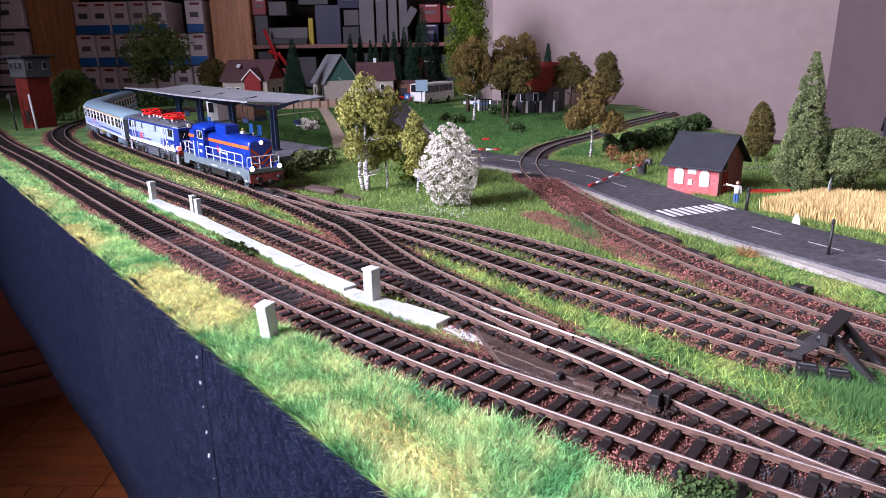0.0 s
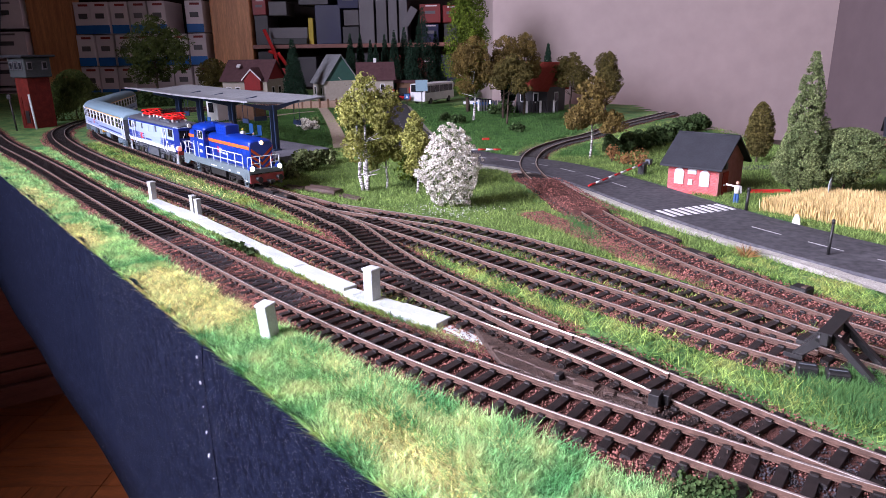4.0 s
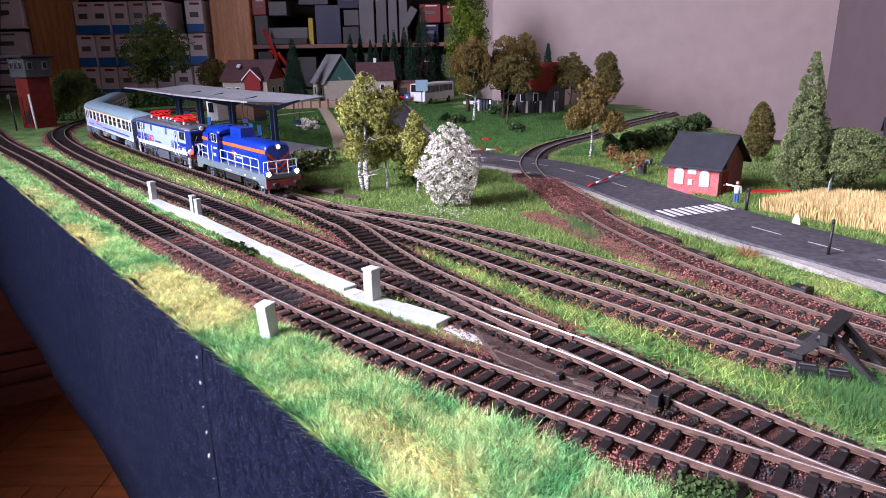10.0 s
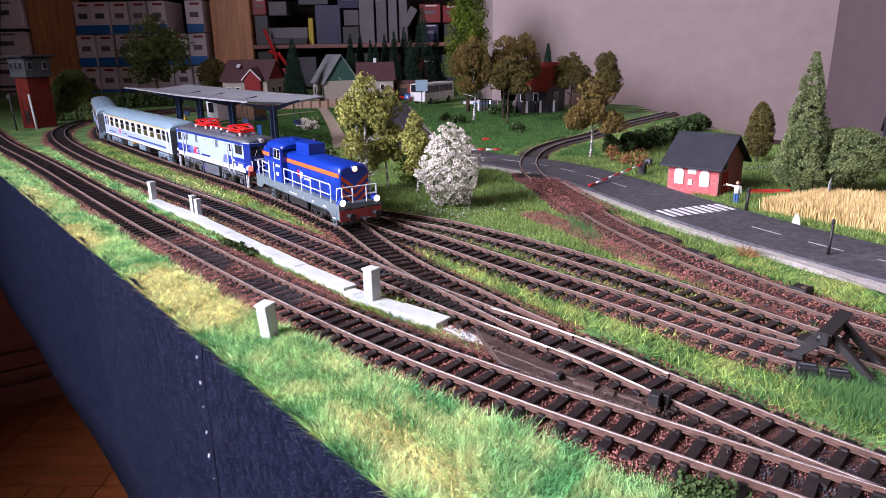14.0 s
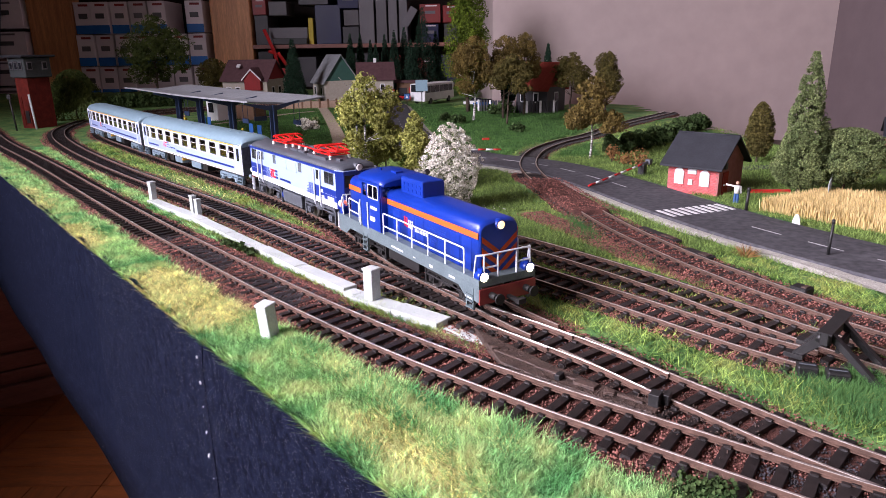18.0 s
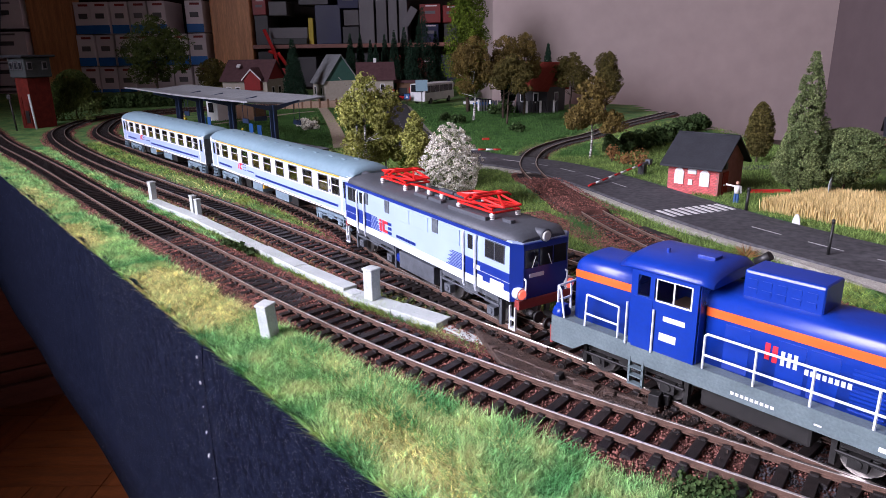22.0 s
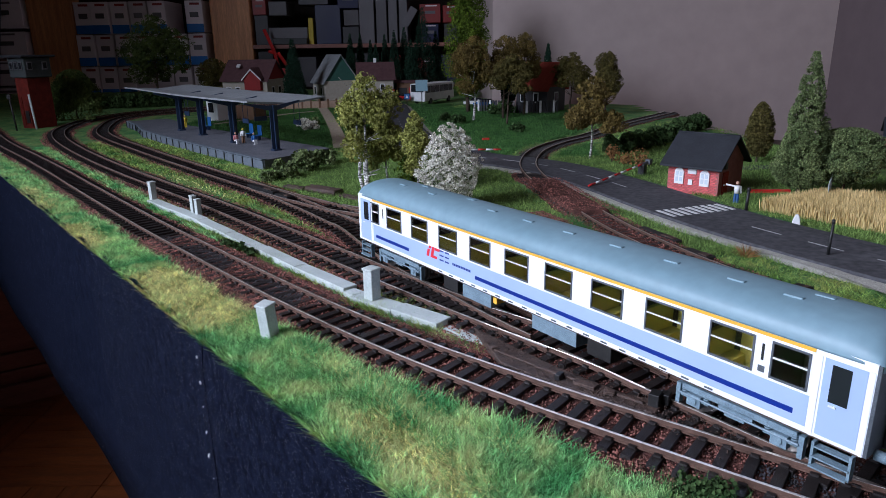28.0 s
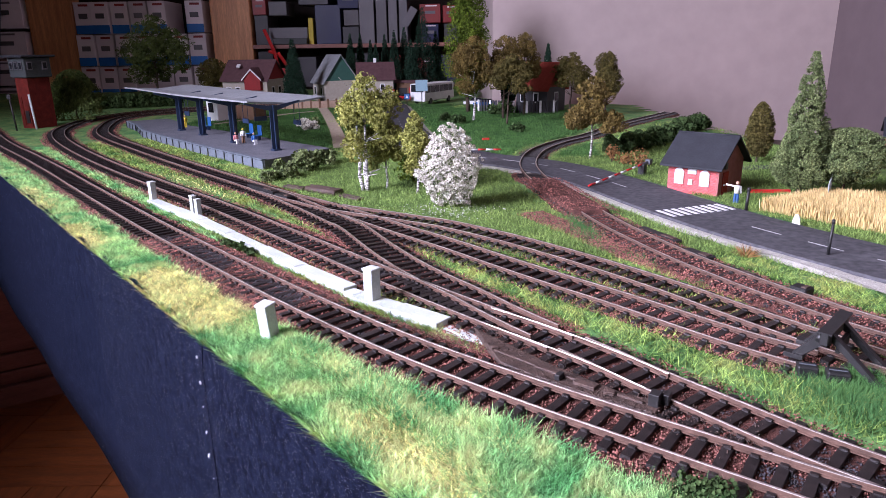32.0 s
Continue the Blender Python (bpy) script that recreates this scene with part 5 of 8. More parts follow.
    for k in range(9):
        x = -102.7 + k * 25.4
        for d in (-1, 1):
            mpart("seat_back", [(x - 7.5 if d < 0 else x + 0.3, x - 0.3 if d < 0 else x + 7.5, 3.0, 4.6, 13.5, 31.0)], SEAT, t, soft=0.4)
            mpart("seat", [(x + d * 8.5 - 3.2, x + d * 8.5 + 3.2, -14.4, 4, 13.5, 21), (x + d * 10.8 - 0.9, x + d * 10.8 + 0.9, -14.4, 4, 21, 31.5)], SEAT, t, "olive-yellow compartment seat", soft=0.4)
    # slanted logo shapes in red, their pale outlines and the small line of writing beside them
    for x0, x1, z0, z1 in ((-70.0, -68.0, 19.4, 23.4), (-69.2, -67.2, 24.0, 25.2), (-66.4, -64.2, 19.4, 25.2), (-65.2, -60.8, 19.4, 20.8), (-63.8, -59.6, 23.8, 25.2)):
        bm = bmesh.new()
        k = 0.28
        prism(bm, [((x0 + (z0 - 22) * k) * MM, z0 * MM), ((x1 + (z0 - 22) * k) * MM, z0 * MM), ((x1 + (z1 - 22) * k) * MM, z1 * MM), ((x0 + (z1 - 22) * k) * MM, z1 * MM)], -0.01624, -0.0160, "y")
        bmesh.ops.recalc_face_normals(bm, faces=bm.faces)
        part("logo", bm, LOGO_RED, t, "red logo shape")
    lettering_bars(t, [(-59.0 + k * 4.6, -55.6 + k * 4.6, z, z + 0.7, 16.1) for k in range(2) for z in (19.6, 22.0, 24.4)] + [(-48 + k * 1.35, -47.1 + k * 1.35, 19.8, 21.0, 16.1) for k in range(11)], DEEP_BLUE)
    for x in (110.9, -114.6):
        cu = bpy.data.curves.new("class_number", "FONT")
        cu.body, cu.size, cu.extrude, cu.align_x = "1", 0.0078, 0.00008, "CENTER"
        ob = new("class_number", cu)
        ob.data.materials.append(UNDERGEAR)
        ob.parent = t
        ob.matrix_basis = pose(x * MM, -0.01612, 0.0305, 90, 0, 0)
    lettering_bars(t, [(109.9, 112.0, 26.6, 28.6, 16.05)] + [(-60 + k * 9, -57 + k * 9, 13.5, 14.1, 16.05) for k in range(18)], BOGIE_GREY)
    for x0, x1, m_ in ((-42, -20, BOGIE_BLUE), (8, 34, BOGIE_BLUE), (40, 52, UNDERGEAR), (-58, -46, UNDERGEAR)):
        mpart("equipment_box", [(x0, x1, -14.5, 14.5, 5.2, 11.9)], m_, t, soft=0.3)
    mpart("yellow_plate", [(-18, -15.5, -14.8, 14.8, 8.8, 11.6)], COACH_YELLOW, t, "small yellow plate")
    for x in (-103, 103):
        bogie(t, x, (-15, 15), 13.2, BOGIE_BLUE, 9.6, 5.4, 1)
    return t


coach = passenger_coach()
TRAIN = [
    (diesel_locomotive(), -0.0835, 0.091),
    (electric_locomotive(), -0.2735, 0.099),
    (coach, -0.522, 0.206),
    (copy_thing(coach, Matrix.Identity(4)), -0.818, 0.206),
]
# both locomotives are a little longer over the frame than their bodies were drawn
TRAIN[0][0].scale = (1.06, 1, 1)
TRAIN[1][0].scale = (1.055, 1, 1)

# ---- station ----
def along(points, t):
    """The point at share t of a short chain of points, and its direction in degrees."""
    p = [np.array(q, float) for q in points]
    s = np.concatenate([[0], np.cumsum([np.linalg.norm(b - a) for a, b in zip(p[:-1], p[1:])])])
    u = t * s[-1]
    x, y = np.interp(u, s, [q[0] for q in p]), np.interp(u, s, [q[1] for q in p])
    i = min(len(p) - 2, int(np.searchsorted(s, u, side="right")) - 1)
    d = p[i + 1] - p[i]
    return x, y, math.degrees(math.atan2(d[1], d[0]))


PLAT_FRONT = [(-0.555, 1.205), (-0.507, 1.136), (-0.466, 1.060), (-0.400, 0.975), (-0.330, 0.893), (-0.262, 0.815), (-0.197, 0.742)]
PLAT_BACK = [(-0.500, 1.245), (-0.460, 1.190), (-0.415, 1.120), (-0.345, 1.050), (-0.275, 0.975), (-0.205, 0.900), (-0.137, 0.830)]
PLAT_Z = 0.006
platform = thing("station_platform", "grey paved station platform with a concrete panel edge", "platform", kind="structure")
bm = bmesh.new()
prism(bm, PLAT_FRONT + PLAT_BACK[::-1], -0.006, PLAT_Z, "z")
bmesh.ops.recalc_face_normals(bm, faces=bm.faces)
part("paving", bm, PLATFORM_TOP, platform)
for i in range(24):
    x, y, a = along(PLAT_FRONT, (i + 0.5) / 24)
    bm = bmesh.new()
    box(bm, 0, -0.0012, 0, 0.0232, 0.0016, 0.0098)
    part("edge_panel", bm, PLATFORM_SIDE, platform, m=pose(x, y, 0.0004, 0, 0, a))
    bm = bmesh.new()
    box(bm, 0, 0, 0, 0.0236, 0.006, 0.0012)
    part("coping_slab", bm, PLATFORM_SIDE, platform, m=pose(x, y, PLAT_Z + 0.0008, 0, 0, a))
    bm = bmesh.new()
    box(bm, 0, -0.0024, 0, 0.0016, 0.0012, 0.0100)
    x, y, a = along(PLAT_FRONT, i / 24)
    part("edge_post", bm, BLACK, platform, m=pose(x, y, 0.0002, 0, 0, a))

canopy = thing("platform_canopy", "grey butterfly canopy on dark blue steel columns over the platform", "canopy")
ROOF_MID = [(-0.497, 1.210), (-0.432, 1.127), (-0.362, 1.033), (-0.292, 0.947), (-0.224, 0.872), (-0.180, 0.826)]
for side in (-1, 1):
    bm = bmesh.new()
    q, d = even(smooth_line(ROOF_MID), 0.01)
    rows = []
    for a, b in zip(q, d):
        n = np.array((-b[1], b[0]))
        p0, p1 = a, a + n * side * 0.054
        rows.append([bm.verts.new((p0[0], p0[1], 0.0615)), bm.verts.new((p1[0], p1[1], 0.0665)), bm.verts.new((p1[0], p1[1], 0.0645)), bm.verts.new((p0[0], p0[1], 0.0590))])
    for r0, r1 in zip(rows[:-1], rows[1:]):
        for k in range(4):
            bm.faces.new((r0[k], r0[(k + 1) % 4], r1[(k + 1) % 4], r1[k]))
    bm.faces.new(rows[0])
    bm.faces.new(rows[-1][::-1])
    bmesh.ops.recalc_face_normals(bm, faces=bm.faces)
    part("roof", bm, ROOF_GREY, canopy, "grey felted roof wing")
for x, y in ((-0.402, 1.050), (-0.347, 0.985), (-0.275, 0.898), (-0.201, 0.817)):
    a = -50
    bm = bmesh.new()
    box(bm, 0, 0, 0.027, 0.006, 0.0016, 0.054)
    box(bm, 0, 0.0024, 0.027, 0.0016, 0.005, 0.054)
    box(bm, 0, -0.0024, 0.027, 0.0016, 0.005, 0.054)
    box(bm, 0, 0, 0.001, 0.010, 0.010, 0.002)
    col = part("column", bm, STEEL_BLUE, canopy, "dark blue steel column", m=pose(x, y, PLAT_Z, 0, 0, a))
    bm = bmesh.new()
    for s in (-1, 1):
        prism(bm, [(s * 0.002, 0.047), (s * 0.036, 0.0565), (s * 0.036, 0.0585), (s * 0.002, 0.053)], -0.001, 0.001, "x")
    bmesh.ops.recalc_face_normals(bm, faces=bm.faces)
    part("bracket", bm, STEEL_BLUE, col)
for x, y, a in ((-0.372, 1.000, -50), (-0.252, 0.878, -50), (-0.180, 0.850, -50), (-0.240, 0.905, 40)):
    sg = thing("platform_sign", "small dark blue platform sign hanging under the canopy", "sign", pose(x, y, 0.0, 0, 0, a))
    bm = bmesh.new()
    box(bm, 0, 0, 0.036, 0.018, 0.0015, 0.006)
    bevel(bm, 0.0003)
    part("board", bm, STEEL_BLUE, sg)
    bm = bmesh.new()
    for dx in (-0.007, 0.007):
        rod(bm, (dx, 0, 0.038), (dx, 0, 0.060), 0.0004)
    part("hanger", bm, STEEL_BLUE, sg)


def bench(x, y, a):
    t = thing("platform_bench", "blue bench with a tall backrest on the platform", "bench", pose(x, y, PLAT_Z, 0, 0, a), group="benches on the platform")
    bm = bmesh.new()
    box(bm, 0, 0, 0.006, 0.011, 0.006, 0.001)
    bevel(bm, 0.0003)
    part("seat", bm, BENCH_BLUE, t)
    bm = bmesh.new()
    box(bm, 0, 0.0035, 0.0125, 0.012, 0.001, 0.014)
    bevel(bm, 0.0003)
    part("backrest", bm, BENCH_BLUE, t)
    for dx in (-0.004, 0.004):
        bm = bmesh.new()
        box(bm, dx, 0, 0.003, 0.0009, 0.005, 0.006)
        part("leg", bm, STEEL_BLUE, t)


for x, y in ((-0.268, 0.945), (-0.250, 0.920), (-0.377, 1.072), (-0.362, 1.052)):
    bench(x, y, -50)


def figurine(name, x, y, z, a, body, legs, head, label, arm=None, seated=False):
    """A tiny painted figure, one plain shape."""
    bm = bmesh.new()
    h = 0.0
    if seated:
        box(bm, 0.0015, 0, 0.0052, 0.006, 0.0042, 0.0022, ix=1)
        box(bm, 0.004, 0, 0.0028, 0.0016, 0.004, 0.005, ix=1)
        h = -0.0038
    else:
        for dy in (-0.0012, 0.0012):
            rod(bm, (0, dy, 0), (0, dy * 0.7, 0.0095), 0.0012, 0.0014, n=6, ix=1)
    rod(bm, (0, 0, 0.009 + h), (0, 0, 0.0155 + h), 0.0021, 0.0024, n=8)
    for s in (-1, 1):
        if arm and s > 0:
            rod(bm, (0, s * 0.0022, 0.0150 + h), (0.001, s * 0.0088, 0.0160 + h), 0.0009, n=6)
        else:
            rod(bm, (0, s * 0.0026, 0.0150 + h), (0.0008, s * 0.0030, 0.0092 + h), 0.0009, n=6)
    bmesh.ops.create_icosphere(bm, subdivisions=1, radius=0.0016, matrix=Matrix.Translation((0, 0, 0.0178 + h)))
    for f in bm.faces:
        if f.calc_center_median().z > 0.0160 + h:
            f.material_index = 2
    tagged(part(name, bm, [body, legs, head], m=pose(x, y, z, 0, 0, a)), label, "figurine")


SKIN = mat("painted_flesh", (0.55, 0.33, 0.24), (0.5, 0.3, 0.2), rough=0.6)
PINK = mat("painted_pink", (0.6, 0.25, 0.25), (0.5, 0.2, 0.2), rough=0.6)
OVERALL = mat("painted_denim", (0.04, 0.10, 0.26), (0.03, 0.08, 0.2), rough=0.6)
figurine("toy_figure", -0.268, 0.880, PLAT_Z, -40, PINK, WHITE, SKIN, "seated painted toy figure in pink on the platform", seated=True)
figurine("toy_figure", -0.262, 0.893, PLAT_Z, -60, WHITE, BROWN_WALL, BOX_YELLOW, "painted toy figure with white top and brown skirt", seated=False)
figurine("toy_figure", -0.243, 0.875, PLAT_Z, -50, BENCH_BLUE, WHITE, SKIN, "small painted toy figure in pale blue", seated=True)
figurine("toy_figure", -0.412, 1.095, PLAT_Z, -50, BOX_YELLOW, BOX_YELLOW, SKIN, "painted toy figure in a yellow coat on the platform")
figurine("toy_figure", 0.2435, 0.5435, GROUND, 70, WHITE, OVERALL, SKIN, "painted toy figure in blue overalls reaching out an arm", arm=True)

# ---- line-side things ----
trough = thing("cable_trough", "pale grey concrete cable trough with weathered lids", "cable trough")
TROUGH = [(-0.256, 0.580), (-0.193, 0.512), (-0.127, 0.433), (-0.086, 0.384), (-0.051, 0.345)]
TROUGH2 = [(-0.046, 0.334), (0.000, 0.295)]
for pts, n, w_ in ((TROUGH, 6, 0.0092), (TROUGH2, 2, 0.0112)):
    for i in range(n):
        x, y, a = along(pts, (i + 0.5) / n)
        ln = sum(np.linalg.norm(np.array(q) - np.array(p)) for p, q in zip(pts[:-1], pts[1:])) / n
        bm = bmesh.new()
        box(bm, 0, 0, 0, ln * 0.994, w_, 0.0056)
        bevel(bm, 0.0003, 1)
        lift = 0.0006 * ((i * 5) % 3 - 1)
        part("lid", bm, CONCRETE, trough, m=pose(x, y, -0.0042 + lift * 0.4, 0, lift * 200, a + 0.4 * ((i * 7) % 3 - 1)))
bm = bmesh.new()
box(bm, 0.0105, 0.2845, -0.0052, 0.026, 0.0052, 0.0028, -44)
bevel(bm, 0.0003, 1)
part("end_slab", bm, CONCRETE, trough)
bm = bmesh.new()
box(bm, -0.0485, 0.3395, -0.0048, 0.008, 0.0075, 0.005, -44)
part("joint", bm, CONCRETE, trough)


def relay_box(x, y, w_, h, a, lean=0.0):
    t = thing("relay_cabinet", "small pale grey concrete relay cabinet beside the track", "cabinet", pose(x, y, GROUND, lean, 0, a), group="relay cabinets")
    bm = bmesh.new()
    box(bm, 0, 0, h / 2, w_, w_, h)
    bevel(bm, 0.0003, 1)
    part("body", bm, CONCRETE, t)
    bm = bmesh.new()
    box(bm, 0, 0, h + 0.0005, w_ * 1.14, w_ * 1.14, 0.0013)
    bevel(bm, 0.0003, 1)
    part("cap", bm, CONCRETE, t)


relay_box(-0.0800, 0.2850, 0.0062, 0.0172, -30, 6)
relay_box(-0.0370, 0.3270, 0.0064, 0.0190, -40)
relay_box(-0.255, 0.581, 0.0050, 0.0180, -40)
relay_box(-0.200, 0.527, 0.0040, 0.0165, -40)
relay_box(-0.194, 0.520, 0.0040, 0.0150, -40)

# bright switch blades lying inside the rails of the junction
blades = thing("switch_blades", "bright steel switch blades of the junction turnout", "switch blades", kind="structure")
for run in ([(0.0234, 0.3071), (0.0431, 0.2886), (0.0643, 0.2654), (0.0787, 0.2474), (0.0887, 0.2329)], [(0.0194, 0.2875), (0.0400, 0.2662), (0.0597, 0.2445), (0.0760, 0.2230)]):
    bm = bmesh.new()
    q, d = even(smooth_line(run), 0.006)
    sweep(bm, q, d, [(o * 0.5, z + 0.0001) for o, z in RAIL], 0.0, RAIL_MATS)
    part("blade", bm, [RUST, STEEL], blades)
# cover boards and motors of the turnouts
deck = thing("turnout_cover", "dark oily wooden cover of the turnout mechanism", "turnout cover")
prof = [(0.0137, 0.2872), (0.0302, 0.2655), (0.0447, 0.2465), (0.0662, 0.2238), (0.0795, 0.2171), (0.0735, 0.2082), (0.0568, 0.2202), (0.0367, 0.2372), (0.0228, 0.2506), (0.0180, 0.2705)]
bm = bmesh.new()
prism(bm, prof, -0.006, -0.0014, "z")
bmesh.ops.recalc_face_normals(bm, faces=bm.faces)
bevel(bm, 0.0004, 1)
part("board", bm, GREASE, deck)
for x, y, w_, d_, h, a in ((0.049, 0.2475, 0.020, 0.0012, 0.0010, -40), (0.0585, 0.2380, 0.009, 0.004, 0.0014, -40), (0.0495, 0.2440, 0.0022, 0.004, 0.0024, -40), (0.0725, 0.2270, 0.010, 0.0012, 0.0010, -40), (0.0805, 0.2235, 0.0038, 0.005, 0.0048, -35), (0.0845, 0.2245, 0.0034, 0.004, 0.0040, -35), (0.034, 0.2625, 0.022, 0.0010, 0.0008, -44), (0.066, 0.2315, 0.004, 0.0030, 0.0014, -20), (0.0265, 0.2720, 0.003, 0.0025, 0.0012, 10)):
    bm = bmesh.new()
    box(bm, 0, 0, h / 2 - 0.0027, w_, d_, h)
    bevel(bm, 0.0002, 1)
    part("fitting", bm, BLACK if h > 0.002 else GREASE, deck, m=pose(x - 0.005, y - 0.0085, 0.0012, 0, 0, a))
for x, y, ln, wd, h, a in ((-0.166, 0.612, 0.052, 0.007, 0.0065, -50), (-0.139, 0.580, 0.022, 0.008, 0.006, -48), (0.149, 0.444, 0.040, 0.006, 0.0035, -70), (0.158, 0.396, 0.022, 0.008, 0.0042, -66), (0.168, 0.364, 0.030, 0.006, 0.0036, -64), (0.186, 0.327, 0.009, 0.008, 0.0065, -58)):
    m_ = thing("point_motor", "dark brown point motor box beside the turnout", "point motor", pose(x, y, GROUND, 0, 0, a), group="point motors")
    bm = bmesh.new()
    box(bm, 0, 0, h / 2, ln, wd, h)
    bevel(bm, 0.0005, 1)
    part("case", bm, BLACK, m_)
    bm = bmesh.new()
    box(bm, ln * 0.25, 0, h, ln * 0.3, wd * 0.6, 0.0014)
    part("lid", bm, GREASE, m_)
for x, y, ln, wd, h, a in ((-0.109, 0.612, 0.040, 0.012, 0.007, -38), (-0.140, 0.632, 0.026, 0.008, 0.004, -35), (-0.080, 0.583, 0.028, 0.008, 0.004, -45)):
    m_ = thing("timber_stack", "low stack of dark brown old timbers in the grass", "timber stack", pose(x, y, GROUND, 0, 0, a), group="timber stacks")
    for k in range(3):
        bm = bmesh.new()
        rod(bm, (-ln / 2 + 0.002 * k, (k - 1) * wd / 3, h * 0.4 + 0.0008 * (k == 1)), (ln / 2 - 0.001 * k, (k - 1) * wd / 3, h * 0.4), h * 0.42, n=8)
        part("timber", bm, GREASE, m_)
for x, y, a, sc in ((0.1425, 0.2385, -20, 1.0), (0.1515, 0.2330, -20, 1.1)):
    m_ = thing("track_block", "small black block lying in the grass by the buffer stop", "block", pose(x, y, GROUND, 0, 0, a), group="black blocks")
    bm = bmesh.new()
    box(bm, 0, 0, 0.003, 0.0075 * sc, 0.006 * sc, 0.007)
    bevel(bm, 0.0006, 1)
    part("body", bm, BLACK, m_)
    bm = bmesh.new()
    box(bm, 0, 0, 0.0066, 0.0058 * sc, 0.0006, 0.0004)
    part("ridge", bm, BOGIE_GREY, m_)

stop = thing("buffer_stop", "black steel buffer stop at the end of the siding", "buffer stop", pose(0.1565, 0.2475, 0, 0, 0, -44) @ Matrix.Scale(0.9, 4))


def bar(points, y, wide):
    """A flat-sided stay from an outline in x and z."""
    bm = bmesh.new()
    prism(bm, points, y - wide / 2, y + wide / 2, "y")
    bmesh.ops.recalc_face_normals(bm, faces=bm.faces)
    bevel(bm, 0.0003, 1)
    return bm


for s in (-1, 1):
    y = s * GAUGE
    part("front_stay", bar([(-0.0150, 0.0), (-0.0105, 0.0), (0.0015, 0.0118), (0.0015, 0.0160), (-0.0015, 0.0160)], y, 0.0034), BLACK, stop)
    part("rear_stay", bar([(0.0005, 0.0165), (0.0005, 0.0125), (0.0195, -0.004), (0.0235, -0.004)], y, 0.0036), BLACK, stop)
    bm = bmesh.new()
    rod(bm, (-0.0045, y, 0.0118), (-0.0012, y, 0.0118), 0.0024, n=12)
    part("buffer_block", bm, BLACK, stop)
    bm = bmesh.new()
    box(bm, -0.0125, y, 0.0008, 0.008, 0.0046, 0.0022)
    part("rail_clamp", bm, BLACK, stop)
bm = bmesh.new()
box(bm, 0, 0, 0.0140, 0.0036, 0.0330, 0.0056)
bevel(bm, 0.0004, 1)
part("beam", bm, BLACK, stop)
bm = bmesh.new()
box(bm, 0, 0, 0.0170, 0.0056, 0.0340, 0.0008)
part("flange", bm, BLACK, stop)
bm = bmesh.new()
box(bm, 0.004, 0, 0.0085, 0.0016, 0.016, 0.005)
part("plate", bm, BLACK, stop)

# ---- level crossing ----
hut = thing("crossing_hut", "small pink-red brick crossing hut with a dark slate roof", "hut", pose(0.2045, 0.5995, GROUND, 0, 0, -44))
HL, HD, HH, HR = 0.046, 0.052, 0.0285, 0.0205
bm = bmesh.new()
prism(bm, [(0, 0), (HD, 0), (HD, HH), (HD / 2, HH + HR - 0.001), (0, HH)], 0, HL, "x")
bmesh.ops.recalc_face_normals(bm, faces=bm.faces)
wall = part("wall", bm, MORTAR, hut, "pink-red brick wall")
bm = bmesh.new()
box(bm, 0, 0, 0, 0.0030, 0.0006, 0.0011)
BRICK_MESH = mesh_of("brick", bm, BRICK)
rng = random.Random(5)
for r in range(20):
    for c in range(14):
        x = 0.0019 + c * 0.00332 + (0.0016 if r % 2 else 0)
        if x < HL - 0.0012:
            piece("brick", BRICK_MESH, wall, pose(x, -0.0001, 0.0009 + r * 0.0014))
for i, x in enumerate((0.011, 0.034)):
    bm = bmesh.new()
    prism(bm, [(-0.0042, 0), (0.0042, 0), (0.0042, 0.0115), (0.0025, 0.0136), (0, 0.0144), (-0.0025, 0.0136), (-0.0042, 0.0115)], -0.0016, 0.0, "y")
    bmesh.ops.recalc_face_normals(bm, faces=bm.faces)
    w_ = part("window", bm, WHITE, hut, "white arched window", m=pose(x, 0, 0.0085))
    bm = bmesh.new()
    for dx in (-0.0018, 0.0018):
        for zz in (0.003, 0.0078):
            box(bm, dx, -0.0017, zz + 0.0012, 0.0024, 0.0004, 0.0038)
    part("pane", bm, PANE_PALE, w_)
bm = bmesh.new()
box(bm, 0.0225, -0.0008, 0.0215, 0.0078, 0.0012, 0.0062)
part("name_board", bm, WHITE, hut)
bm = bmesh.new()
box(bm, 0.0215, -0.0008, 0.0110, 0.0038, 0.0016, 0.0048)
part("letter_box", bm, WHITE, hut)
bm = bmesh.new()
box(bm, HL + 0.0004, 0.013, 0.0105, 0.0012, 0.0105, 0.021)
dr = part("door", bm, BRICK_DARK, hut, "red plank door")
bm = bmesh.new()
box(bm, HL + 0.0016, 0.0095, 0.0100, 0.001, 0.002, 0.0012)
part("handle", bm, INSULATOR, dr)
bm = bmesh.new()
box(bm, HL + 0.0012, 0.010, 0.0265, 0.0022, 0.0040, 0.0055)
part("lantern", bm, BOX_GREY, hut)
bm = bmesh.new()
for s, y0 in ((1, -0.0075), (-1, HD + 0.0075)):
    y1 = HD / 2
    z0, z1 = HH - 0.0045, HH + HR + 0.0005
    v = [(y0, z0), (y1, z1), (y1, z1 + 0.0018), (y0, z0 + 0.0018)]
    prism(bm, v, -0.005, HL + 0.005, "x")
bmesh.ops.recalc_face_normals(bm, faces=bm.faces)
rf = part("roof", bm, SLATE, hut, "dark slate roof")
bm = bmesh.new()
rod(bm, (-0.005, HD / 2, HH + HR + 0.002), (HL + 0.005, HD / 2, HH + HR + 0.002), 0.0009, n=8)
part("ridge_cap", bm, SLATE, rf)


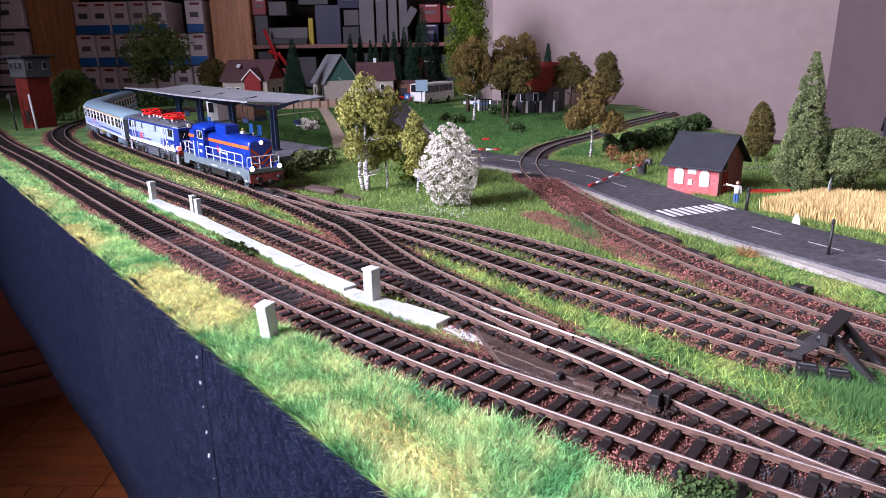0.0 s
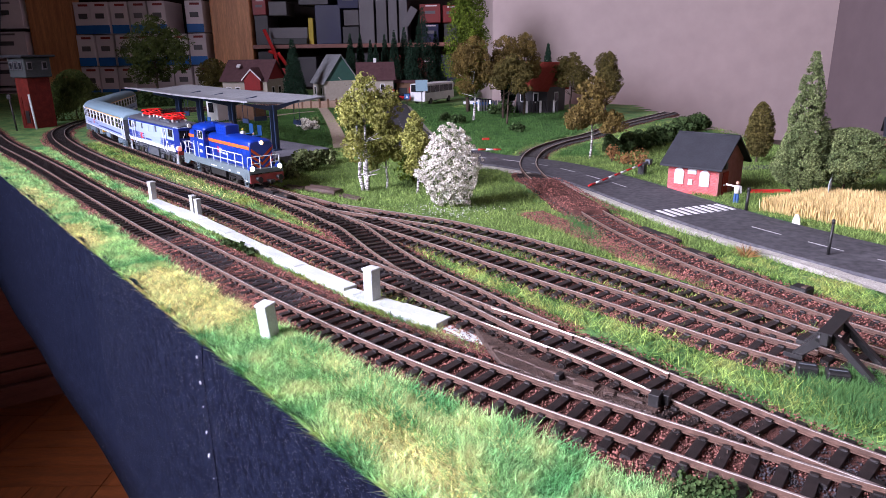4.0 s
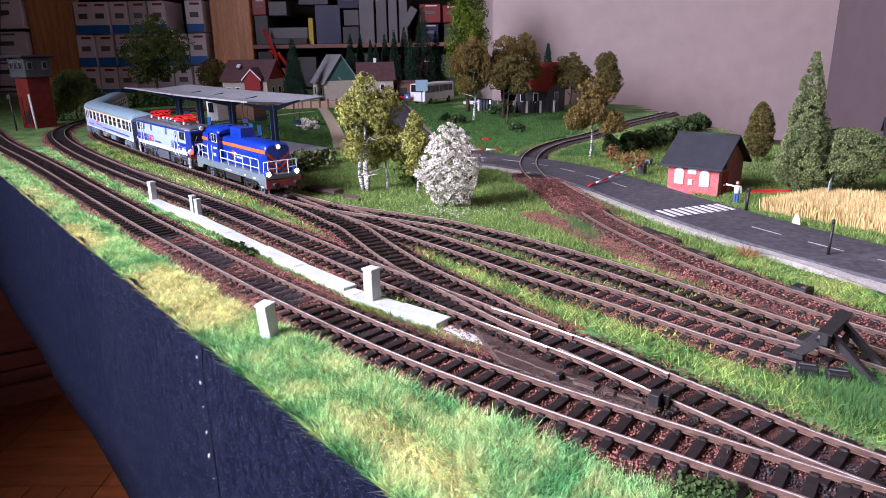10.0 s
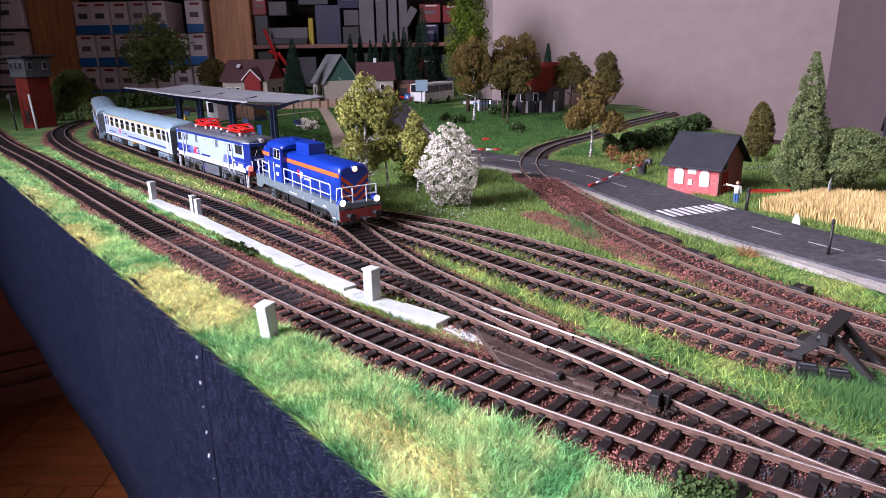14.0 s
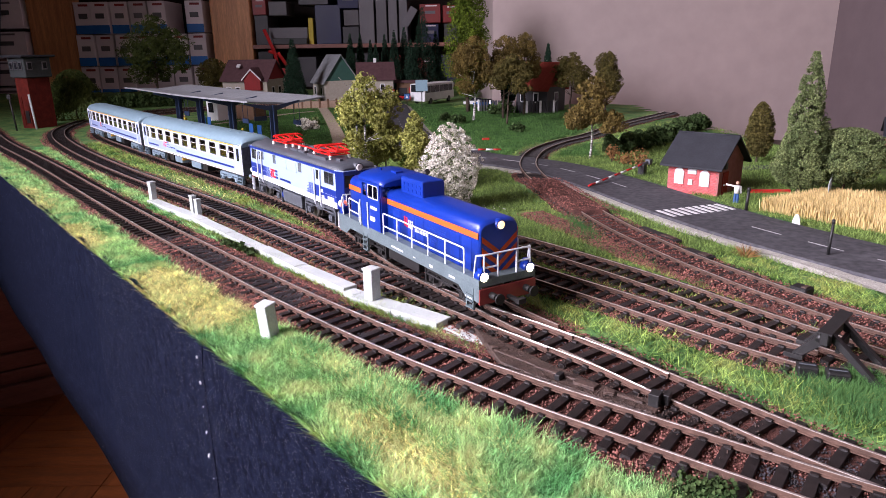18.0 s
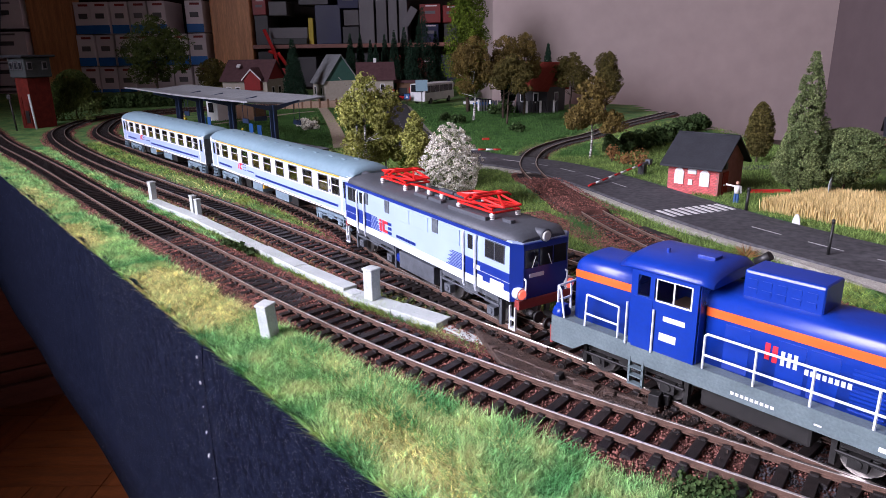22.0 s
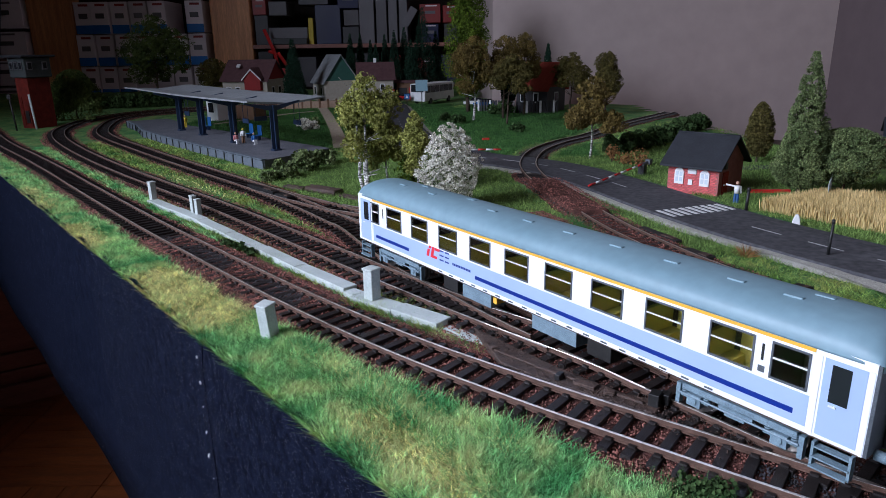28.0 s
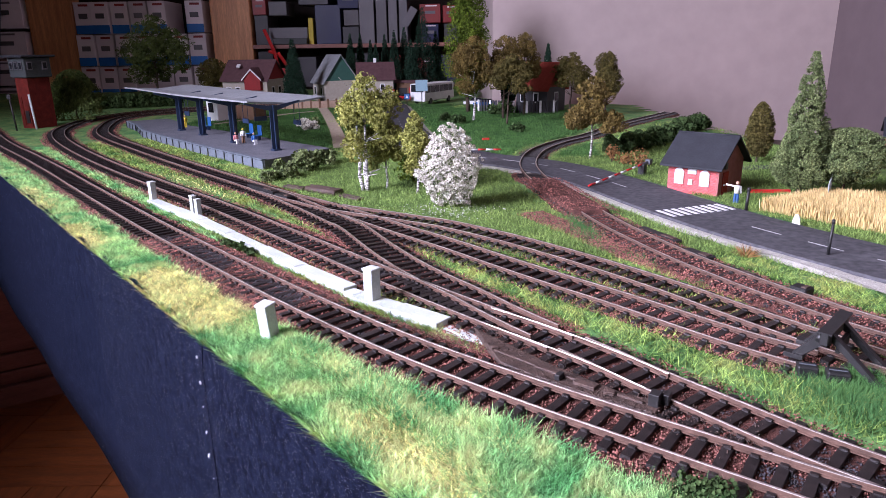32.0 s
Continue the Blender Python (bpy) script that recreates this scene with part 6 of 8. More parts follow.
def barrier(x, y, tip, label):
    """A level crossing barrier: drive with counterweight, and a striped arm."""
    t = thing("crossing_barrier", label, "barrier", group="crossing barriers")
    bm = bmesh.new()
    box(bm, x, y, 0.001, 0.007, 0.007, 0.012, -40)
    bevel(bm, 0.0006, 1)
    part("drive", bm, BLACK, t)
    a, b = Vector((x, y, 0.0065)), Vector(tip)
    bm = bmesh.new()
    rod(bm, a, a + (a - b).normalized() * 0.012, 0.0012, n=6)
    box(bm, *(a + (a - b).normalized() * 0.013), 0.005, 0.006, 0.005, -40)
    part("counterweight", bm, BOGIE_GREY, t)
    n = 9
    for k in range(n):
        bm = bmesh.new()
        rod(bm, a + (b - a) * k / n, a + (b - a) * (k + 1) / n, 0.0011, 0.0010, n=8)
        part("arm_section", bm, RED if k % 2 == 0 else WHITE, t)


barrier(0.2045, 0.678, (0.1345, 0.606, -0.0005), "lowered red and white striped barrier of the level crossing")
barrier(-0.012, 0.800, (0.072, 0.812, 0.004), "red and white striped barrier beside the blossoming tree")

for x, y, h, r in ((0.2346, 0.390, 0.023, 0.0010), (0.240, 0.516, 0.017, 0.0014)):
    p_ = thing("road_post", "slim black roadside post", "post", pose(x, y, GROUND), group="road posts")
    bm = bmesh.new()
    rod(bm, (0, 0, 0), (0.0006, 0, h), r, r * 0.8, n=8)
    part("shaft", bm, BLACK, p_)
    bm = bmesh.new()
    rod(bm, (0.0006, 0, h), (0.0006, 0, h + 0.0025), r * 1.2, r * 0.9, n=8)
    part("head", bm, BLACK, p_)
bm = bmesh.new()
prism(bm, [(-0.0042, 0), (0.0042, 0), (0.0034, 0.008), (0.0015, 0.0125), (-0.0010, 0.0122), (-0.0030, 0.007)], -0.002, 0.002, "y")
bmesh.ops.recalc_face_normals(bm, faces=bm.faces)
bevel(bm, 0.0006, 1)
tagged(part("mile_stone", bm, WHITE, m=pose(0.256, 0.470, GROUND, 0, 0, -25) @ Matrix.Scale(0.72, 4)), "small white milestone at the roadside", "milestone")
bm = bmesh.new()
box(bm, 0, 0, 0.0015, 0.036, 0.004, 0.004)
bevel(bm, 0.0008, 1)
tagged(part("red_trough", bm, RED, m=pose(0.290, 0.583, GROUND, 0, 0, -5)), "low bright red trough in the garden", "trough")
bm = bmesh.new()
box(bm, 0, 0, 0.002, 0.010, 0.006, 0.005)
bevel(bm, 0.0008, 1)
tagged(part("red_sandpit", bm, RED, m=pose(0.063, 0.957, GROUND, 0, 0, 10)), "small flat red object lying in the grass", "box")
fence = thing("garden_gate", "pale grey garden gate leaf standing beside the wheat", "gate", pose(0.323, 0.548, GROUND, 0, -16, 55))
bm = bmesh.new()
for z in (0.002, 0.018):
    rod(bm, (-0.010, 0, z), (0.010, 0, z), 0.0006)
part("rail", bm, CONCRETE, fence)
for k in range(9):
    bm = bmesh.new()
    box(bm, -0.010 + k * 0.0025, 0, 0.011, 0.0016, 0.0006, 0.021)
    part("slat", bm, CONCRETE, fence)


# ---- trees and bushes ----
def leaf_cloud(centres, radii, count, size, seed, squash=1.0, droop=0.0):
    """Many small leaf tufts on the skins of clumps: corners and triangles."""
    rng = np.random.default_rng(seed)
    centres, radii = np.asarray(centres), np.asarray(radii)
    w_ = radii ** 2
    k = rng.choice(len(centres), count, p=w_ / w_.sum())
    d = rng.normal(size=(count, 3))
    d /= np.linalg.norm(d, axis=1)[:, None]
    r = radii[k] * rng.uniform(0.55, 1.08, count) ** 0.6
    c = centres[k] + d * r[:, None] * np.array((1, 1, squash))
    c[:, 2] -= droop * rng.uniform(0, 1, count) ** 2
    a = rng.normal(size=(count, 3))
    a /= np.linalg.norm(a, axis=1)[:, None]
    b = np.cross(a, d + 0.4 * rng.normal(size=(count, 3)))
    b /= np.linalg.norm(b, axis=1)[:, None] + 1e-9
    s = size * rng.uniform(0.6, 1.3, count)[:, None]
    if droop:
        a = a * 0.5 + np.array((0, 0, -0.8))
    v = np.stack([c - a * s, c + b * s * 0.8, c + a * s, c - b * s * 0.8 + d * s * 0.5], 1).reshape(-1, 3)
    i = np.arange(count)[:, None] * 4
    f = np.concatenate([i + np.array([[0, 1, 2]]), i + np.array([[0, 2, 3]])])
    return v, f


DENSE = {"ball": -0.06, "cone": -0.14, "column": -0.06, "egg": -0.10, "loose": 0.02, "spray": 0.03, "weep": -0.05}


def crown_leaves(t0, height, radius, shape, count, size, seed, lean, gaps=None):
    """Small leaf tufts gathered in uneven sprays inside a crown's outline, with gaps between them."""
    rng = np.random.default_rng(seed)
    n = count * 4
    f = rng.uniform(0, 1, n)
    a = rng.uniform(0, 2 * math.pi, n)
    e = rng.uniform(0.0, 1, n) ** 0.42
    if shape in ("ball", "weep"):
        prof = np.sqrt(np.maximum(0.02, 1 - (2 * f - 1) ** 2))
    elif shape == "cone":
        prof = (1 - 0.95 * f) ** 0.85 * np.minimum(1, f * 9 + 0.35)
    elif shape == "column":
        prof = np.sqrt(np.maximum(0.02, 1 - (2 * f - 1) ** 4)) * (1 - 0.35 * f)
    else:
        prof = np.sin(np.pi * np.minimum(1, f * 0.9 + 0.12)) ** 0.6
    keep = rng.uniform(0, 1, n) < prof ** 1.3
    f, a, e, prof = f[keep], a[keep], e[keep], prof[keep]
    z = t0 + (height - t0) * f
    wild = 0.45 if shape in ("spray", "weep") else (0.18 if shape in ("egg", "cone") else 0.34)
    ux, uy = np.cos(a), np.sin(a)
    k0, k1 = 1.5, (2.6 if shape == "spray" else 3.4 if shape == "weep" else 5.4) / radius
    off = seed * 1.37
    bulge = np.array([noise.noise((x * k0, y * k0, h * 1.7 / radius + off)) for x, y, h in zip(ux, uy, z)])
    r = radius * prof * e * (1 + wild * 1.7 * bulge)
    c = np.column_stack([ux * r + lean * z, uy * r, z])
    if shape == "weep":
        c[:, 2] -= 0.5 * height * (r / radius) ** 2 * rng.uniform(0.3, 1, len(c))
        c[:, 2] = np.maximum(c[:, 2], 0.08 * height)
    spray = np.array([noise.noise((p[0] * k1 + off, p[1] * k1, p[2] * k1 * 1.25)) for p in c])
    c = c[spray + rng.normal(0, 0.07, len(c)) > (DENSE[shape] if gaps is None else gaps)][:count]
    m = len(c)
    d = c - np.array((0, 0, (t0 + height) / 2))
    d /= np.linalg.norm(d, axis=1)[:, None] + 1e-9
    g = rng.normal(size=(m, 3))
    g /= np.linalg.norm(g, axis=1)[:, None]
    if shape == "weep":
        g = g * 0.5 + np.array((0, 0, -0.9))
    b = np.cross(g, d + 0.7 * rng.normal(size=(m, 3)))
    b /= np.linalg.norm(b, axis=1)[:, None] + 1e-9
    s = size * rng.uniform(0.5, 1.4, m)[:, None]
    v = np.stack([c - g * s, c + b * s * 0.8, c + g * s, c - b * s * 0.8 + d * s * 0.5], 1).reshape(-1, 3)
    i = np.arange(m)[:, None] * 4
    return v, np.concatenate([i + np.array([[0, 1, 2]]), i + np.array([[0, 2, 3]])])


def tree(x, y, height, radius, leaf, shape, seed, label, trunk=0.18, bark=None, leaves=5200, size=0.0021, stems=1, base_z=GROUND, category="tree", lean=0.0, gaps=None):
    """A model tree: tapered trunk, limbs and a crown of many small tufts in clumps."""
    rng = random.Random(seed)
    t = thing("tree" if category == "tree" else category.replace(" ", "_"), label, category, pose(x, y, base_z, 0, 0, seed * 37 % 360))
    t0 = trunk * height
    bm = bmesh.new()
    tips = []
    r0 = max(0.0011, height * 0.017)
    for k in range(stems):
        off = Vector((rng.uniform(-1, 1), rng.uniform(-1, 1), 0)) * (r0 * 2.2 if stems > 1 else 0)
        p0, top_ = off, Vector((off.x * 3 + lean * height, off.y * 3, height * 0.86))
        last = p0
        for j in range(1, 7):
            f = j / 6
            p = p0.lerp(top_, f) + Vector((rng.uniform(-1, 1), rng.uniform(-1, 1), 0)) * radius * 0.06
            rod(bm, last, p, r0 * (1 - 0.85 * (f - 1 / 6)), r0 * (1 - 0.85 * f), n=7)
            last = p
            if f * height > t0 * 0.7:
                for b_ in range(2):
                    a = rng.uniform(0, 6.28)
                    e = p + Vector((math.cos(a), math.sin(a), rng.uniform(0.2, 0.9))) * radius * rng.uniform(0.4, 0.75) * (1 - 0.92 * f if shape == "cone" else (1 - 0.5 * f))
                    rod(bm, p, e, r0 * 0.38 * (1.15 - f), r0 * 0.12, n=5)
                    tips.append(e)
    part("trunk", bm, bark or BARK, t)
    if shape == "loose":
        sprays = [(0.0, 0.0, 0.45, 1.0, 0.50)]
        for k in range(9):
            a, d = k * 2.4 + rng.uniform(-0.4, 0.4), rng.uniform(0.40, 0.68)
            lo = rng.uniform(0.0, 0.50)
            sprays.append((math.cos(a) * d, math.sin(a) * d, lo, min(0.96, lo + rng.uniform(0.28, 0.46)), rng.uniform(0.30, 0.44)))
        vs, fs, n = [], [], 0
        for k, (dx, dy, lo, hi, r_) in enumerate(sprays):
            v, f = crown_leaves(t0 + (height - t0) * lo, t0 + (height - t0) * hi, radius * r_, "spray", int(leaves * 3.6 * r_ * r_ * (hi - lo) / 0.75), size * 0.44, seed * 11 + k, 0.0)
            v = v + np.array((dx * radius + lean * height * 0.6, dy * radius, 0))
            vs.append(v)
            fs.append(f + n)
            n += len(v)
        v, f = np.concatenate(vs), np.concatenate(fs)
    else:
        v, f = crown_leaves(t0, height, radius, shape, int(leaves * 2.6), size * 0.48, seed, lean, gaps)
    raw_mesh("crown", v, f, LEAF[leaf], t)
    if leaf == "blossom":
        v, f = crown_leaves(t0, height * 0.93, radius * 0.86, shape, 5000, size * 0.5, seed + 1, lean)
        raw_mesh("inner_leaves", v, f, LEAF["grey"], t)
    return t


def bush(x, y, w_, h, leaf, seed, label, leaves=1600, size=0.0016, base_z=GROUND, name="bush"):
    rng = np.random.default_rng(seed)
    t = thing(name, label, name.replace("_", " "), pose(x, y, base_z))
    cs = np.column_stack([rng.uniform(-1, 1, 14) * w_ * 0.6, rng.uniform(-1, 1, 14) * w_ * 0.6, rng.uniform(0.2, 0.75, 14) * h])
    v, f = leaf_cloud(cs, np.full(14, max(h * 0.3, w_ * 0.25)), leaves, size, seed)
    v[:, 2] = np.maximum(v[:, 2], 0)
    raw_mesh("foliage", v, f, LEAF[leaf], t)
    bm = bmesh.new()
    for k in range(5):
        c = cs[k]
        rod(bm, (0, 0, 0), tuple(c), 0.0007, 0.0003, n=5)
    part("stem", bm, BARK, t)
    return t


tree(-0.069, 0.614, 0.110, 0.031, "birch", "loose", 3, "yellow-green birch with several white stems", 0.22, BIRCH, 9000, 0.0019, 3)
tree(-0.052, 0.622, 0.072, 0.020, "birch", "loose", 12, "smaller yellow-green birch beside the taller one", 0.25, BIRCH, 4500, 0.0019)
tree(-0.024, 0.599, 0.076, 0.0165, "birch", "loose", 8, "slender yellow-green birch with a white stem", 0.25, BIRCH, 5200, 0.0018, 2)
tree(0.007, 0.545, 0.072, 0.0255, "blossom", "egg", 5, "round white blossoming tree near the tracks", 0.05, BARK, 11000, 0.00125, gaps=0.19)
tree(0.304, 0.562, 0.121, 0.0265, "grey", "cone", 21, "tall grey-green conical tree beside the hut", 0.08, BARK, 20000, 0.00125, gaps=-0.06)
tree(0.340, 0.557, 0.060, 0.031, "grey", "ball", 22, "round grey-green tree at the wheat field", 0.22, BARK, 13000, 0.0013)
tree(0.348, 0.737, 0.069, 0.0150, "olive", "egg", 23, "slim brown-green cypress behind the road", 0.12, BARK, 6000, 0.0016)
tree(0.174, 0.785, 0.095, 0.037, "autumn", "loose", 24, "tan autumn birch with a white stem", 0.3, BIRCH, 8500, 0.0021)
tree(0.056, 1.40, 0.265, 0.048, "fresh", "column", 25, "tall fresh green poplar at the back", 0.12, BARK, 9500, 0.0032)
tree(0.059, 1.227, 0.150, 0.050, "autumn", "loose", 26, "olive-brown autumn tree on the bank", 0.32, BIRCH, 8500, 0.0026)
tree(0.115, 1.260, 0.150, 0.040, "autumn", "loose", 27, "tan autumn tree with an open crown", 0.35, BARK, 6500, 0.0026)
tree(0.112, 1.155, 0.118, 0.040, "olive", "loose", 28, "olive-green round tree with a leaning trunk", 0.42, BARK, 6800, 0.0025, lean=0.10)
tree(0.160, 1.32, 0.155, 0.036, "autumn", "loose", 29, "tan autumn tree before the red-roofed house", 0.45, BARK, 5000, 0.0026)
tree(0.259, 1.361, 0.118, 0.042, "olive", "loose", 30, "dark olive round tree at the back edge", 0.3, BARK, 6200, 0.0026)
tree(0.312, 1.295, 0.118, 0.030, "olive", "column", 31, "olive columnar tree at the back edge", 0.3, BARK, 5200, 0.0026)
tree(-0.75, 1.84, 0.225, 0.088, "green", "loose", 32, "broad green tree behind the platform end", 0.2, BARK, 10500, 0.0038)
tree(-0.62, 1.90, 0.110, 0.045, "olive", "ball", 33, "small olive tree behind the station", 0.1, BARK, 4200, 0.0035)
tree(-0.712, 1.340, 0.098, 0.052, "green", "weep", 34, "weeping willow beside the signal tower", 0.3, BARK, 9000, 0.0030)
for i, (x, y, h, r) in enumerate([(-0.355, 1.68, 0.155, 0.034), (-0.250, 1.95, 0.170, 0.026), (-0.228, 2.00, 0.170, 0.024), (-0.194, 1.95, 0.152, 0.022), (-0.154, 1.95, 0.166, 0.024), (-0.126, 1.92, 0.176, 0.026), (-0.100, 1.96, 0.186, 0.028), (-0.046, 1.85, 0.232, 0.046), (-0.012, 1.90, 0.170, 0.034), (-0.075, 1.80, 0.150, 0.034), (0.150, 1.52, 0.150, 0.018), (0.232, 1.50, 0.135, 0.020), (-0.175, 1.90, 0.140, 0.022)]):
    tree(x, y, h, r, "pine", "cone", 50 + i, "dark green model spruce", 0.06, BARK, 4200, 0.0030)
bush(-0.028, 0.66, 0.014, 0.052, "fresh", 61, "bright green shrub behind the birches", 1400, 0.0018)
for i, (x, y, w_, h) in enumerate([(-0.160, 0.690, 0.014, 0.020), (-0.145, 0.725, 0.016, 0.024), (-0.135, 0.775, 0.014, 0.018), (-0.175, 0.672, 0.008, 0.011)]):
    bush(x, y, w_, h, "grey", 70 + i, "low grey-green bush at the platform end", 1900, 0.0017)
for i, (x, y) in enumerate([(-0.146, 0.437), (-0.136, 0.428), (-0.126, 0.417)]):
    bush(x, y, 0.0045, 0.0062, "hedge", 80 + i, "small dark green tuft beside the cable trough", 500, 0.0009)
for i, (x, y, h) in enumerate([(0.193, 0.757, 0.020), (0.205, 0.735, 0.017), (0.218, 0.722, 0.022)]):
    bush(x, y, 0.008, h, "tan", 84 + i, "dry tan bush by the road", 320, 0.0011)
HEDGE = [(0.425, 1.10), (0.37, 1.02), (0.31, 0.93), (0.25, 0.86), (0.205, 0.81)]
for i in range(9):
    x, y, a = along(HEDGE, (i + 0.5) / 9)
    bush(x, y, 0.024, 0.022, "hedge", 90 + i, "dark green hedge along the branch track", 1500, 0.0022, name="hedge")
for i, (x, y, c) in enumerate([(-0.235, 1.16, "blossom"), (-0.215, 1.12, "blossom"), (-0.225, 1.19, "grey"), (0.03, 1.18, "hedge"), (0.01, 1.22, "hedge"), (0.12, 1.05, "hedge")]):
    bush(x, y, 0.016, 0.016, c, 110 + i, "low flowering shrub in the station garden" if c == "blossom" else "low dark shrub on the lawn", 420, 0.0022)
# leafy row added in place of the dark green edge board
for i in range(7):
    x, y, a = along([(-0.86, 1.62), (-0.74, 1.66), (-0.64, 1.69)], (i + 0.5) / 7)
    bush(x, y, 0.026, 0.034, "hedge", 130 + i, "dark green hedge standing in for the edge board behind the curve", 900, 0.003, name="hedge")
bush(0.117, 1.34, 0.03, 0.03, "hedge", 120, "dark shrub before the garden fence", 700, 0.003)
bush(0.0745, 0.1635, 0.012, 0.007, "hedge", 121, "dark green tuft at the front edge", 900, 0.0008)


# ---- houses at the back ----
def house(name, label, x, y, a, w_, d_, h, r, wall_m, roof_m, rows, gable_m=None, chimney=None, dormer=None, over=0.006):
    """A model house: walls with gables, two roof wings, windows with panes, a chimney."""
    t = thing(name, label, "house", pose(x, y, GROUND, 0, 0, a), group="model houses")
    bm = bmesh.new()
    box(bm, 0, 0, h / 2, w_, d_, h)
    part("wall", bm, wall_m, t)
    for s in (-1, 1):
        bm = bmesh.new()
        prism(bm, [(-d_ / 2, h), (d_ / 2, h), (0, h + r)], s * w_ / 2 - 0.001 * (s > 0), s * w_ / 2 + 0.001 * (s < 0), "x")
        bmesh.ops.recalc_face_normals(bm, faces=bm.faces)
        part("gable", bm, gable_m or wall_m, t)
        bm = bmesh.new()
        k = r / (d_ / 2)
        prism(bm, [(s * (d_ / 2 + over), h - over * k), (0, h + r), (0, h + r + 0.002), (s * (d_ / 2 + over), h - over * k + 0.002)], -w_ / 2 - over, w_ / 2 + over, "x")
        bmesh.ops.recalc_face_normals(bm, faces=bm.faces)
        part("roof", bm, roof_m, t)
    for side, u, z, ww, wh in rows:
        bm = bmesh.new()
        if side == "f":
            box(bm, u, -d_ / 2, z, ww, 0.0016, wh)
        elif side == "r":
            box(bm, w_ / 2, u, z, 0.0016, ww, wh)
        else:
            box(bm, -w_ / 2, u, z, 0.0016, ww, wh)
        f_ = part("window", bm, WHITE, t, "white window")
        bm = bmesh.new()
        if side == "f":
            box(bm, u, -d_ / 2 - 0.0007, z, ww * 0.72, 0.0008, wh * 0.78)
        else:
            sg = 1 if side == "r" else -1
            box(bm, sg * (w_ / 2 + 0.0007), u, z, 0.0008, ww * 0.72, wh * 0.78)
        part("pane", bm, GLASS_DARK, f_)
    if chimney:
        bm = bmesh.new()
        box(bm, chimney[0], chimney[1], h + r * 0.9 + 0.004, 0.007, 0.007, 0.022)
        part("chimney", bm, WHITE if chimney[2] else BRICK_DARK, t)
    if dormer:
        u, dw, dh, dm = dormer
        bm = bmesh.new()
        prism(bm, [(u - dw / 2, h * 0.55), (u + dw / 2, h * 0.55), (u + dw / 2, h + dh * 0.2), (u, h + dh), (u - dw / 2, h + dh * 0.2)], -d_ / 2 - 0.012, -d_ / 2 + 0.02, "y")
        bmesh.ops.recalc_face_normals(bm, faces=bm.faces)
        dn = part("dormer", bm, dm, t, "red gabled dormer")
        for s in (-1, 1):
            bm = bmesh.new()
            prism(bm, [(u, h + dh + 0.001), (u + s * (dw / 2 + 0.006), h + dh * 0.2 - 0.005), (u + s * (dw / 2 + 0.006), h + dh * 0.2 - 0.0025), (u, h + dh + 0.0035)], -d_ / 2 - 0.016, -d_ / 2 + 0.03, "y")
            bmesh.ops.recalc_face_normals(bm, faces=bm.faces)
            part("dormer_roof", bm, roof_m, dn)
            bm = bmesh.new()
            prism(bm, [(u, h + dh + 0.0002), (u + s * (dw / 2 + 0.005), h + dh * 0.2 - 0.0045), (u + s * (dw / 2 + 0.005), h + dh * 0.2 - 0.0075), (u, h + dh - 0.003)], -d_ / 2 - 0.017, -d_ / 2 - 0.0155, "y")
            bmesh.ops.recalc_face_normals(bm, faces=bm.faces)
            part("barge_board", bm, WHITE, dn)
    return t


house("dwelling_house", "house with brown tiled roof, red gable and skylights", -0.485, 1.80, -14, 0.125, 0.10, 0.058, 0.046, STUCCO, TILE_BROWN, [("f", -0.045, 0.03, 0.014, 0.02), ("f", -0.02, 0.03, 0.014, 0.02), ("r", -0.02, 0.03, 0.014, 0.02), ("r", 0.015, 0.03, 0.014, 0.02)], CLAD_RED, None, (0.028, 0.044, 0.026, CLAD_RED))
for u, z in ((-0.515, 0.086), (-0.498, 0.071)):
    bm = bmesh.new()
    box(bm, 0, 0, 0, 0.009, 0.010, 0.003)
    tagged(part("skylight", bm, WHITE, m=pose(u, 1.775, z, 42, 0, -14)), "small white skylight on the brown roof", "skylight")
house("dwelling_house", "green clad house with cream ground floor and grey roof", -0.275, 1.80, -62, 0.10, 0.088, 0.052, 0.062, STUCCO, ROOF_GREY, [("l", -0.016, 0.072, 0.012, 0.020), ("l", 0.010, 0.072, 0.012, 0.020), ("l", -0.02, 0.026, 0.016, 0.022), ("f", -0.03, 0.026, 0.014, 0.024), ("f", 0.02, 0.026, 0.014, 0.022)], CLAD_GREEN)
house("dwelling_house", "cream house with brown roof and white chimneys", -0.166, 1.765, 8, 0.085, 0.075, 0.058, 0.036, STUCCO, TILE_BROWN, [("f", -0.025, 0.036, 0.012, 0.016), ("f", 0.015, 0.036, 0.012, 0.016), ("r", 0.0, 0.036, 0.016, 0.02)], BROWN_WALL, (0.0, 0.002, True))
house("dwelling_house", "blue-grey house with a red tiled hipped roof", 0.205, 1.405, -38, 0.070, 0.075, 0.050, 0.046, BOX_GREY, TILE_RED, [("f", -0.02, 0.03, 0.012, 0.02), ("f", 0.01, 0.03, 0.012, 0.02), ("r", 0.0, 0.03, 0.016, 0.02)], TILE_RED)
house("dwelling_house", "small house with red wall and dark roof", 0.585, 0.82, -30, 0.07, 0.06, 0.020, 0.016, CLAD_RED, SLATE, [("f", -0.02, 0.012, 0.01, 0.010), ("f", 0.01, 0.012, 0.01, 0.010)])

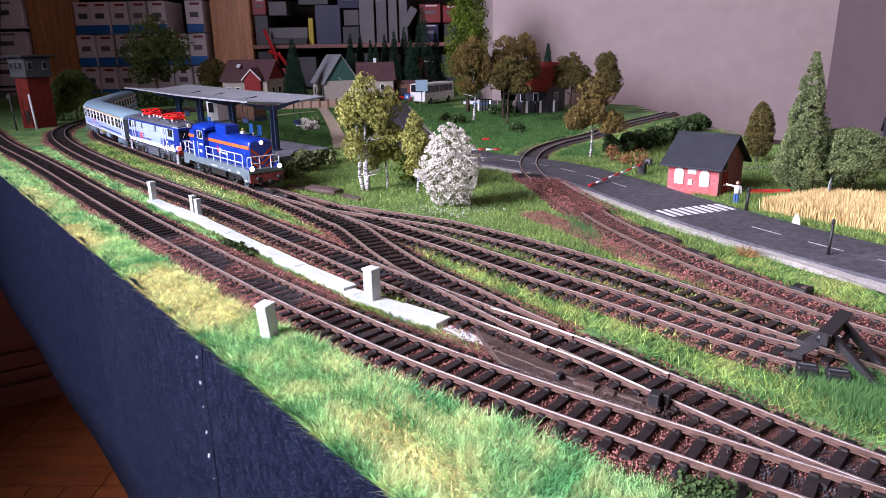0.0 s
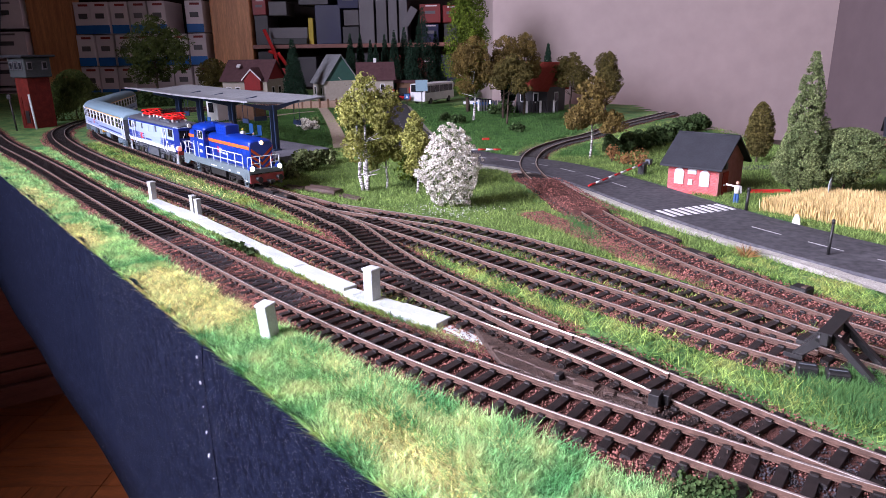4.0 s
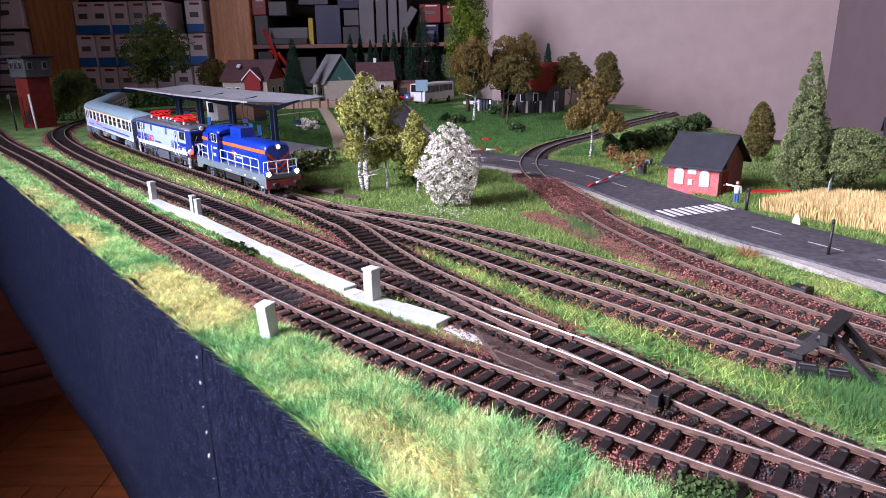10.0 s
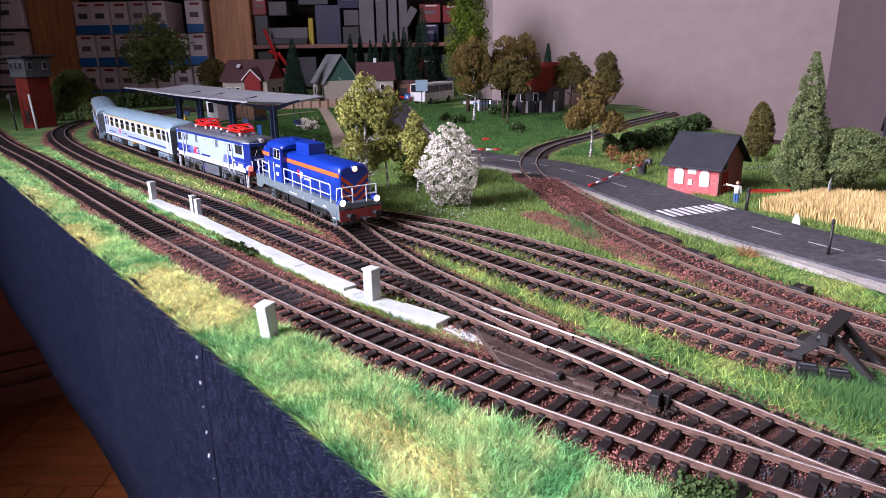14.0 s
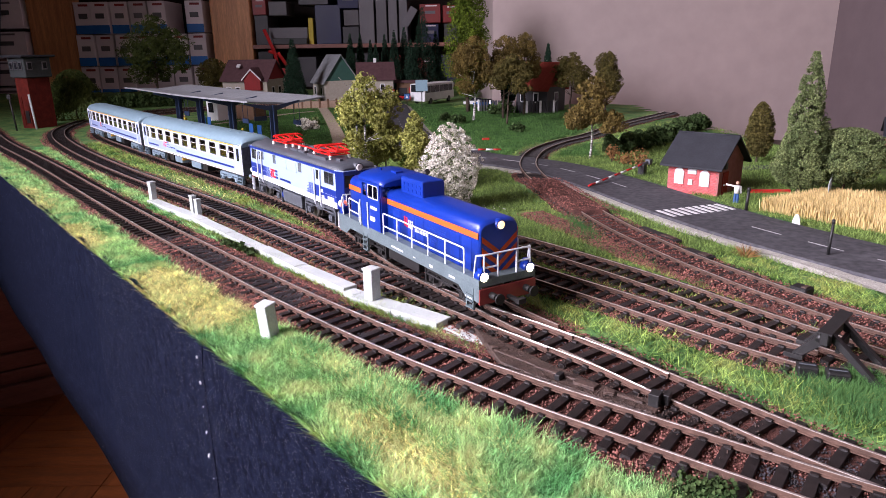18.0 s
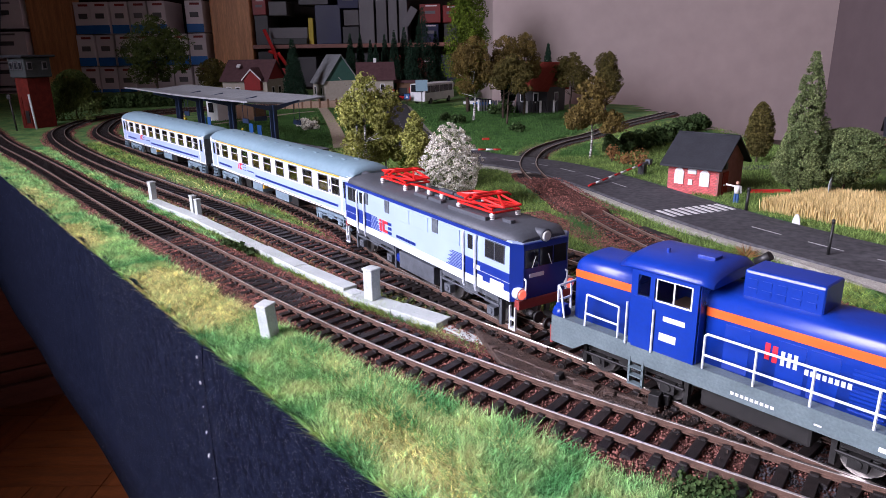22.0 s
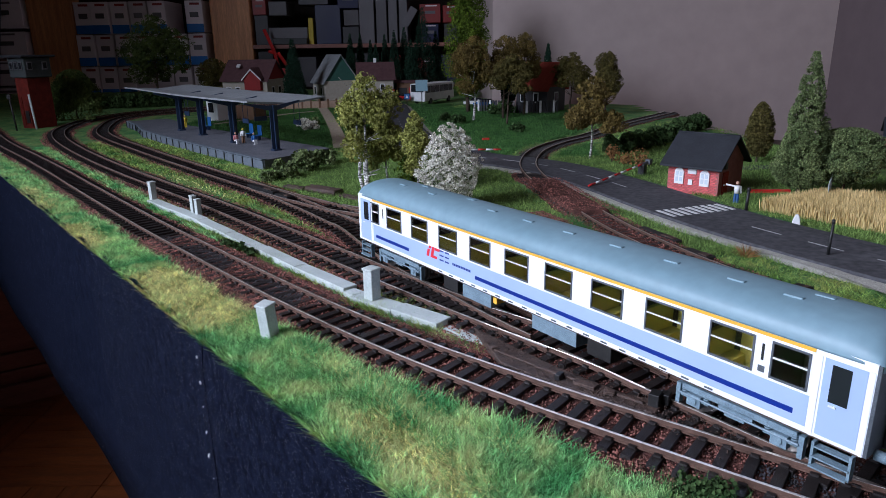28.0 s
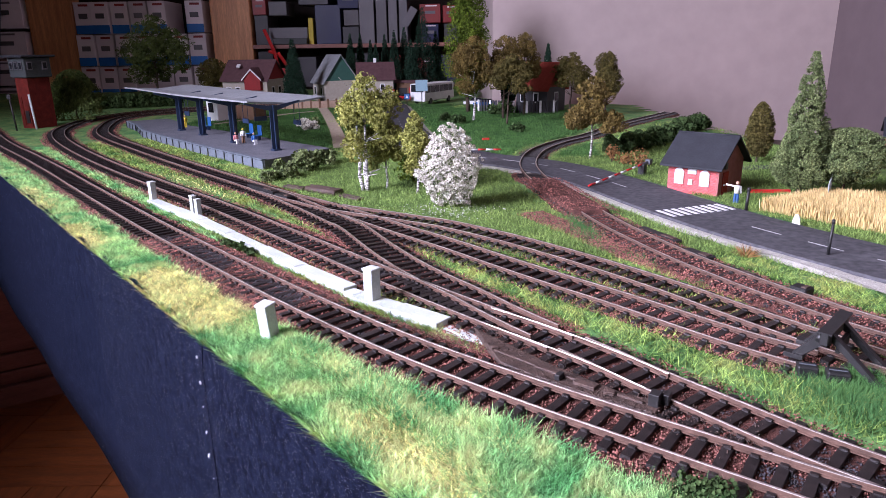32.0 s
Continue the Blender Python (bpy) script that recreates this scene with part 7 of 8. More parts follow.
shed = thing("garage_row", "low dark garage row behind the parked cars", "garage", pose(-0.075, 1.78, GROUND))
bm = bmesh.new()
box(bm, 0, 0, 0.022, 0.075, 0.04, 0.044)
part("wall", bm, BROWN_WALL, shed)
bm = bmesh.new()
box(bm, 0, 0, 0.047, 0.085, 0.05, 0.006)
part("roof", bm, TILE_BROWN, shed)
for u in (-0.022, 0.005):
    bm = bmesh.new()
    box(bm, u, -0.0205, 0.017, 0.022, 0.002, 0.030)
    part("garage_door", bm, RED if u > 0 else BLACK, shed)

# kiosk behind the canopy
k_ = thing("kiosk", "white station kiosk with a dark window", "kiosk", pose(-0.418, 1.31, GROUND, 0, 0, -35))
bm = bmesh.new()
box(bm, 0, 0, 0.021, 0.032, 0.05, 0.042)
bevel(bm, 0.001, 1)
part("wall", bm, WHITE, k_)
bm = bmesh.new()
box(bm, -0.0162, 0, 0.024, 0.0012, 0.018, 0.018)
part("window", bm, GLASS_DARK, k_)
bm = bmesh.new()
box(bm, -0.002, -0.0252, 0.026, 0.014, 0.0012, 0.018)
part("window", bm, GLASS_DARK, k_)
bm = bmesh.new()
box(bm, 0, 0, 0.0435, 0.040, 0.058, 0.003)
part("roof", bm, SLATE, k_)
bm = bmesh.new()
box(bm, 0.045, 0.03, 0.014, 0.05, 0.03, 0.028)
part("annex", bm, BROWN_WALL, k_)

# low brick garden wall and paths
gw = thing("garden_wall", "low pale brick garden wall", "wall")
for i in range(10):
    x, y, a = along([(-0.368, 1.529), (-0.28, 1.545), (-0.182, 1.572)], (i + 0.5) / 10)
    bm = bmesh.new()
    box(bm, 0, 0, 0.008, 0.0196, 0.005, 0.018)
    part("panel", bm, mat("pale_brick", (0.42, 0.30, 0.22), (0.32, 0.22, 0.16), rough=0.85, scale=160, fine=0.2) if i == 0 else bpy.data.materials["pale_brick"], gw, m=pose(x, y, GROUND, 0, 0, a))
    bm = bmesh.new()
    box(bm, 0, 0, 0.010, 0.004, 0.007, 0.022)
    x, y, a = along([(-0.368, 1.529), (-0.28, 1.545), (-0.182, 1.572)], i / 10)
    part("pier", bm, BROWN_WALL, gw, m=pose(x, y, GROUND, 0, 0, a))
ribbon("path", smooth_line(GARDEN_PATH), (-0.010, 0.010), (-0.0030, -0.0030), PATH, "pale sandy garden path", "path")
ribbon("path", smooth_line(KIOSK_PATH), (-0.007, 0.007), (-0.0028, -0.0028), PATH, "narrow sandy path to the kiosk", "path")
ribbon("path", smooth_line(FOOTPATH), (-0.0044, 0.0044), (-0.0028, -0.0028), VERGE, "narrow pale gravel footpath beside the road", "path")
ribbon("path", smooth_line([(0.26, 0.675), (0.30, 0.70), (0.36, 0.71), (0.46, 0.70)]), (-0.012, 0.012), (-0.0040, -0.0040), ASPHALT, "dark grey strip on the ground behind the hut", "path")

# fence before the red-roofed house
pf = thing("picket_fence", "white and blue picket fence of the garden", "fence")
for i in range(26):
    x, y, a = along([(0.075, 1.41), (0.16, 1.345), (0.235, 1.36)], (i + 0.5) / 26)
    bm = bmesh.new()
    box(bm, 0, 0, 0.012, 0.0042, 0.0016, 0.026)
    part("picket", bm, WHITE if i % 4 == 0 else BOX_GREY, pf, m=pose(x, y, GROUND, 0, 0, a))

# ---- vehicles parked at the back, signs ----
SC = 1.35
bus = thing("city_bus", "white model bus parked on the village road", "bus", pose(-0.019, 1.652, -0.001, 0, 0, 62))
bm = bmesh.new()
prism(bm, [(-0.055, 0.004), (0.055, 0.004), (0.055, 0.030), (0.052, 0.0335), (-0.055, 0.0335)], -0.0145, 0.0145, "y")
bmesh.ops.recalc_face_normals(bm, faces=bm.faces)
bevel(bm, 0.002, 2)
bb = part("body", bm, WHITE, bus)
for s in (-1, 1):
    for k in range(6):
        bm = bmesh.new()
        box(bm, -0.043 + k * 0.0165, s * 0.0146, 0.024, 0.0145, 0.0008, 0.011)
        part("window", bm, GLASS_DARK, bus)
    for xw in (-0.034, 0.034):
        bm = bmesh.new()
        rod(bm, (xw, s * 0.012, 0.004), (xw, s * 0.0152, 0.004), 0.0052, n=14)
        part("wheel", bm, BLACK, bus)
bm = bmesh.new()
box(bm, 0.0552, 0, 0.021, 0.0008, 0.025, 0.015)
part("windscreen", bm, GLASS_DARK, bus)
bm = bmesh.new()
box(bm, -0.0552, 0, 0.026, 0.0008, 0.024, 0.012)
part("rear_window", bm, GLASS_DARK, bus)
for me in {c.data for c in bus.children}:
    me.transform(Matrix.Scale(SC, 4))


def car(x, y, a, paint, label):
    t = thing("car", label, "car", pose(x, y, -0.001, 0, 0, a), group="parked cars")
    bm = bmesh.new()
    prism(bm, [(-0.023, 0.003), (0.024, 0.003), (0.024, 0.0085), (0.012, 0.0105), (-0.022, 0.0105)], -0.0095, 0.0095, "y")
    bmesh.ops.recalc_face_normals(bm, faces=bm.faces)
    bevel(bm, 0.0012, 2)
    part("body", bm, paint, t)
    bm = bmesh.new()
    prism(bm, [(-0.020, 0.0102), (0.011, 0.0102), (0.004, 0.0165), (-0.015, 0.0165)], -0.0085, 0.0085, "y")
    bmesh.ops.recalc_face_normals(bm, faces=bm.faces)
    bevel(bm, 0.001, 1)
    part("cabin", bm, GLASS_DARK, t)
    for xw in (-0.014, 0.015):
        for s in (-1, 1):
            bm = bmesh.new()
            rod(bm, (xw, s * 0.0078, 0.0036), (xw, s * 0.0100, 0.0036), 0.0036, n=12)
            part("wheel", bm, BLACK, t)
    for s in (-1, 1):
        bm = bmesh.new()
        box(bm, 0.0242, s * 0.006, 0.0075, 0.0008, 0.004, 0.002)
        part("headlight", bm, INSULATOR, t)


car(-0.150, 1.62, 60, BOX_GREY, "grey model car on the village road")
car(-0.112, 1.66, 70, BLACK, "dark model car on the village road")
car(-0.080, 1.72, 20, RED, "red model car before the garages")
car(0.095, 1.49, 170, BOX_BLUE, "blue model car in the garden drive")
car(0.075, 1.53, 175, WHITE, "white model van behind the fence")


def sign_post(x, y, h, shape, board, label, a=0.0, w_=0.02, hh=0.02):
    t = thing("road_sign", label, "sign", pose(x, y, GROUND, 0, 0, a))
    bm = bmesh.new()
    rod(bm, (0, 0, 0), (0, 0, h), 0.0009, n=8)
    part("pole", bm, BOX_GREY, t)
    bm = bmesh.new()
    if shape == "round":
        rod(bm, (0, -0.0012, h - 0.003), (0, -0.0022, h - 0.003), w_ / 2, n=18)
    else:
        box(bm, 0, -0.0016, h - hh / 2, w_, 0.0012, hh)
    b_ = part("board", bm, board, t)
    if shape != "plain":
        bm = bmesh.new()
        if shape == "round":
            box(bm, 0, -0.0025, h - 0.003, w_ * 0.6, 0.0006, w_ * 0.18)
        else:
            prism(bm, [(-w_ * 0.28, h - hh * 0.8), (w_ * 0.28, h - hh * 0.8), (0, h - hh * 0.25)], -0.0028, -0.0023, "y")
        part("symbol", bm, WHITE, b_)


TEAL = mat("sign_blue_grey", (0.24, 0.36, 0.42), (0.2, 0.31, 0.37), rough=0.5)
sign_post(-0.0415, 1.50, 0.062, "plain", TEAL, "large blank blue-grey road sign on a pole", 0, 0.026, 0.024)
sign_post(-0.112, 1.60, 0.036, "round", RED, "round red no-entry sign", 0, 0.012)
sign_post(-0.078, 1.58, 0.028, "square", BENCH_BLUE, "blue square crossing sign with a white symbol", 0, 0.012, 0.012)

# ---- signal tower at the far end ----
tw = thing("signal_tower", "red brick signal tower with a grey timber cabin", "signal tower", pose(-0.728, 1.235, GROUND, 0, 0, -28))
bm = bmesh.new()
box(bm, 0, 0, 0.044, 0.036, 0.040, 0.088)
part("brick_base", bm, TOWER_BRICK, tw, "dark red brick base")
for k in range(2):
    bm = bmesh.new()
    box(bm, -0.009 + k * 0.020, -0.0204, 0.030, 0.004, 0.0012, 0.05)
    part("pilaster", bm, TOWER_BRICK, tw)
bm = bmesh.new()
box(bm, 0.002, -0.0206, 0.020, 0.010, 0.0012, 0.022)
part("window", bm, BLACK, tw)
bm = bmesh.new()
box(bm, 0, 0, 0.105, 0.046, 0.048, 0.034)
bevel(bm, 0.001, 1)
cabn = part("cabin", bm, TIMBER_GREY, tw, "grey timber cabin")
for u in (-0.013, 0.0, 0.013):
    bm = bmesh.new()
    box(bm, u, -0.0245, 0.108, 0.009, 0.0014, 0.014)
    f_ = part("window_frame", bm, BOX_DIMMED, cabn)
    bm = bmesh.new()
    box(bm, u, -0.0253, 0.108, 0.006, 0.0008, 0.010)
    part("pane", bm, GLASS_DARK, f_)
for u in (-0.015, 0.012):
    bm = bmesh.new()
    box(bm, 0.0235, u, 0.108, 0.0014, 0.009, 0.014)
    f_ = part("window_frame", bm, BOX_DIMMED, cabn)
    bm = bmesh.new()
    box(bm, 0.0243, u, 0.108, 0.0008, 0.006, 0.010)
    part("pane", bm, GLASS_DARK, f_)
bm = bmesh.new()
box(bm, 0, 0, 0.124, 0.060, 0.062, 0.004)
bevel(bm, 0.001, 1)
part("roof", bm, SLATE, tw)
bm = bmesh.new()
rod(bm, (0.03, -0.026, 0), (0.024, -0.026, 0.06), 0.0018, n=8)
part("downpipe", bm, CONCRETE, tw)
for x, y, h, m_ in ((-0.738, 1.180, 0.058, BLACK), (-0.768, 1.165, 0.065, BLACK)):
    p_ = thing("signal_mast", "thin mast beside the signal tower", "mast", pose(x, y, GROUND, 0, -3, 0), group="masts")
    bm = bmesh.new()
    rod(bm, (0, 0, 0), (0, 0, h), 0.0017, 0.0012, n=8)
    part("pole", bm, m_, p_)
    bm = bmesh.new()
    box(bm, 0.0, 0, h, 0.006, 0.004, 0.008)
    part("head", bm, m_, p_)

# ---- shelves behind the layout ----
SH = 2.40


def post(x0, x1, label):
    bm = bmesh.new()
    box(bm, (x0 + x1) / 2, SH, 0.485, x1 - x0, 0.06, 2.53)
    bevel(bm, 0.003, 1)
    tagged(part("shelf_post", bm, PINE), label, "shelf post", group="shelf posts")


post(-1.375, -1.224, "broad upright pine board of the shelves")
post(-0.765, -0.632, "broad upright pine board of the shelves")
# back panel, its shade already in the dark colour
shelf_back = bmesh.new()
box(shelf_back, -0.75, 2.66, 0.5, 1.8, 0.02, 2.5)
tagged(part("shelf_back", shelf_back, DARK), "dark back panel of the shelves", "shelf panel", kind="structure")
for x0, x1, zs in ((-1.60, -1.375, (-0.10, 0.10, 0.305)), (-1.224, -0.765, (-0.135, 0.40)), (-0.632, 0.12, (-0.06, 0.135, 0.33))):
    for z in zs:
        bm = bmesh.new()
        box(bm, (x0 + x1) / 2, 2.50, z, x1 - x0, 0.26, 0.012)
        tagged(part("shelf_board", bm, CABINET), "dark wooden shelf board", "shelf board", group="shelf boards")


def carton(x, y, z, w_, d_, h, base, band=None, top_mark=None, a=0.0, label="cardboard model box on the shelf", face=True):
    t = thing("cardboard_box", label, "box", pose(x, y, z, 0, 0, a), group="boxes on the shelves")
    bm = bmesh.new()
    box(bm, 0, 0, h / 2, w_, d_, h)
    bevel(bm, 0.0012, 1)
    part("body", bm, base, t)
    if band is not None:
        bm = bmesh.new()
        box(bm, 0, -d_ / 2 - 0.0004, h * 0.14, w_ * 0.985, 0.0014, h * 0.27)
        part("band", bm, band, t, "blue printed band")
    if top_mark is not None:
        bm = bmesh.new()
        box(bm, 0.004, -d_ / 2 - 0.0004, h * 0.90, w_ * 0.55, 0.0014, h * 0.07)
        part("mark", bm, top_mark, t)
        bm = bmesh.new()
        box(bm, 0, -d_ / 2 - 0.0004, h * 0.56, w_ * 0.5, 0.0014, h * 0.16)
        part("picture", bm, BOX_DIMMED, t)


rng = random.Random(11)
for row in range(4):
    for k in range(7):
        x = -1.190 + k * 0.0625 + rng.uniform(-0.002, 0.002)
        if row == 0 and k == 3 or row == 3 and k == 5:
            continue
        carton(x, 2.44 + rng.uniform(0, 0.012), -0.128 + row * 0.104, 0.0575, 0.16, 0.101, BOX_WHITE, BOX_BLUE, BOX_RED, rng.uniform(-1, 1), "white model railway box with blue band and red mark")
for row, z in enumerate((-0.094, 0.020, 0.110, 0.205)):
    h = (0.105, 0.082, 0.085, 0.09)[row]
    carton(-1.47, 2.45, z, 0.165, 0.18, h, BOX_WHITE, None, BOX_DIMMED, rng.uniform(-1, 1), "flat pale grey carton on the shelf")
bm = bmesh.new()
rod(bm, (-1.53, 2.33, -0.13), (-1.43, 2.33, 0.35), 0.012, n=8)
tagged(part("blue_tube", bm, BOX_NAVY), "dark blue tube leaning on the shelf", "tube")
# mixed boxes right of the second post, in colours darkened for the dim shelf
mixed = [(-0.600, 0.142, 0.045, 0.095, BOX_GREY), (-0.605, 0.238, 0.045, 0.05, BOX_RED), (-0.600, 0.02, 0.05, 0.10, BOX_GREY), (-0.545, 0.235, 0.06, 0.045, BOX_DIMMED), (-0.520, 0.142, 0.15, 0.055, BOX_DIMMED), (-0.440, 0.142, 0.016, 0.085, BOX_YELLOW), (-0.375, 0.142, 0.085, 0.125, BOX_NAVY), (-0.300, 0.142, 0.055, 0.055, BOX_GREY), (-0.300, 0.20, 0.05, 0.05, BOX_DIMMED), (-0.245, 0.142, 0.05, 0.14, BOX_DIMMED), (-0.195, 0.142, 0.036, 0.16, BOX_DIMMED), (-0.155, 0.142, 0.030, 0.15, BOX_DIMMED), (-0.120, 0.142, 0.028, 0.145, BOX_DIMMED), (-0.035, 0.142, 0.06, 0.06, BOX_NAVY), (-0.030, 0.205, 0.07, 0.06, BOX_RED), (0.035, 0.205, 0.05, 0.055, BOX_RED), (0.04, 0.142, 0.05, 0.06, BOX_GREY), (-0.46, 0.0, 0.07, 0.10, BOX_GREY), (-0.37, 0.0, 0.08, 0.09, BOX_DIMMED), (-0.25, 0.0, 0.08, 0.11, BOX_GREY), (-0.14, 0.0, 0.07, 0.10, BOX_RED), (-0.05, 0.0, 0.06, 0.09, BOX_RED), (0.03, 0.0, 0.06, 0.10, BOX_NAVY), (-0.42, 0.268, 0.10, 0.05, BOX_GREY), (-0.31, 0.255, 0.07, 0.05, BOX_NAVY)]
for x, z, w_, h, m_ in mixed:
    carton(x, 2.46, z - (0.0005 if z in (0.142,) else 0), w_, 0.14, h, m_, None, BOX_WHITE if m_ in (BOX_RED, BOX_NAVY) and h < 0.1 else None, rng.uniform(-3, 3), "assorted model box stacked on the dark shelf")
carton(-0.505, 2.375, 0.142, 0.115, 0.02, 0.020, BLACK, None, None, 0, "black model box with a pale frame")
lean = thing("white_card", "white card leaning askew among the boxes", "card", pose(-0.100, 2.36, 0.225, 0, 32, 0))
bm = bmesh.new()
box(bm, 0, 0, 0, 0.026, 0.003, 0.062)
part("sheet", bm, BOX_DIMMED, lean)
rc = thing("red_crane", "bright red toy crane arm standing on the shelf", "crane")
bm = bmesh.new()
for a_, b_ in (((-0.585, 2.35, 0.19), (-0.555, 2.35, 0.115)), ((-0.555, 2.35, 0.115), (-0.575, 2.35, 0.12)), ((-0.545, 2.35, 0.115), (-0.515, 2.35, 0.07)), ((-0.555, 2.35, 0.115), (-0.545, 2.35, 0.06))):
    rod(bm, a_, b_, 0.006, n=6)
part("arm", bm, RED, rc)
bm = bmesh.new()
box(bm, -0.54, 2.35, 0.045, 0.04, 0.03, 0.04)
part("base", bm, RED, rc)

# ---- wheat field ----
def wheat_field():
    rng = np.random.default_rng(9)
    n = 40000
    u, v = rng.uniform(0, 1, n), rng.uniform(0, 1, n)
    a, b, c, d = np.array((0.250, 0.515)), np.array((0.335, 0.400)), np.array((0.475, 0.470)), np.array((0.320, 0.552))
    q = (a * (1 - u)[:, None] + b * u[:, None]) * (1 - v)[:, None] + (d * (1 - u)[:, None] + c * u[:, None]) * v[:, None]
    h = rng.uniform(0.007, 0.0135, n)
    lean_ = rng.normal(0, 0.0018, (n, 2))
    ang = rng.uniform(0, 6.28, n)
    wv = np.stack([np.cos(ang), np.sin(ang)], 1) * 0.00021
    z0 = np.full(n, GROUND)
    mid = q + lean_ * 0.5
    top_ = q + lean_
    V = np.stack([np.column_stack([q - wv * 0.5, z0]), np.column_stack([q + wv * 0.5, z0]), np.column_stack([mid + wv * 1.4, z0 + h * 0.72]), np.column_stack([top_, z0 + h]), np.column_stack([mid - wv * 1.4, z0 + h * 0.72])], 1).reshape(-1, 3)
    i = np.arange(n)[:, None] * 5
    F = np.concatenate([i + np.array([[0, 1, 2]]), i + np.array([[0, 2, 4]]), i + np.array([[4, 2, 3]])])
    ob = raw_mesh("wheat", V, F, WHEAT)
    tagged(ob, "field of ripe golden model wheat", "wheat", kind="stuff")


wheat_field()
t_ = thing("dry_tuft", "orange dry grass tuft beside the footpath", "tuft", pose(0.188, 0.397, GROUND))
bm = bmesh.new()
rng = random.Random(4)
for k in range(70):
    a, r = rng.uniform(0, 6.28), rng.uniform(0.002, 0.010)
    rod(bm, (rng.uniform(-1, 1) * 0.001, rng.uniform(-1, 1) * 0.001, 0), (math.cos(a) * r, math.sin(a) * r, rng.uniform(0.004, 0.0095) * (1.1 - r * 60)), 0.00028, 0.0001, n=3)
tagged(part("blades", bm, LEAF["tan"], t_), kind="stuff")


# ---- static grass, stones ----
def keep_off(q, margin=0.0195):
    ok = on_table(q)
    for k, lim in (("front", margin), ("middle", margin), ("station", margin), ("exit", margin), ("siding", 0.013), ("yard", 0.013), ("back", margin), ("road", 0.043)):
        ok &= distance(q, LINES[k]) > lim
    return ok


def blades_mesh(name, q, h, wide, lean, rng, material, label, lift=-0.0003):
    """Fine leaning fibres, one face each."""
    n = len(q)
    ang, la = rng.uniform(0, 6.28, n), rng.uniform(0, 6.28, n)
    wv = np.stack([np.cos(ang), np.sin(ang)], 1) * wide[:, None]
    ln = np.stack([np.cos(la), np.sin(la)], 1) * (lean * h)[:, None]
    z0 = swell(q) + lift
    V = np.stack([np.column_stack([q - wv, z0]), np.column_stack([q + wv, z0]), np.column_stack([q + ln, z0 + h])], 1).reshape(-1, 3)
    F = np.arange(3 * n).reshape(-1, 3)
    tagged(raw_mesh(name, V, F, material), label, "grass", kind="stuff")


def grass():
    rng = np.random.default_rng(2)
    parts_ = []
    # (u range, v range, count): near strips dense, far ones thin
    for u0, u1, v0, v1, n in ((-0.22, 0.16, -0.003, 0.060, 210000), (-0.45, -0.22, -0.003, 0.070, 80000), (-0.95, -0.45, -0.003, 0.08, 50000), (-0.45, 0.15, 0.075, 0.34, 150000), (-0.95, -0.45, 0.07, 0.40, 70000), (-1.1, 0.05, 0.34, 0.95, 60000)):
        q = uv(rng.uniform(u0, u1, n), rng.uniform(v0, v1, n))
        parts_.append(q)
    q = np.concatenate(parts_)
    pn = np.sin(q[:, 0] * 83) * np.sin(q[:, 1] * 71 + 1) + 0.5 * np.sin(q[:, 0] * 211 + q[:, 1] * 173)
    weeds = on_table(q) & (rng.uniform(0, 1, len(q)) < 0.55 * (pn > 0.30))
    for k in ("front", "middle", "station", "exit", "back", "road"):
        weeds &= distance(q, LINES[k]) > (0.024 if k != "road" else 0.043)
    free = np.ones(len(q), bool)
    for k in ("siding", "yard"):
        free &= np.abs(distance(q, LINES[k]) - GAUGE) > 0.0016
    edge = 0.0225 + 0.0035 * np.sin(q[:, 0] * 150 + 1) * np.sin(q[:, 1] * 190)
    clear = np.minimum(np.minimum(distance(q, LINES["front"]), distance(q, LINES["exit"])), distance(q, LINES["middle"])) > edge + rng.normal(0, 0.0012, len(q))
    ok = ((keep_off(q, 0.0205) & clear) | weeds) & free & ~village_lawn(q) & ~meadow(q) & (distance(q, smooth_line(FOOTPATH)) > 0.0042) & (distance(q, STRIP) > 0.010)
    q, pn = q[ok], pn[ok]
    n = len(q)
    dry = rng.uniform(0, 1, n) < dryness(q) * 0.92
    near = np.clip(1.35 - 1.2 * np.hypot(q[:, 0], q[:, 1]), 0.85, 1.2)
    h = rng.uniform(0.0014, 0.0046, n) * (1 + 0.25 * pn) * near
    wide = rng.uniform(0.00010, 0.00026, n) * np.clip(0.6 + 1.6 * np.hypot(q[:, 0], q[:, 1]), 1, 2.2)
    lean = rng.uniform(0.3, 2.0, n)
    inner = (q - EDGE_O) @ EDGE_N > 0.085
    for keep, name, material, label in ((~dry & ~inner, "grass", BLADES, "short bright green static grass"), (~dry & inner, "grass", YARD_BLADES, "short olive green grass between the tracks"), (dry, "dry_grass", STRAW_BLADES, "short straw-yellow static grass")):
        blades_mesh(name, q[keep], h[keep] * (1.0 if name == "grass" else 0.8), wide[keep], lean[keep] * (1.0 if name == "grass" else 1.3), rng, material, label)


grass()


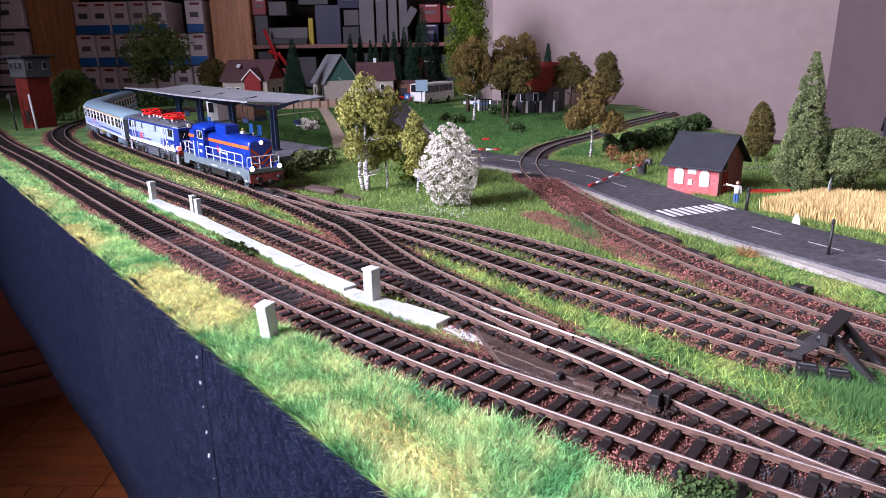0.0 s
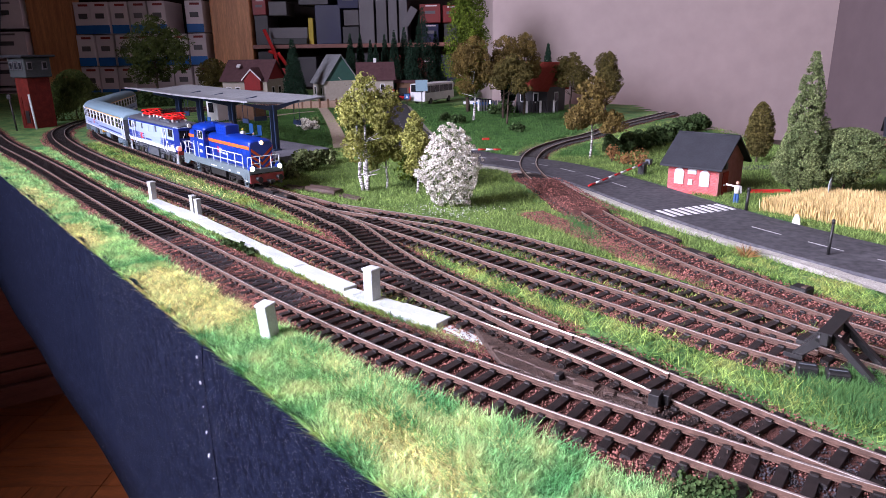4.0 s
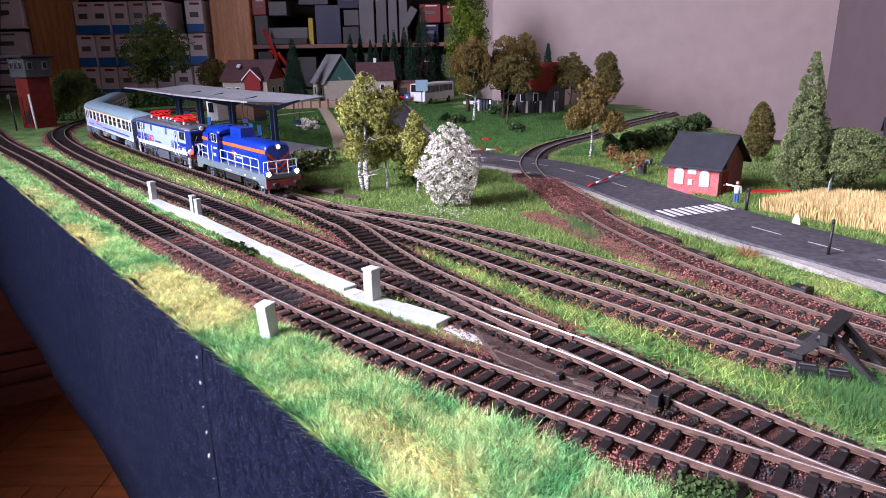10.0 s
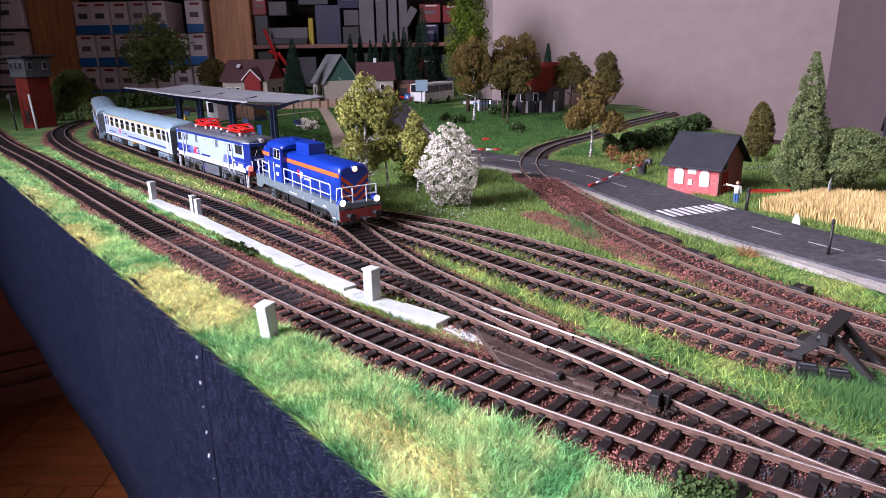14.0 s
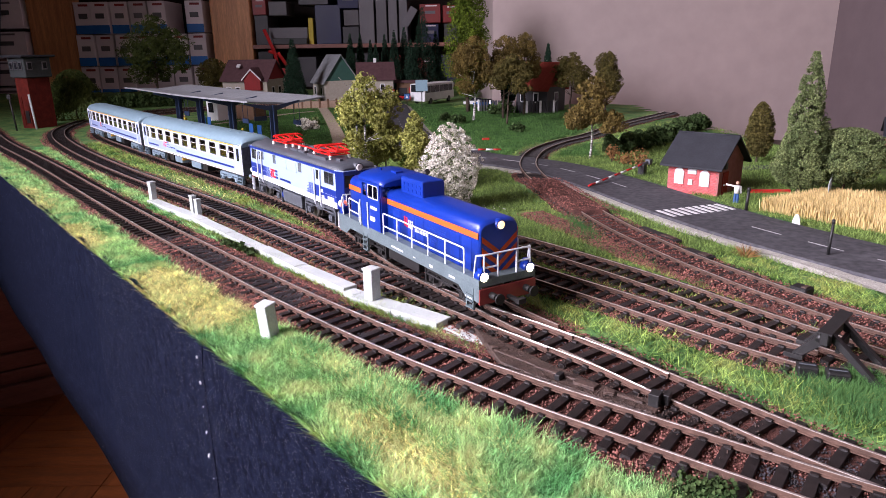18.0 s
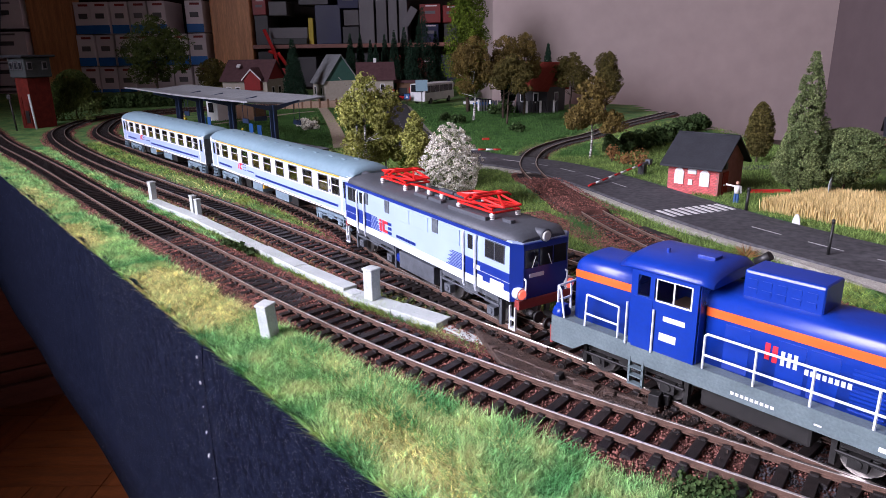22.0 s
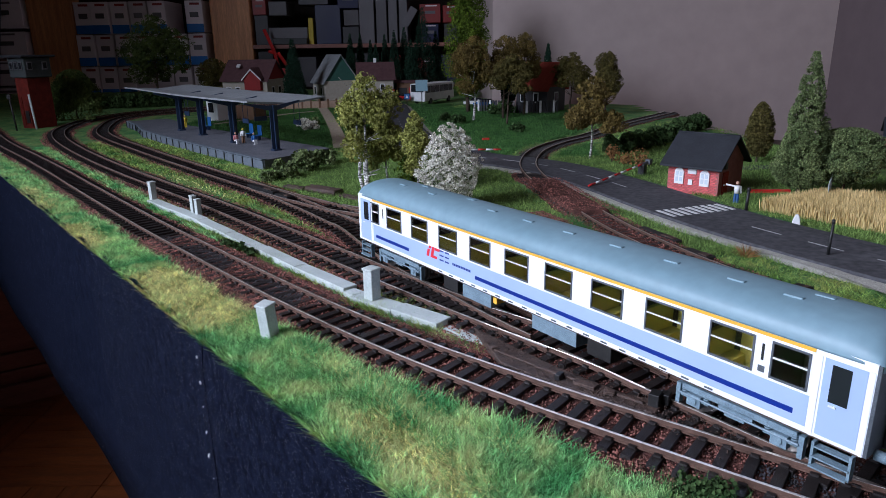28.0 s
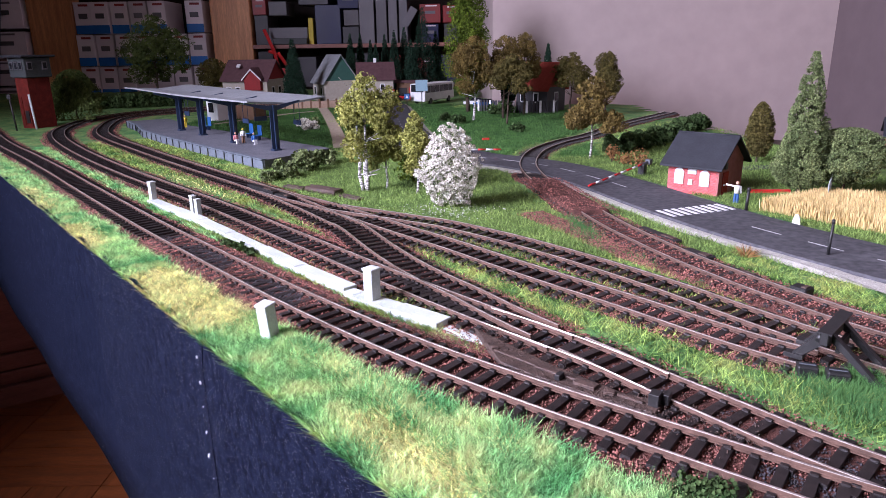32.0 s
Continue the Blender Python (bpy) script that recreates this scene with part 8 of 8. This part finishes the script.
def rank_grass():
    """Longer dark green grass round the buffer stop and along the branch track."""
    rng = np.random.default_rng(12)
    q = []
    for cx, cy, sx, sy, n in ((0.150, 0.222, 0.011, 0.012, 5200), (0.158, 0.236, 0.010, 0.008, 3200), (0.176, 0.243, 0.008, 0.008, 1600), (0.105, 0.480, 0.005, 0.020, 2200), (0.128, 0.425, 0.004, 0.016, 1800), (0.0745, 0.163, 0.008, 0.006, 1500)):
        q.append(np.array((cx, cy)) + rng.normal(0, 1, (n, 2)) * np.array((sx, sy)))
    q = np.concatenate(q)
    q = q[keep_off(q, 0.0165)]
    n = len(q)
    h = rng.uniform(0.003, 0.0068, n)
    ang, la = rng.uniform(0, 6.28, n), rng.uniform(0, 6.28, n)
    wv = np.stack([np.cos(ang), np.sin(ang)], 1) * rng.uniform(0.00010, 0.00020, n)[:, None]
    lean_ = np.stack([np.cos(la), np.sin(la)], 1) * (rng.uniform(0.1, 1.3, n) * h)[:, None]
    z0 = swell(q) - 0.0003
    V = np.stack([np.column_stack([q - wv, z0]), np.column_stack([q + wv, z0]), np.column_stack([q + lean_, z0 + h])], 1).reshape(-1, 3)
    tagged(raw_mesh("rank_grass", V, np.arange(3 * n).reshape(-1, 3), DARK_BLADES), "long dark green grass round the buffer stop", "grass", kind="stuff")


def lawn_grass(name, q, inside, tall, wide, lift, material, label):
    rng = np.random.default_rng(19)
    q = q[inside(q)]
    n = len(q)
    h = rng.uniform(0.45, 1, n) * tall
    ang, la = rng.uniform(0, 6.28, n), rng.uniform(0, 6.28, n)
    wv = np.stack([np.cos(ang), np.sin(ang)], 1) * (rng.uniform(0.5, 1, n) * wide)[:, None]
    lean_ = np.stack([np.cos(la), np.sin(la)], 1) * (rng.uniform(0.1, 1.3, n) * h)[:, None]
    z0 = swell(q) + lift
    V = np.stack([np.column_stack([q - wv, z0]), np.column_stack([q + wv, z0]), np.column_stack([q + lean_, z0 + h])], 1).reshape(-1, 3)
    tagged(raw_mesh(name, V, np.arange(3 * n).reshape(-1, 3), material), label, "grass", kind="stuff")


rg = np.random.default_rng(20)
lawn_grass("lawn_grass", np.column_stack([rg.uniform(-0.47, 0.28, 90000), 0.8 + 0.8 * rg.uniform(0, 1, 90000) ** 1.5]), village_lawn, 0.0046, 0.00034, 0.0012, LAWN_BLADES, "short dark green grass of the village lawn")
lawn_grass("meadow_grass", np.column_stack([-0.17 + 0.6 * rg.uniform(0, 1, 170000), 0.40 + 0.5 * rg.uniform(0, 1, 170000) ** 1.3]), meadow, 0.0046, 0.00024, 0.0006, MEADOW_BLADES, "deep green meadow grass beside the road")
DARK_BLADES = mat("dark_grass_blades", (0.11, 0.24, 0.07), (0.04, 0.11, 0.035), rough=0.75, scale=60, island=0.4)
rank_grass()




def stones():
    rng = np.random.default_rng(6)
    qs, zs = [], []
    for k, n in (("front", 62000), ("middle", 30000), ("station", 22000), ("exit", 14000), ("siding", 11000), ("yard", 11000), ("back", 14000), ("strip", 9000)):
        line, d = even(STRIP if k == "strip" else LINES[k], 0.002)
        near = np.hypot(line[:, 0] - 0.03, line[:, 1] - 0.1)
        w_ = np.where(near < 1.9, 1 / (near + 0.12) ** 1.4, 0)
        # more stones where the ballast lies over the sleepers
        if k in DEEP:
            w_ = w_ * np.where((line[:, 1] > DEEP[k][0]) & (line[:, 1] < DEEP[k][1]), 2.4, 1.0)
        i = rng.choice(len(line), n, p=w_ / w_.sum())
        o = rng.uniform(-1, 1, n)
        o = np.sign(o) * np.abs(o) ** 0.8 * {"siding": 0.0185, "yard": 0.0185, "strip": 0.0115, "back": 0.022, "exit": 0.0245, "front": 0.0275}.get(k, 0.0255)
        q = line[i] + np.stack([-d[i, 1], d[i, 0]], 1) * o[:, None] + rng.normal(0, 0.0008, (n, 2))
        z = np.where(np.abs(o) < 0.018, -0.0036, -0.0036 - (np.abs(o) - 0.018) * 0.20)
        if k in DEEP:
            z = np.where((q[:, 1] > DEEP[k][0]) & (q[:, 1] < DEEP[k][1]) & (np.abs(o) < 0.019), z + DEEP[k][2], z)
        if k == "back":
            z = np.where((q[:, 1] > BURIED[0]) & (q[:, 1] < BURIED[1]), z + 0.0033, z)
        if k == "strip":
            z = np.full(n, -0.0040)
        ok = on_table(q) & (distance(q, ROAD_LINE) > 0.037)
        # leave the rails free
        if k != "strip":
            ok &= (np.abs(np.abs(o) - GAUGE) > 0.0012) | ((k == "back") & (q[:, 1] > BURIED[0]) & (q[:, 1] < BURIED[1]))
        qs.append(q[ok])
        zs.append(z[ok])
    q, z = np.concatenate(qs), np.concatenate(zs)
    n = len(q)
    r = rng.uniform(0.00028, 0.00074, n) * np.clip(0.75 + 0.6 * np.hypot(q[:, 0], q[:, 1]), 0.9, 1.7)
    base = np.array([(1, 0, -0.3), (-0.5, 0.87, -0.3), (-0.5, -0.87, -0.3), (0.1, 0.1, 0.8)])
    a = rng.uniform(0, 6.28, n)
    V = np.repeat(base[None], n, 0) * (1 + rng.uniform(-0.35, 0.35, (n, 4, 3)))
    x = V[:, :, 0] * np.cos(a)[:, None] - V[:, :, 1] * np.sin(a)[:, None]
    y = V[:, :, 0] * np.sin(a)[:, None] + V[:, :, 1] * np.cos(a)[:, None]
    V = np.stack([x, y, V[:, :, 2]], 2) * r[:, None, None] + np.column_stack([q, z])[:, None, :]
    # sooty stones between the rails of the lines in use
    soot = np.zeros(n, bool)
    for k in ("middle", "front", "exit"):
        soot |= (distance(q, LINES[k]) < 0.007) & (np.sin(q[:, 0] * 57 + 1) * np.sin(q[:, 1] * 43) > 0.1)
    base_f = np.array([[0, 2, 1], [0, 1, 3], [1, 2, 3], [2, 0, 3]])
    for keep, name, material, label in ((~soot, "ballast_stones", STONES, "loose reddish brown ballast stones"), (soot, "sooty_stones", COAL_STONES, "loose soot-black ballast stones between the rails")):
        v = V[keep]
        F = (np.arange(len(v))[:, None, None] * 4 + base_f).reshape(-1, 3)
        tagged(raw_mesh(name, v.reshape(-1, 3), F, material), label, "ballast", kind="stuff")


stones()


def grit():
    """Dark crumbs of ballast and grease on the turnout cover and along the rails beside it."""
    rng = np.random.default_rng(41)
    n = 1500
    line, d = even(smooth_line([(0.016, 0.284), (0.028, 0.263), (0.045, 0.240), (0.075, 0.213), (0.10, 0.19)]), 0.001)
    i = rng.integers(0, len(line), n)
    q = line[i] + np.stack([-d[i, 1], d[i, 0]], 1) * rng.normal(0, 0.006, n)[:, None] + rng.normal(0, 0.0007, (n, 2))
    keep = (np.abs(distance(q, LINES["front"]) - GAUGE) > 0.0014) & (np.abs(distance(q, LINES["exit"]) - GAUGE) > 0.0014)
    q = q[keep]
    n = len(q)
    r = rng.uniform(0.00015, 0.00055, n)
    base = np.array([(1, 0, -0.3), (-0.5, 0.87, -0.3), (-0.5, -0.87, -0.3), (0.1, 0.1, 0.8)])
    V = base[None] * (1 + rng.uniform(-0.4, 0.4, (n, 4, 3))) * r[:, None, None] + np.column_stack([q, np.full(n, -0.0013)])[:, None, :]
    F = (np.arange(n)[:, None, None] * 4 + np.array([[0, 2, 1], [0, 1, 3], [1, 2, 3], [2, 0, 3]])).reshape(-1, 3)
    tagged(raw_mesh("grit", V.reshape(-1, 3), F, GREASE), "dark crumbs of grit on the turnout cover", "grit", kind="stuff")


grit()


LINT = mat("pale_lint", (0.40, 0.42, 0.48), (0.10, 0.11, 0.15), rough=0.9, scale=200, island=0.8)


def lint():
    """Pale fibres caught in the felt skirt, and its own nap standing up along the top edge."""
    rng = np.random.default_rng(15)
    n = 52000
    u = np.concatenate([rng.uniform(-0.75, 0.05, n // 3), rng.uniform(-0.36, 0.05, n - n // 3)])
    z = -0.005 - 0.205 * rng.uniform(0, 1, n) ** 1.1
    q = uv(u, np.full(n, -0.0048))
    a = rng.normal(0.15, 0.75, n)
    ln = rng.uniform(0.0004, 0.0017, n) * rng.uniform(0.3, 1, n)
    du = np.outer(np.sin(a) * ln, EDGE_E) - np.outer(rng.uniform(0, 0.0005, n), EDGE_N)
    dz = np.cos(a) * ln
    w_ = np.outer(rng.uniform(0.00004, 0.00010, n), EDGE_E)
    V = np.stack([np.column_stack([q - w_, z]), np.column_stack([q + w_, z]), np.column_stack([q + du, z + dz])], 1).reshape(-1, 3)
    tagged(raw_mesh("lint", V, np.arange(3 * n).reshape(-1, 3), LINT, skirt), kind="stuff")
    n = 9000
    u = rng.uniform(-0.75, 0.05, n)
    q = uv(u, rng.uniform(-0.0035, 0.0004, n))
    z = rng.uniform(-0.0065, -0.0042, n)
    a = rng.normal(0, 0.7, n)
    ln = rng.uniform(0.0006, 0.0024, n)
    du = np.outer(np.sin(a) * ln, EDGE_E) - np.outer(rng.uniform(-0.0006, 0.001, n), EDGE_N)
    w_ = EDGE_E * 0.00008
    V = np.stack([np.column_stack([q - w_, z]), np.column_stack([q + w_, z]), np.column_stack([q + du, z + np.cos(a) * ln])], 1).reshape(-1, 3)
    tagged(raw_mesh("nap", V, np.arange(3 * n).reshape(-1, 3), CLOTH, skirt), kind="stuff")


lint()

rng = random.Random(21)
for k in range(64):
    z = -0.085 - 0.10 * rng.betavariate(2, 2) if k > 10 else -0.012 - k * 0.013
    p = EDGE_O + EDGE_E * (SEAM + rng.uniform(-0.0010, 0.0010)) - EDGE_N * 0.0058
    bm = bmesh.new()
    rod(bm, (p[0], p[1], z), (p[0] + rng.uniform(-1, 1) * 0.0005, p[1], z - rng.uniform(0.0003, 0.0018)), rng.uniform(0.00022, 0.00055), n=4)
    part("stitch", bm, WHITE, skirt, "white thread of the seam" if k == 0 else "")


def trough_weeds():
    """Olive weeds creeping along and over the edges of the cable trough."""
    rng = np.random.default_rng(51)
    qs = []
    for pts, n, w_ in ((TROUGH, 5200, 0.0046), (TROUGH2, 3600, 0.0056)):
        line, d = even(smooth_line(pts), 0.001)
        i = rng.integers(0, len(line), n)
        side = np.where(rng.uniform(0, 1, n) < 0.62, -1, 1)
        patch = 0.5 + 0.5 * np.sin(i * 0.11) * np.sin(i * 0.037 + 1)
        keep = rng.uniform(0, 1, n) < patch
        q = line[i] + np.stack([-d[i, 1], d[i, 0]], 1) * (side * (w_ + rng.normal(0.0012, 0.0011, n)))[:, None] + rng.normal(0, 0.0006, (n, 2))
        qs.append(q[keep])
    q = np.concatenate(qs)
    n = len(q)
    blades_mesh("trough_weeds", q, rng.uniform(0.0022, 0.0062, n), rng.uniform(0.00007, 0.00018, n), rng.uniform(0.3, 1.4, n), rng, YARD_BLADES, "olive weeds along the cable trough")


trough_weeds()


def petals():
    """Fallen white petals under the blossoming tree."""
    rng = np.random.default_rng(31)
    n = 520
    q = np.array((0.004, 0.525)) + rng.normal(0, 1, (n, 2)) * np.array((0.020, 0.014))
    q = q[keep_off(q)]
    n = len(q)
    a = rng.uniform(0, 6.28, n)
    d = np.stack([np.cos(a), np.sin(a)], 1) * 0.00055
    z = np.full(n, GROUND) + rng.uniform(0.0015, 0.003, n)
    e = np.stack([-d[:, 1], d[:, 0]], 1)
    V = np.stack([np.column_stack([q - d, z]), np.column_stack([q + e, z + 0.0004]), np.column_stack([q + d, z])], 1).reshape(-1, 3)
    tagged(raw_mesh("petals", V, np.arange(3 * n).reshape(-1, 3), WHITE), "fallen white petals in the grass", "petals", kind="stuff")


petals()
# ---- the train's travel ----
TRAVEL = [(0, 1.312), (3.5, 1.312), (5.5, 1.315), (8.5, 1.315), (9, 1.328), (9.5, 1.338), (10, 1.348), (10.5, 1.362), (11, 1.377), (11.5, 1.394), (12, 1.412), (12.5, 1.430), (13, 1.448), (13.5, 1.469), (14, 1.491), (14.5, 1.512), (16.5, 1.603), (17, 1.627), (18, 1.675), (19, 1.7220), (20, 1.768), (20.5, 1.7895), (21, 1.817), (21.5, 1.849), (22, 1.884), (22.5, 1.932), (23, 1.985), (23.5, 2.038), (24, 2.092), (24.5, 2.144), (25, 2.1962), (25.5, 2.2495), (27.5, 2.4592), (28, 2.5117), (28.5, 2.565), (29, 2.6183), (29.5, 2.6713), (30, 2.7265), (30.5, 2.7785), (31, 2.83), (32, 2.93)]
PATH_S = np.concatenate([[0], np.cumsum(np.linalg.norm(np.diff(TRAIN_PATH, axis=0), axis=1))])


def on_path(s):
    return Vector((float(np.interp(s, PATH_S, TRAIN_PATH[:, 0])), float(np.interp(s, PATH_S, TRAIN_PATH[:, 1]))))


def vehicle_pose(centre, pivots):
    """The pose of a vehicle whose two pivots stand on the track."""
    a, b = on_path(centre - pivots / 2), on_path(centre + pivots / 2)
    c = (a + b) / 2
    return pose(c.x, c.y, 0, 0, 0, math.degrees(math.atan2(b.y - a.y, b.x - a.x)))


def motions():
    times = sorted({t for t, s in TRAVEL} | {t / 2 for t in range(17, 64)})
    for ob, offset, pivots in TRAIN:
        rows = []
        for t in times:
            s = float(np.interp(t, [r[0] for r in TRAVEL], [r[1] for r in TRAVEL]))
            rows.append((t, vehicle_pose(s + offset, pivots)))
        walk(ob, rows)


motions()
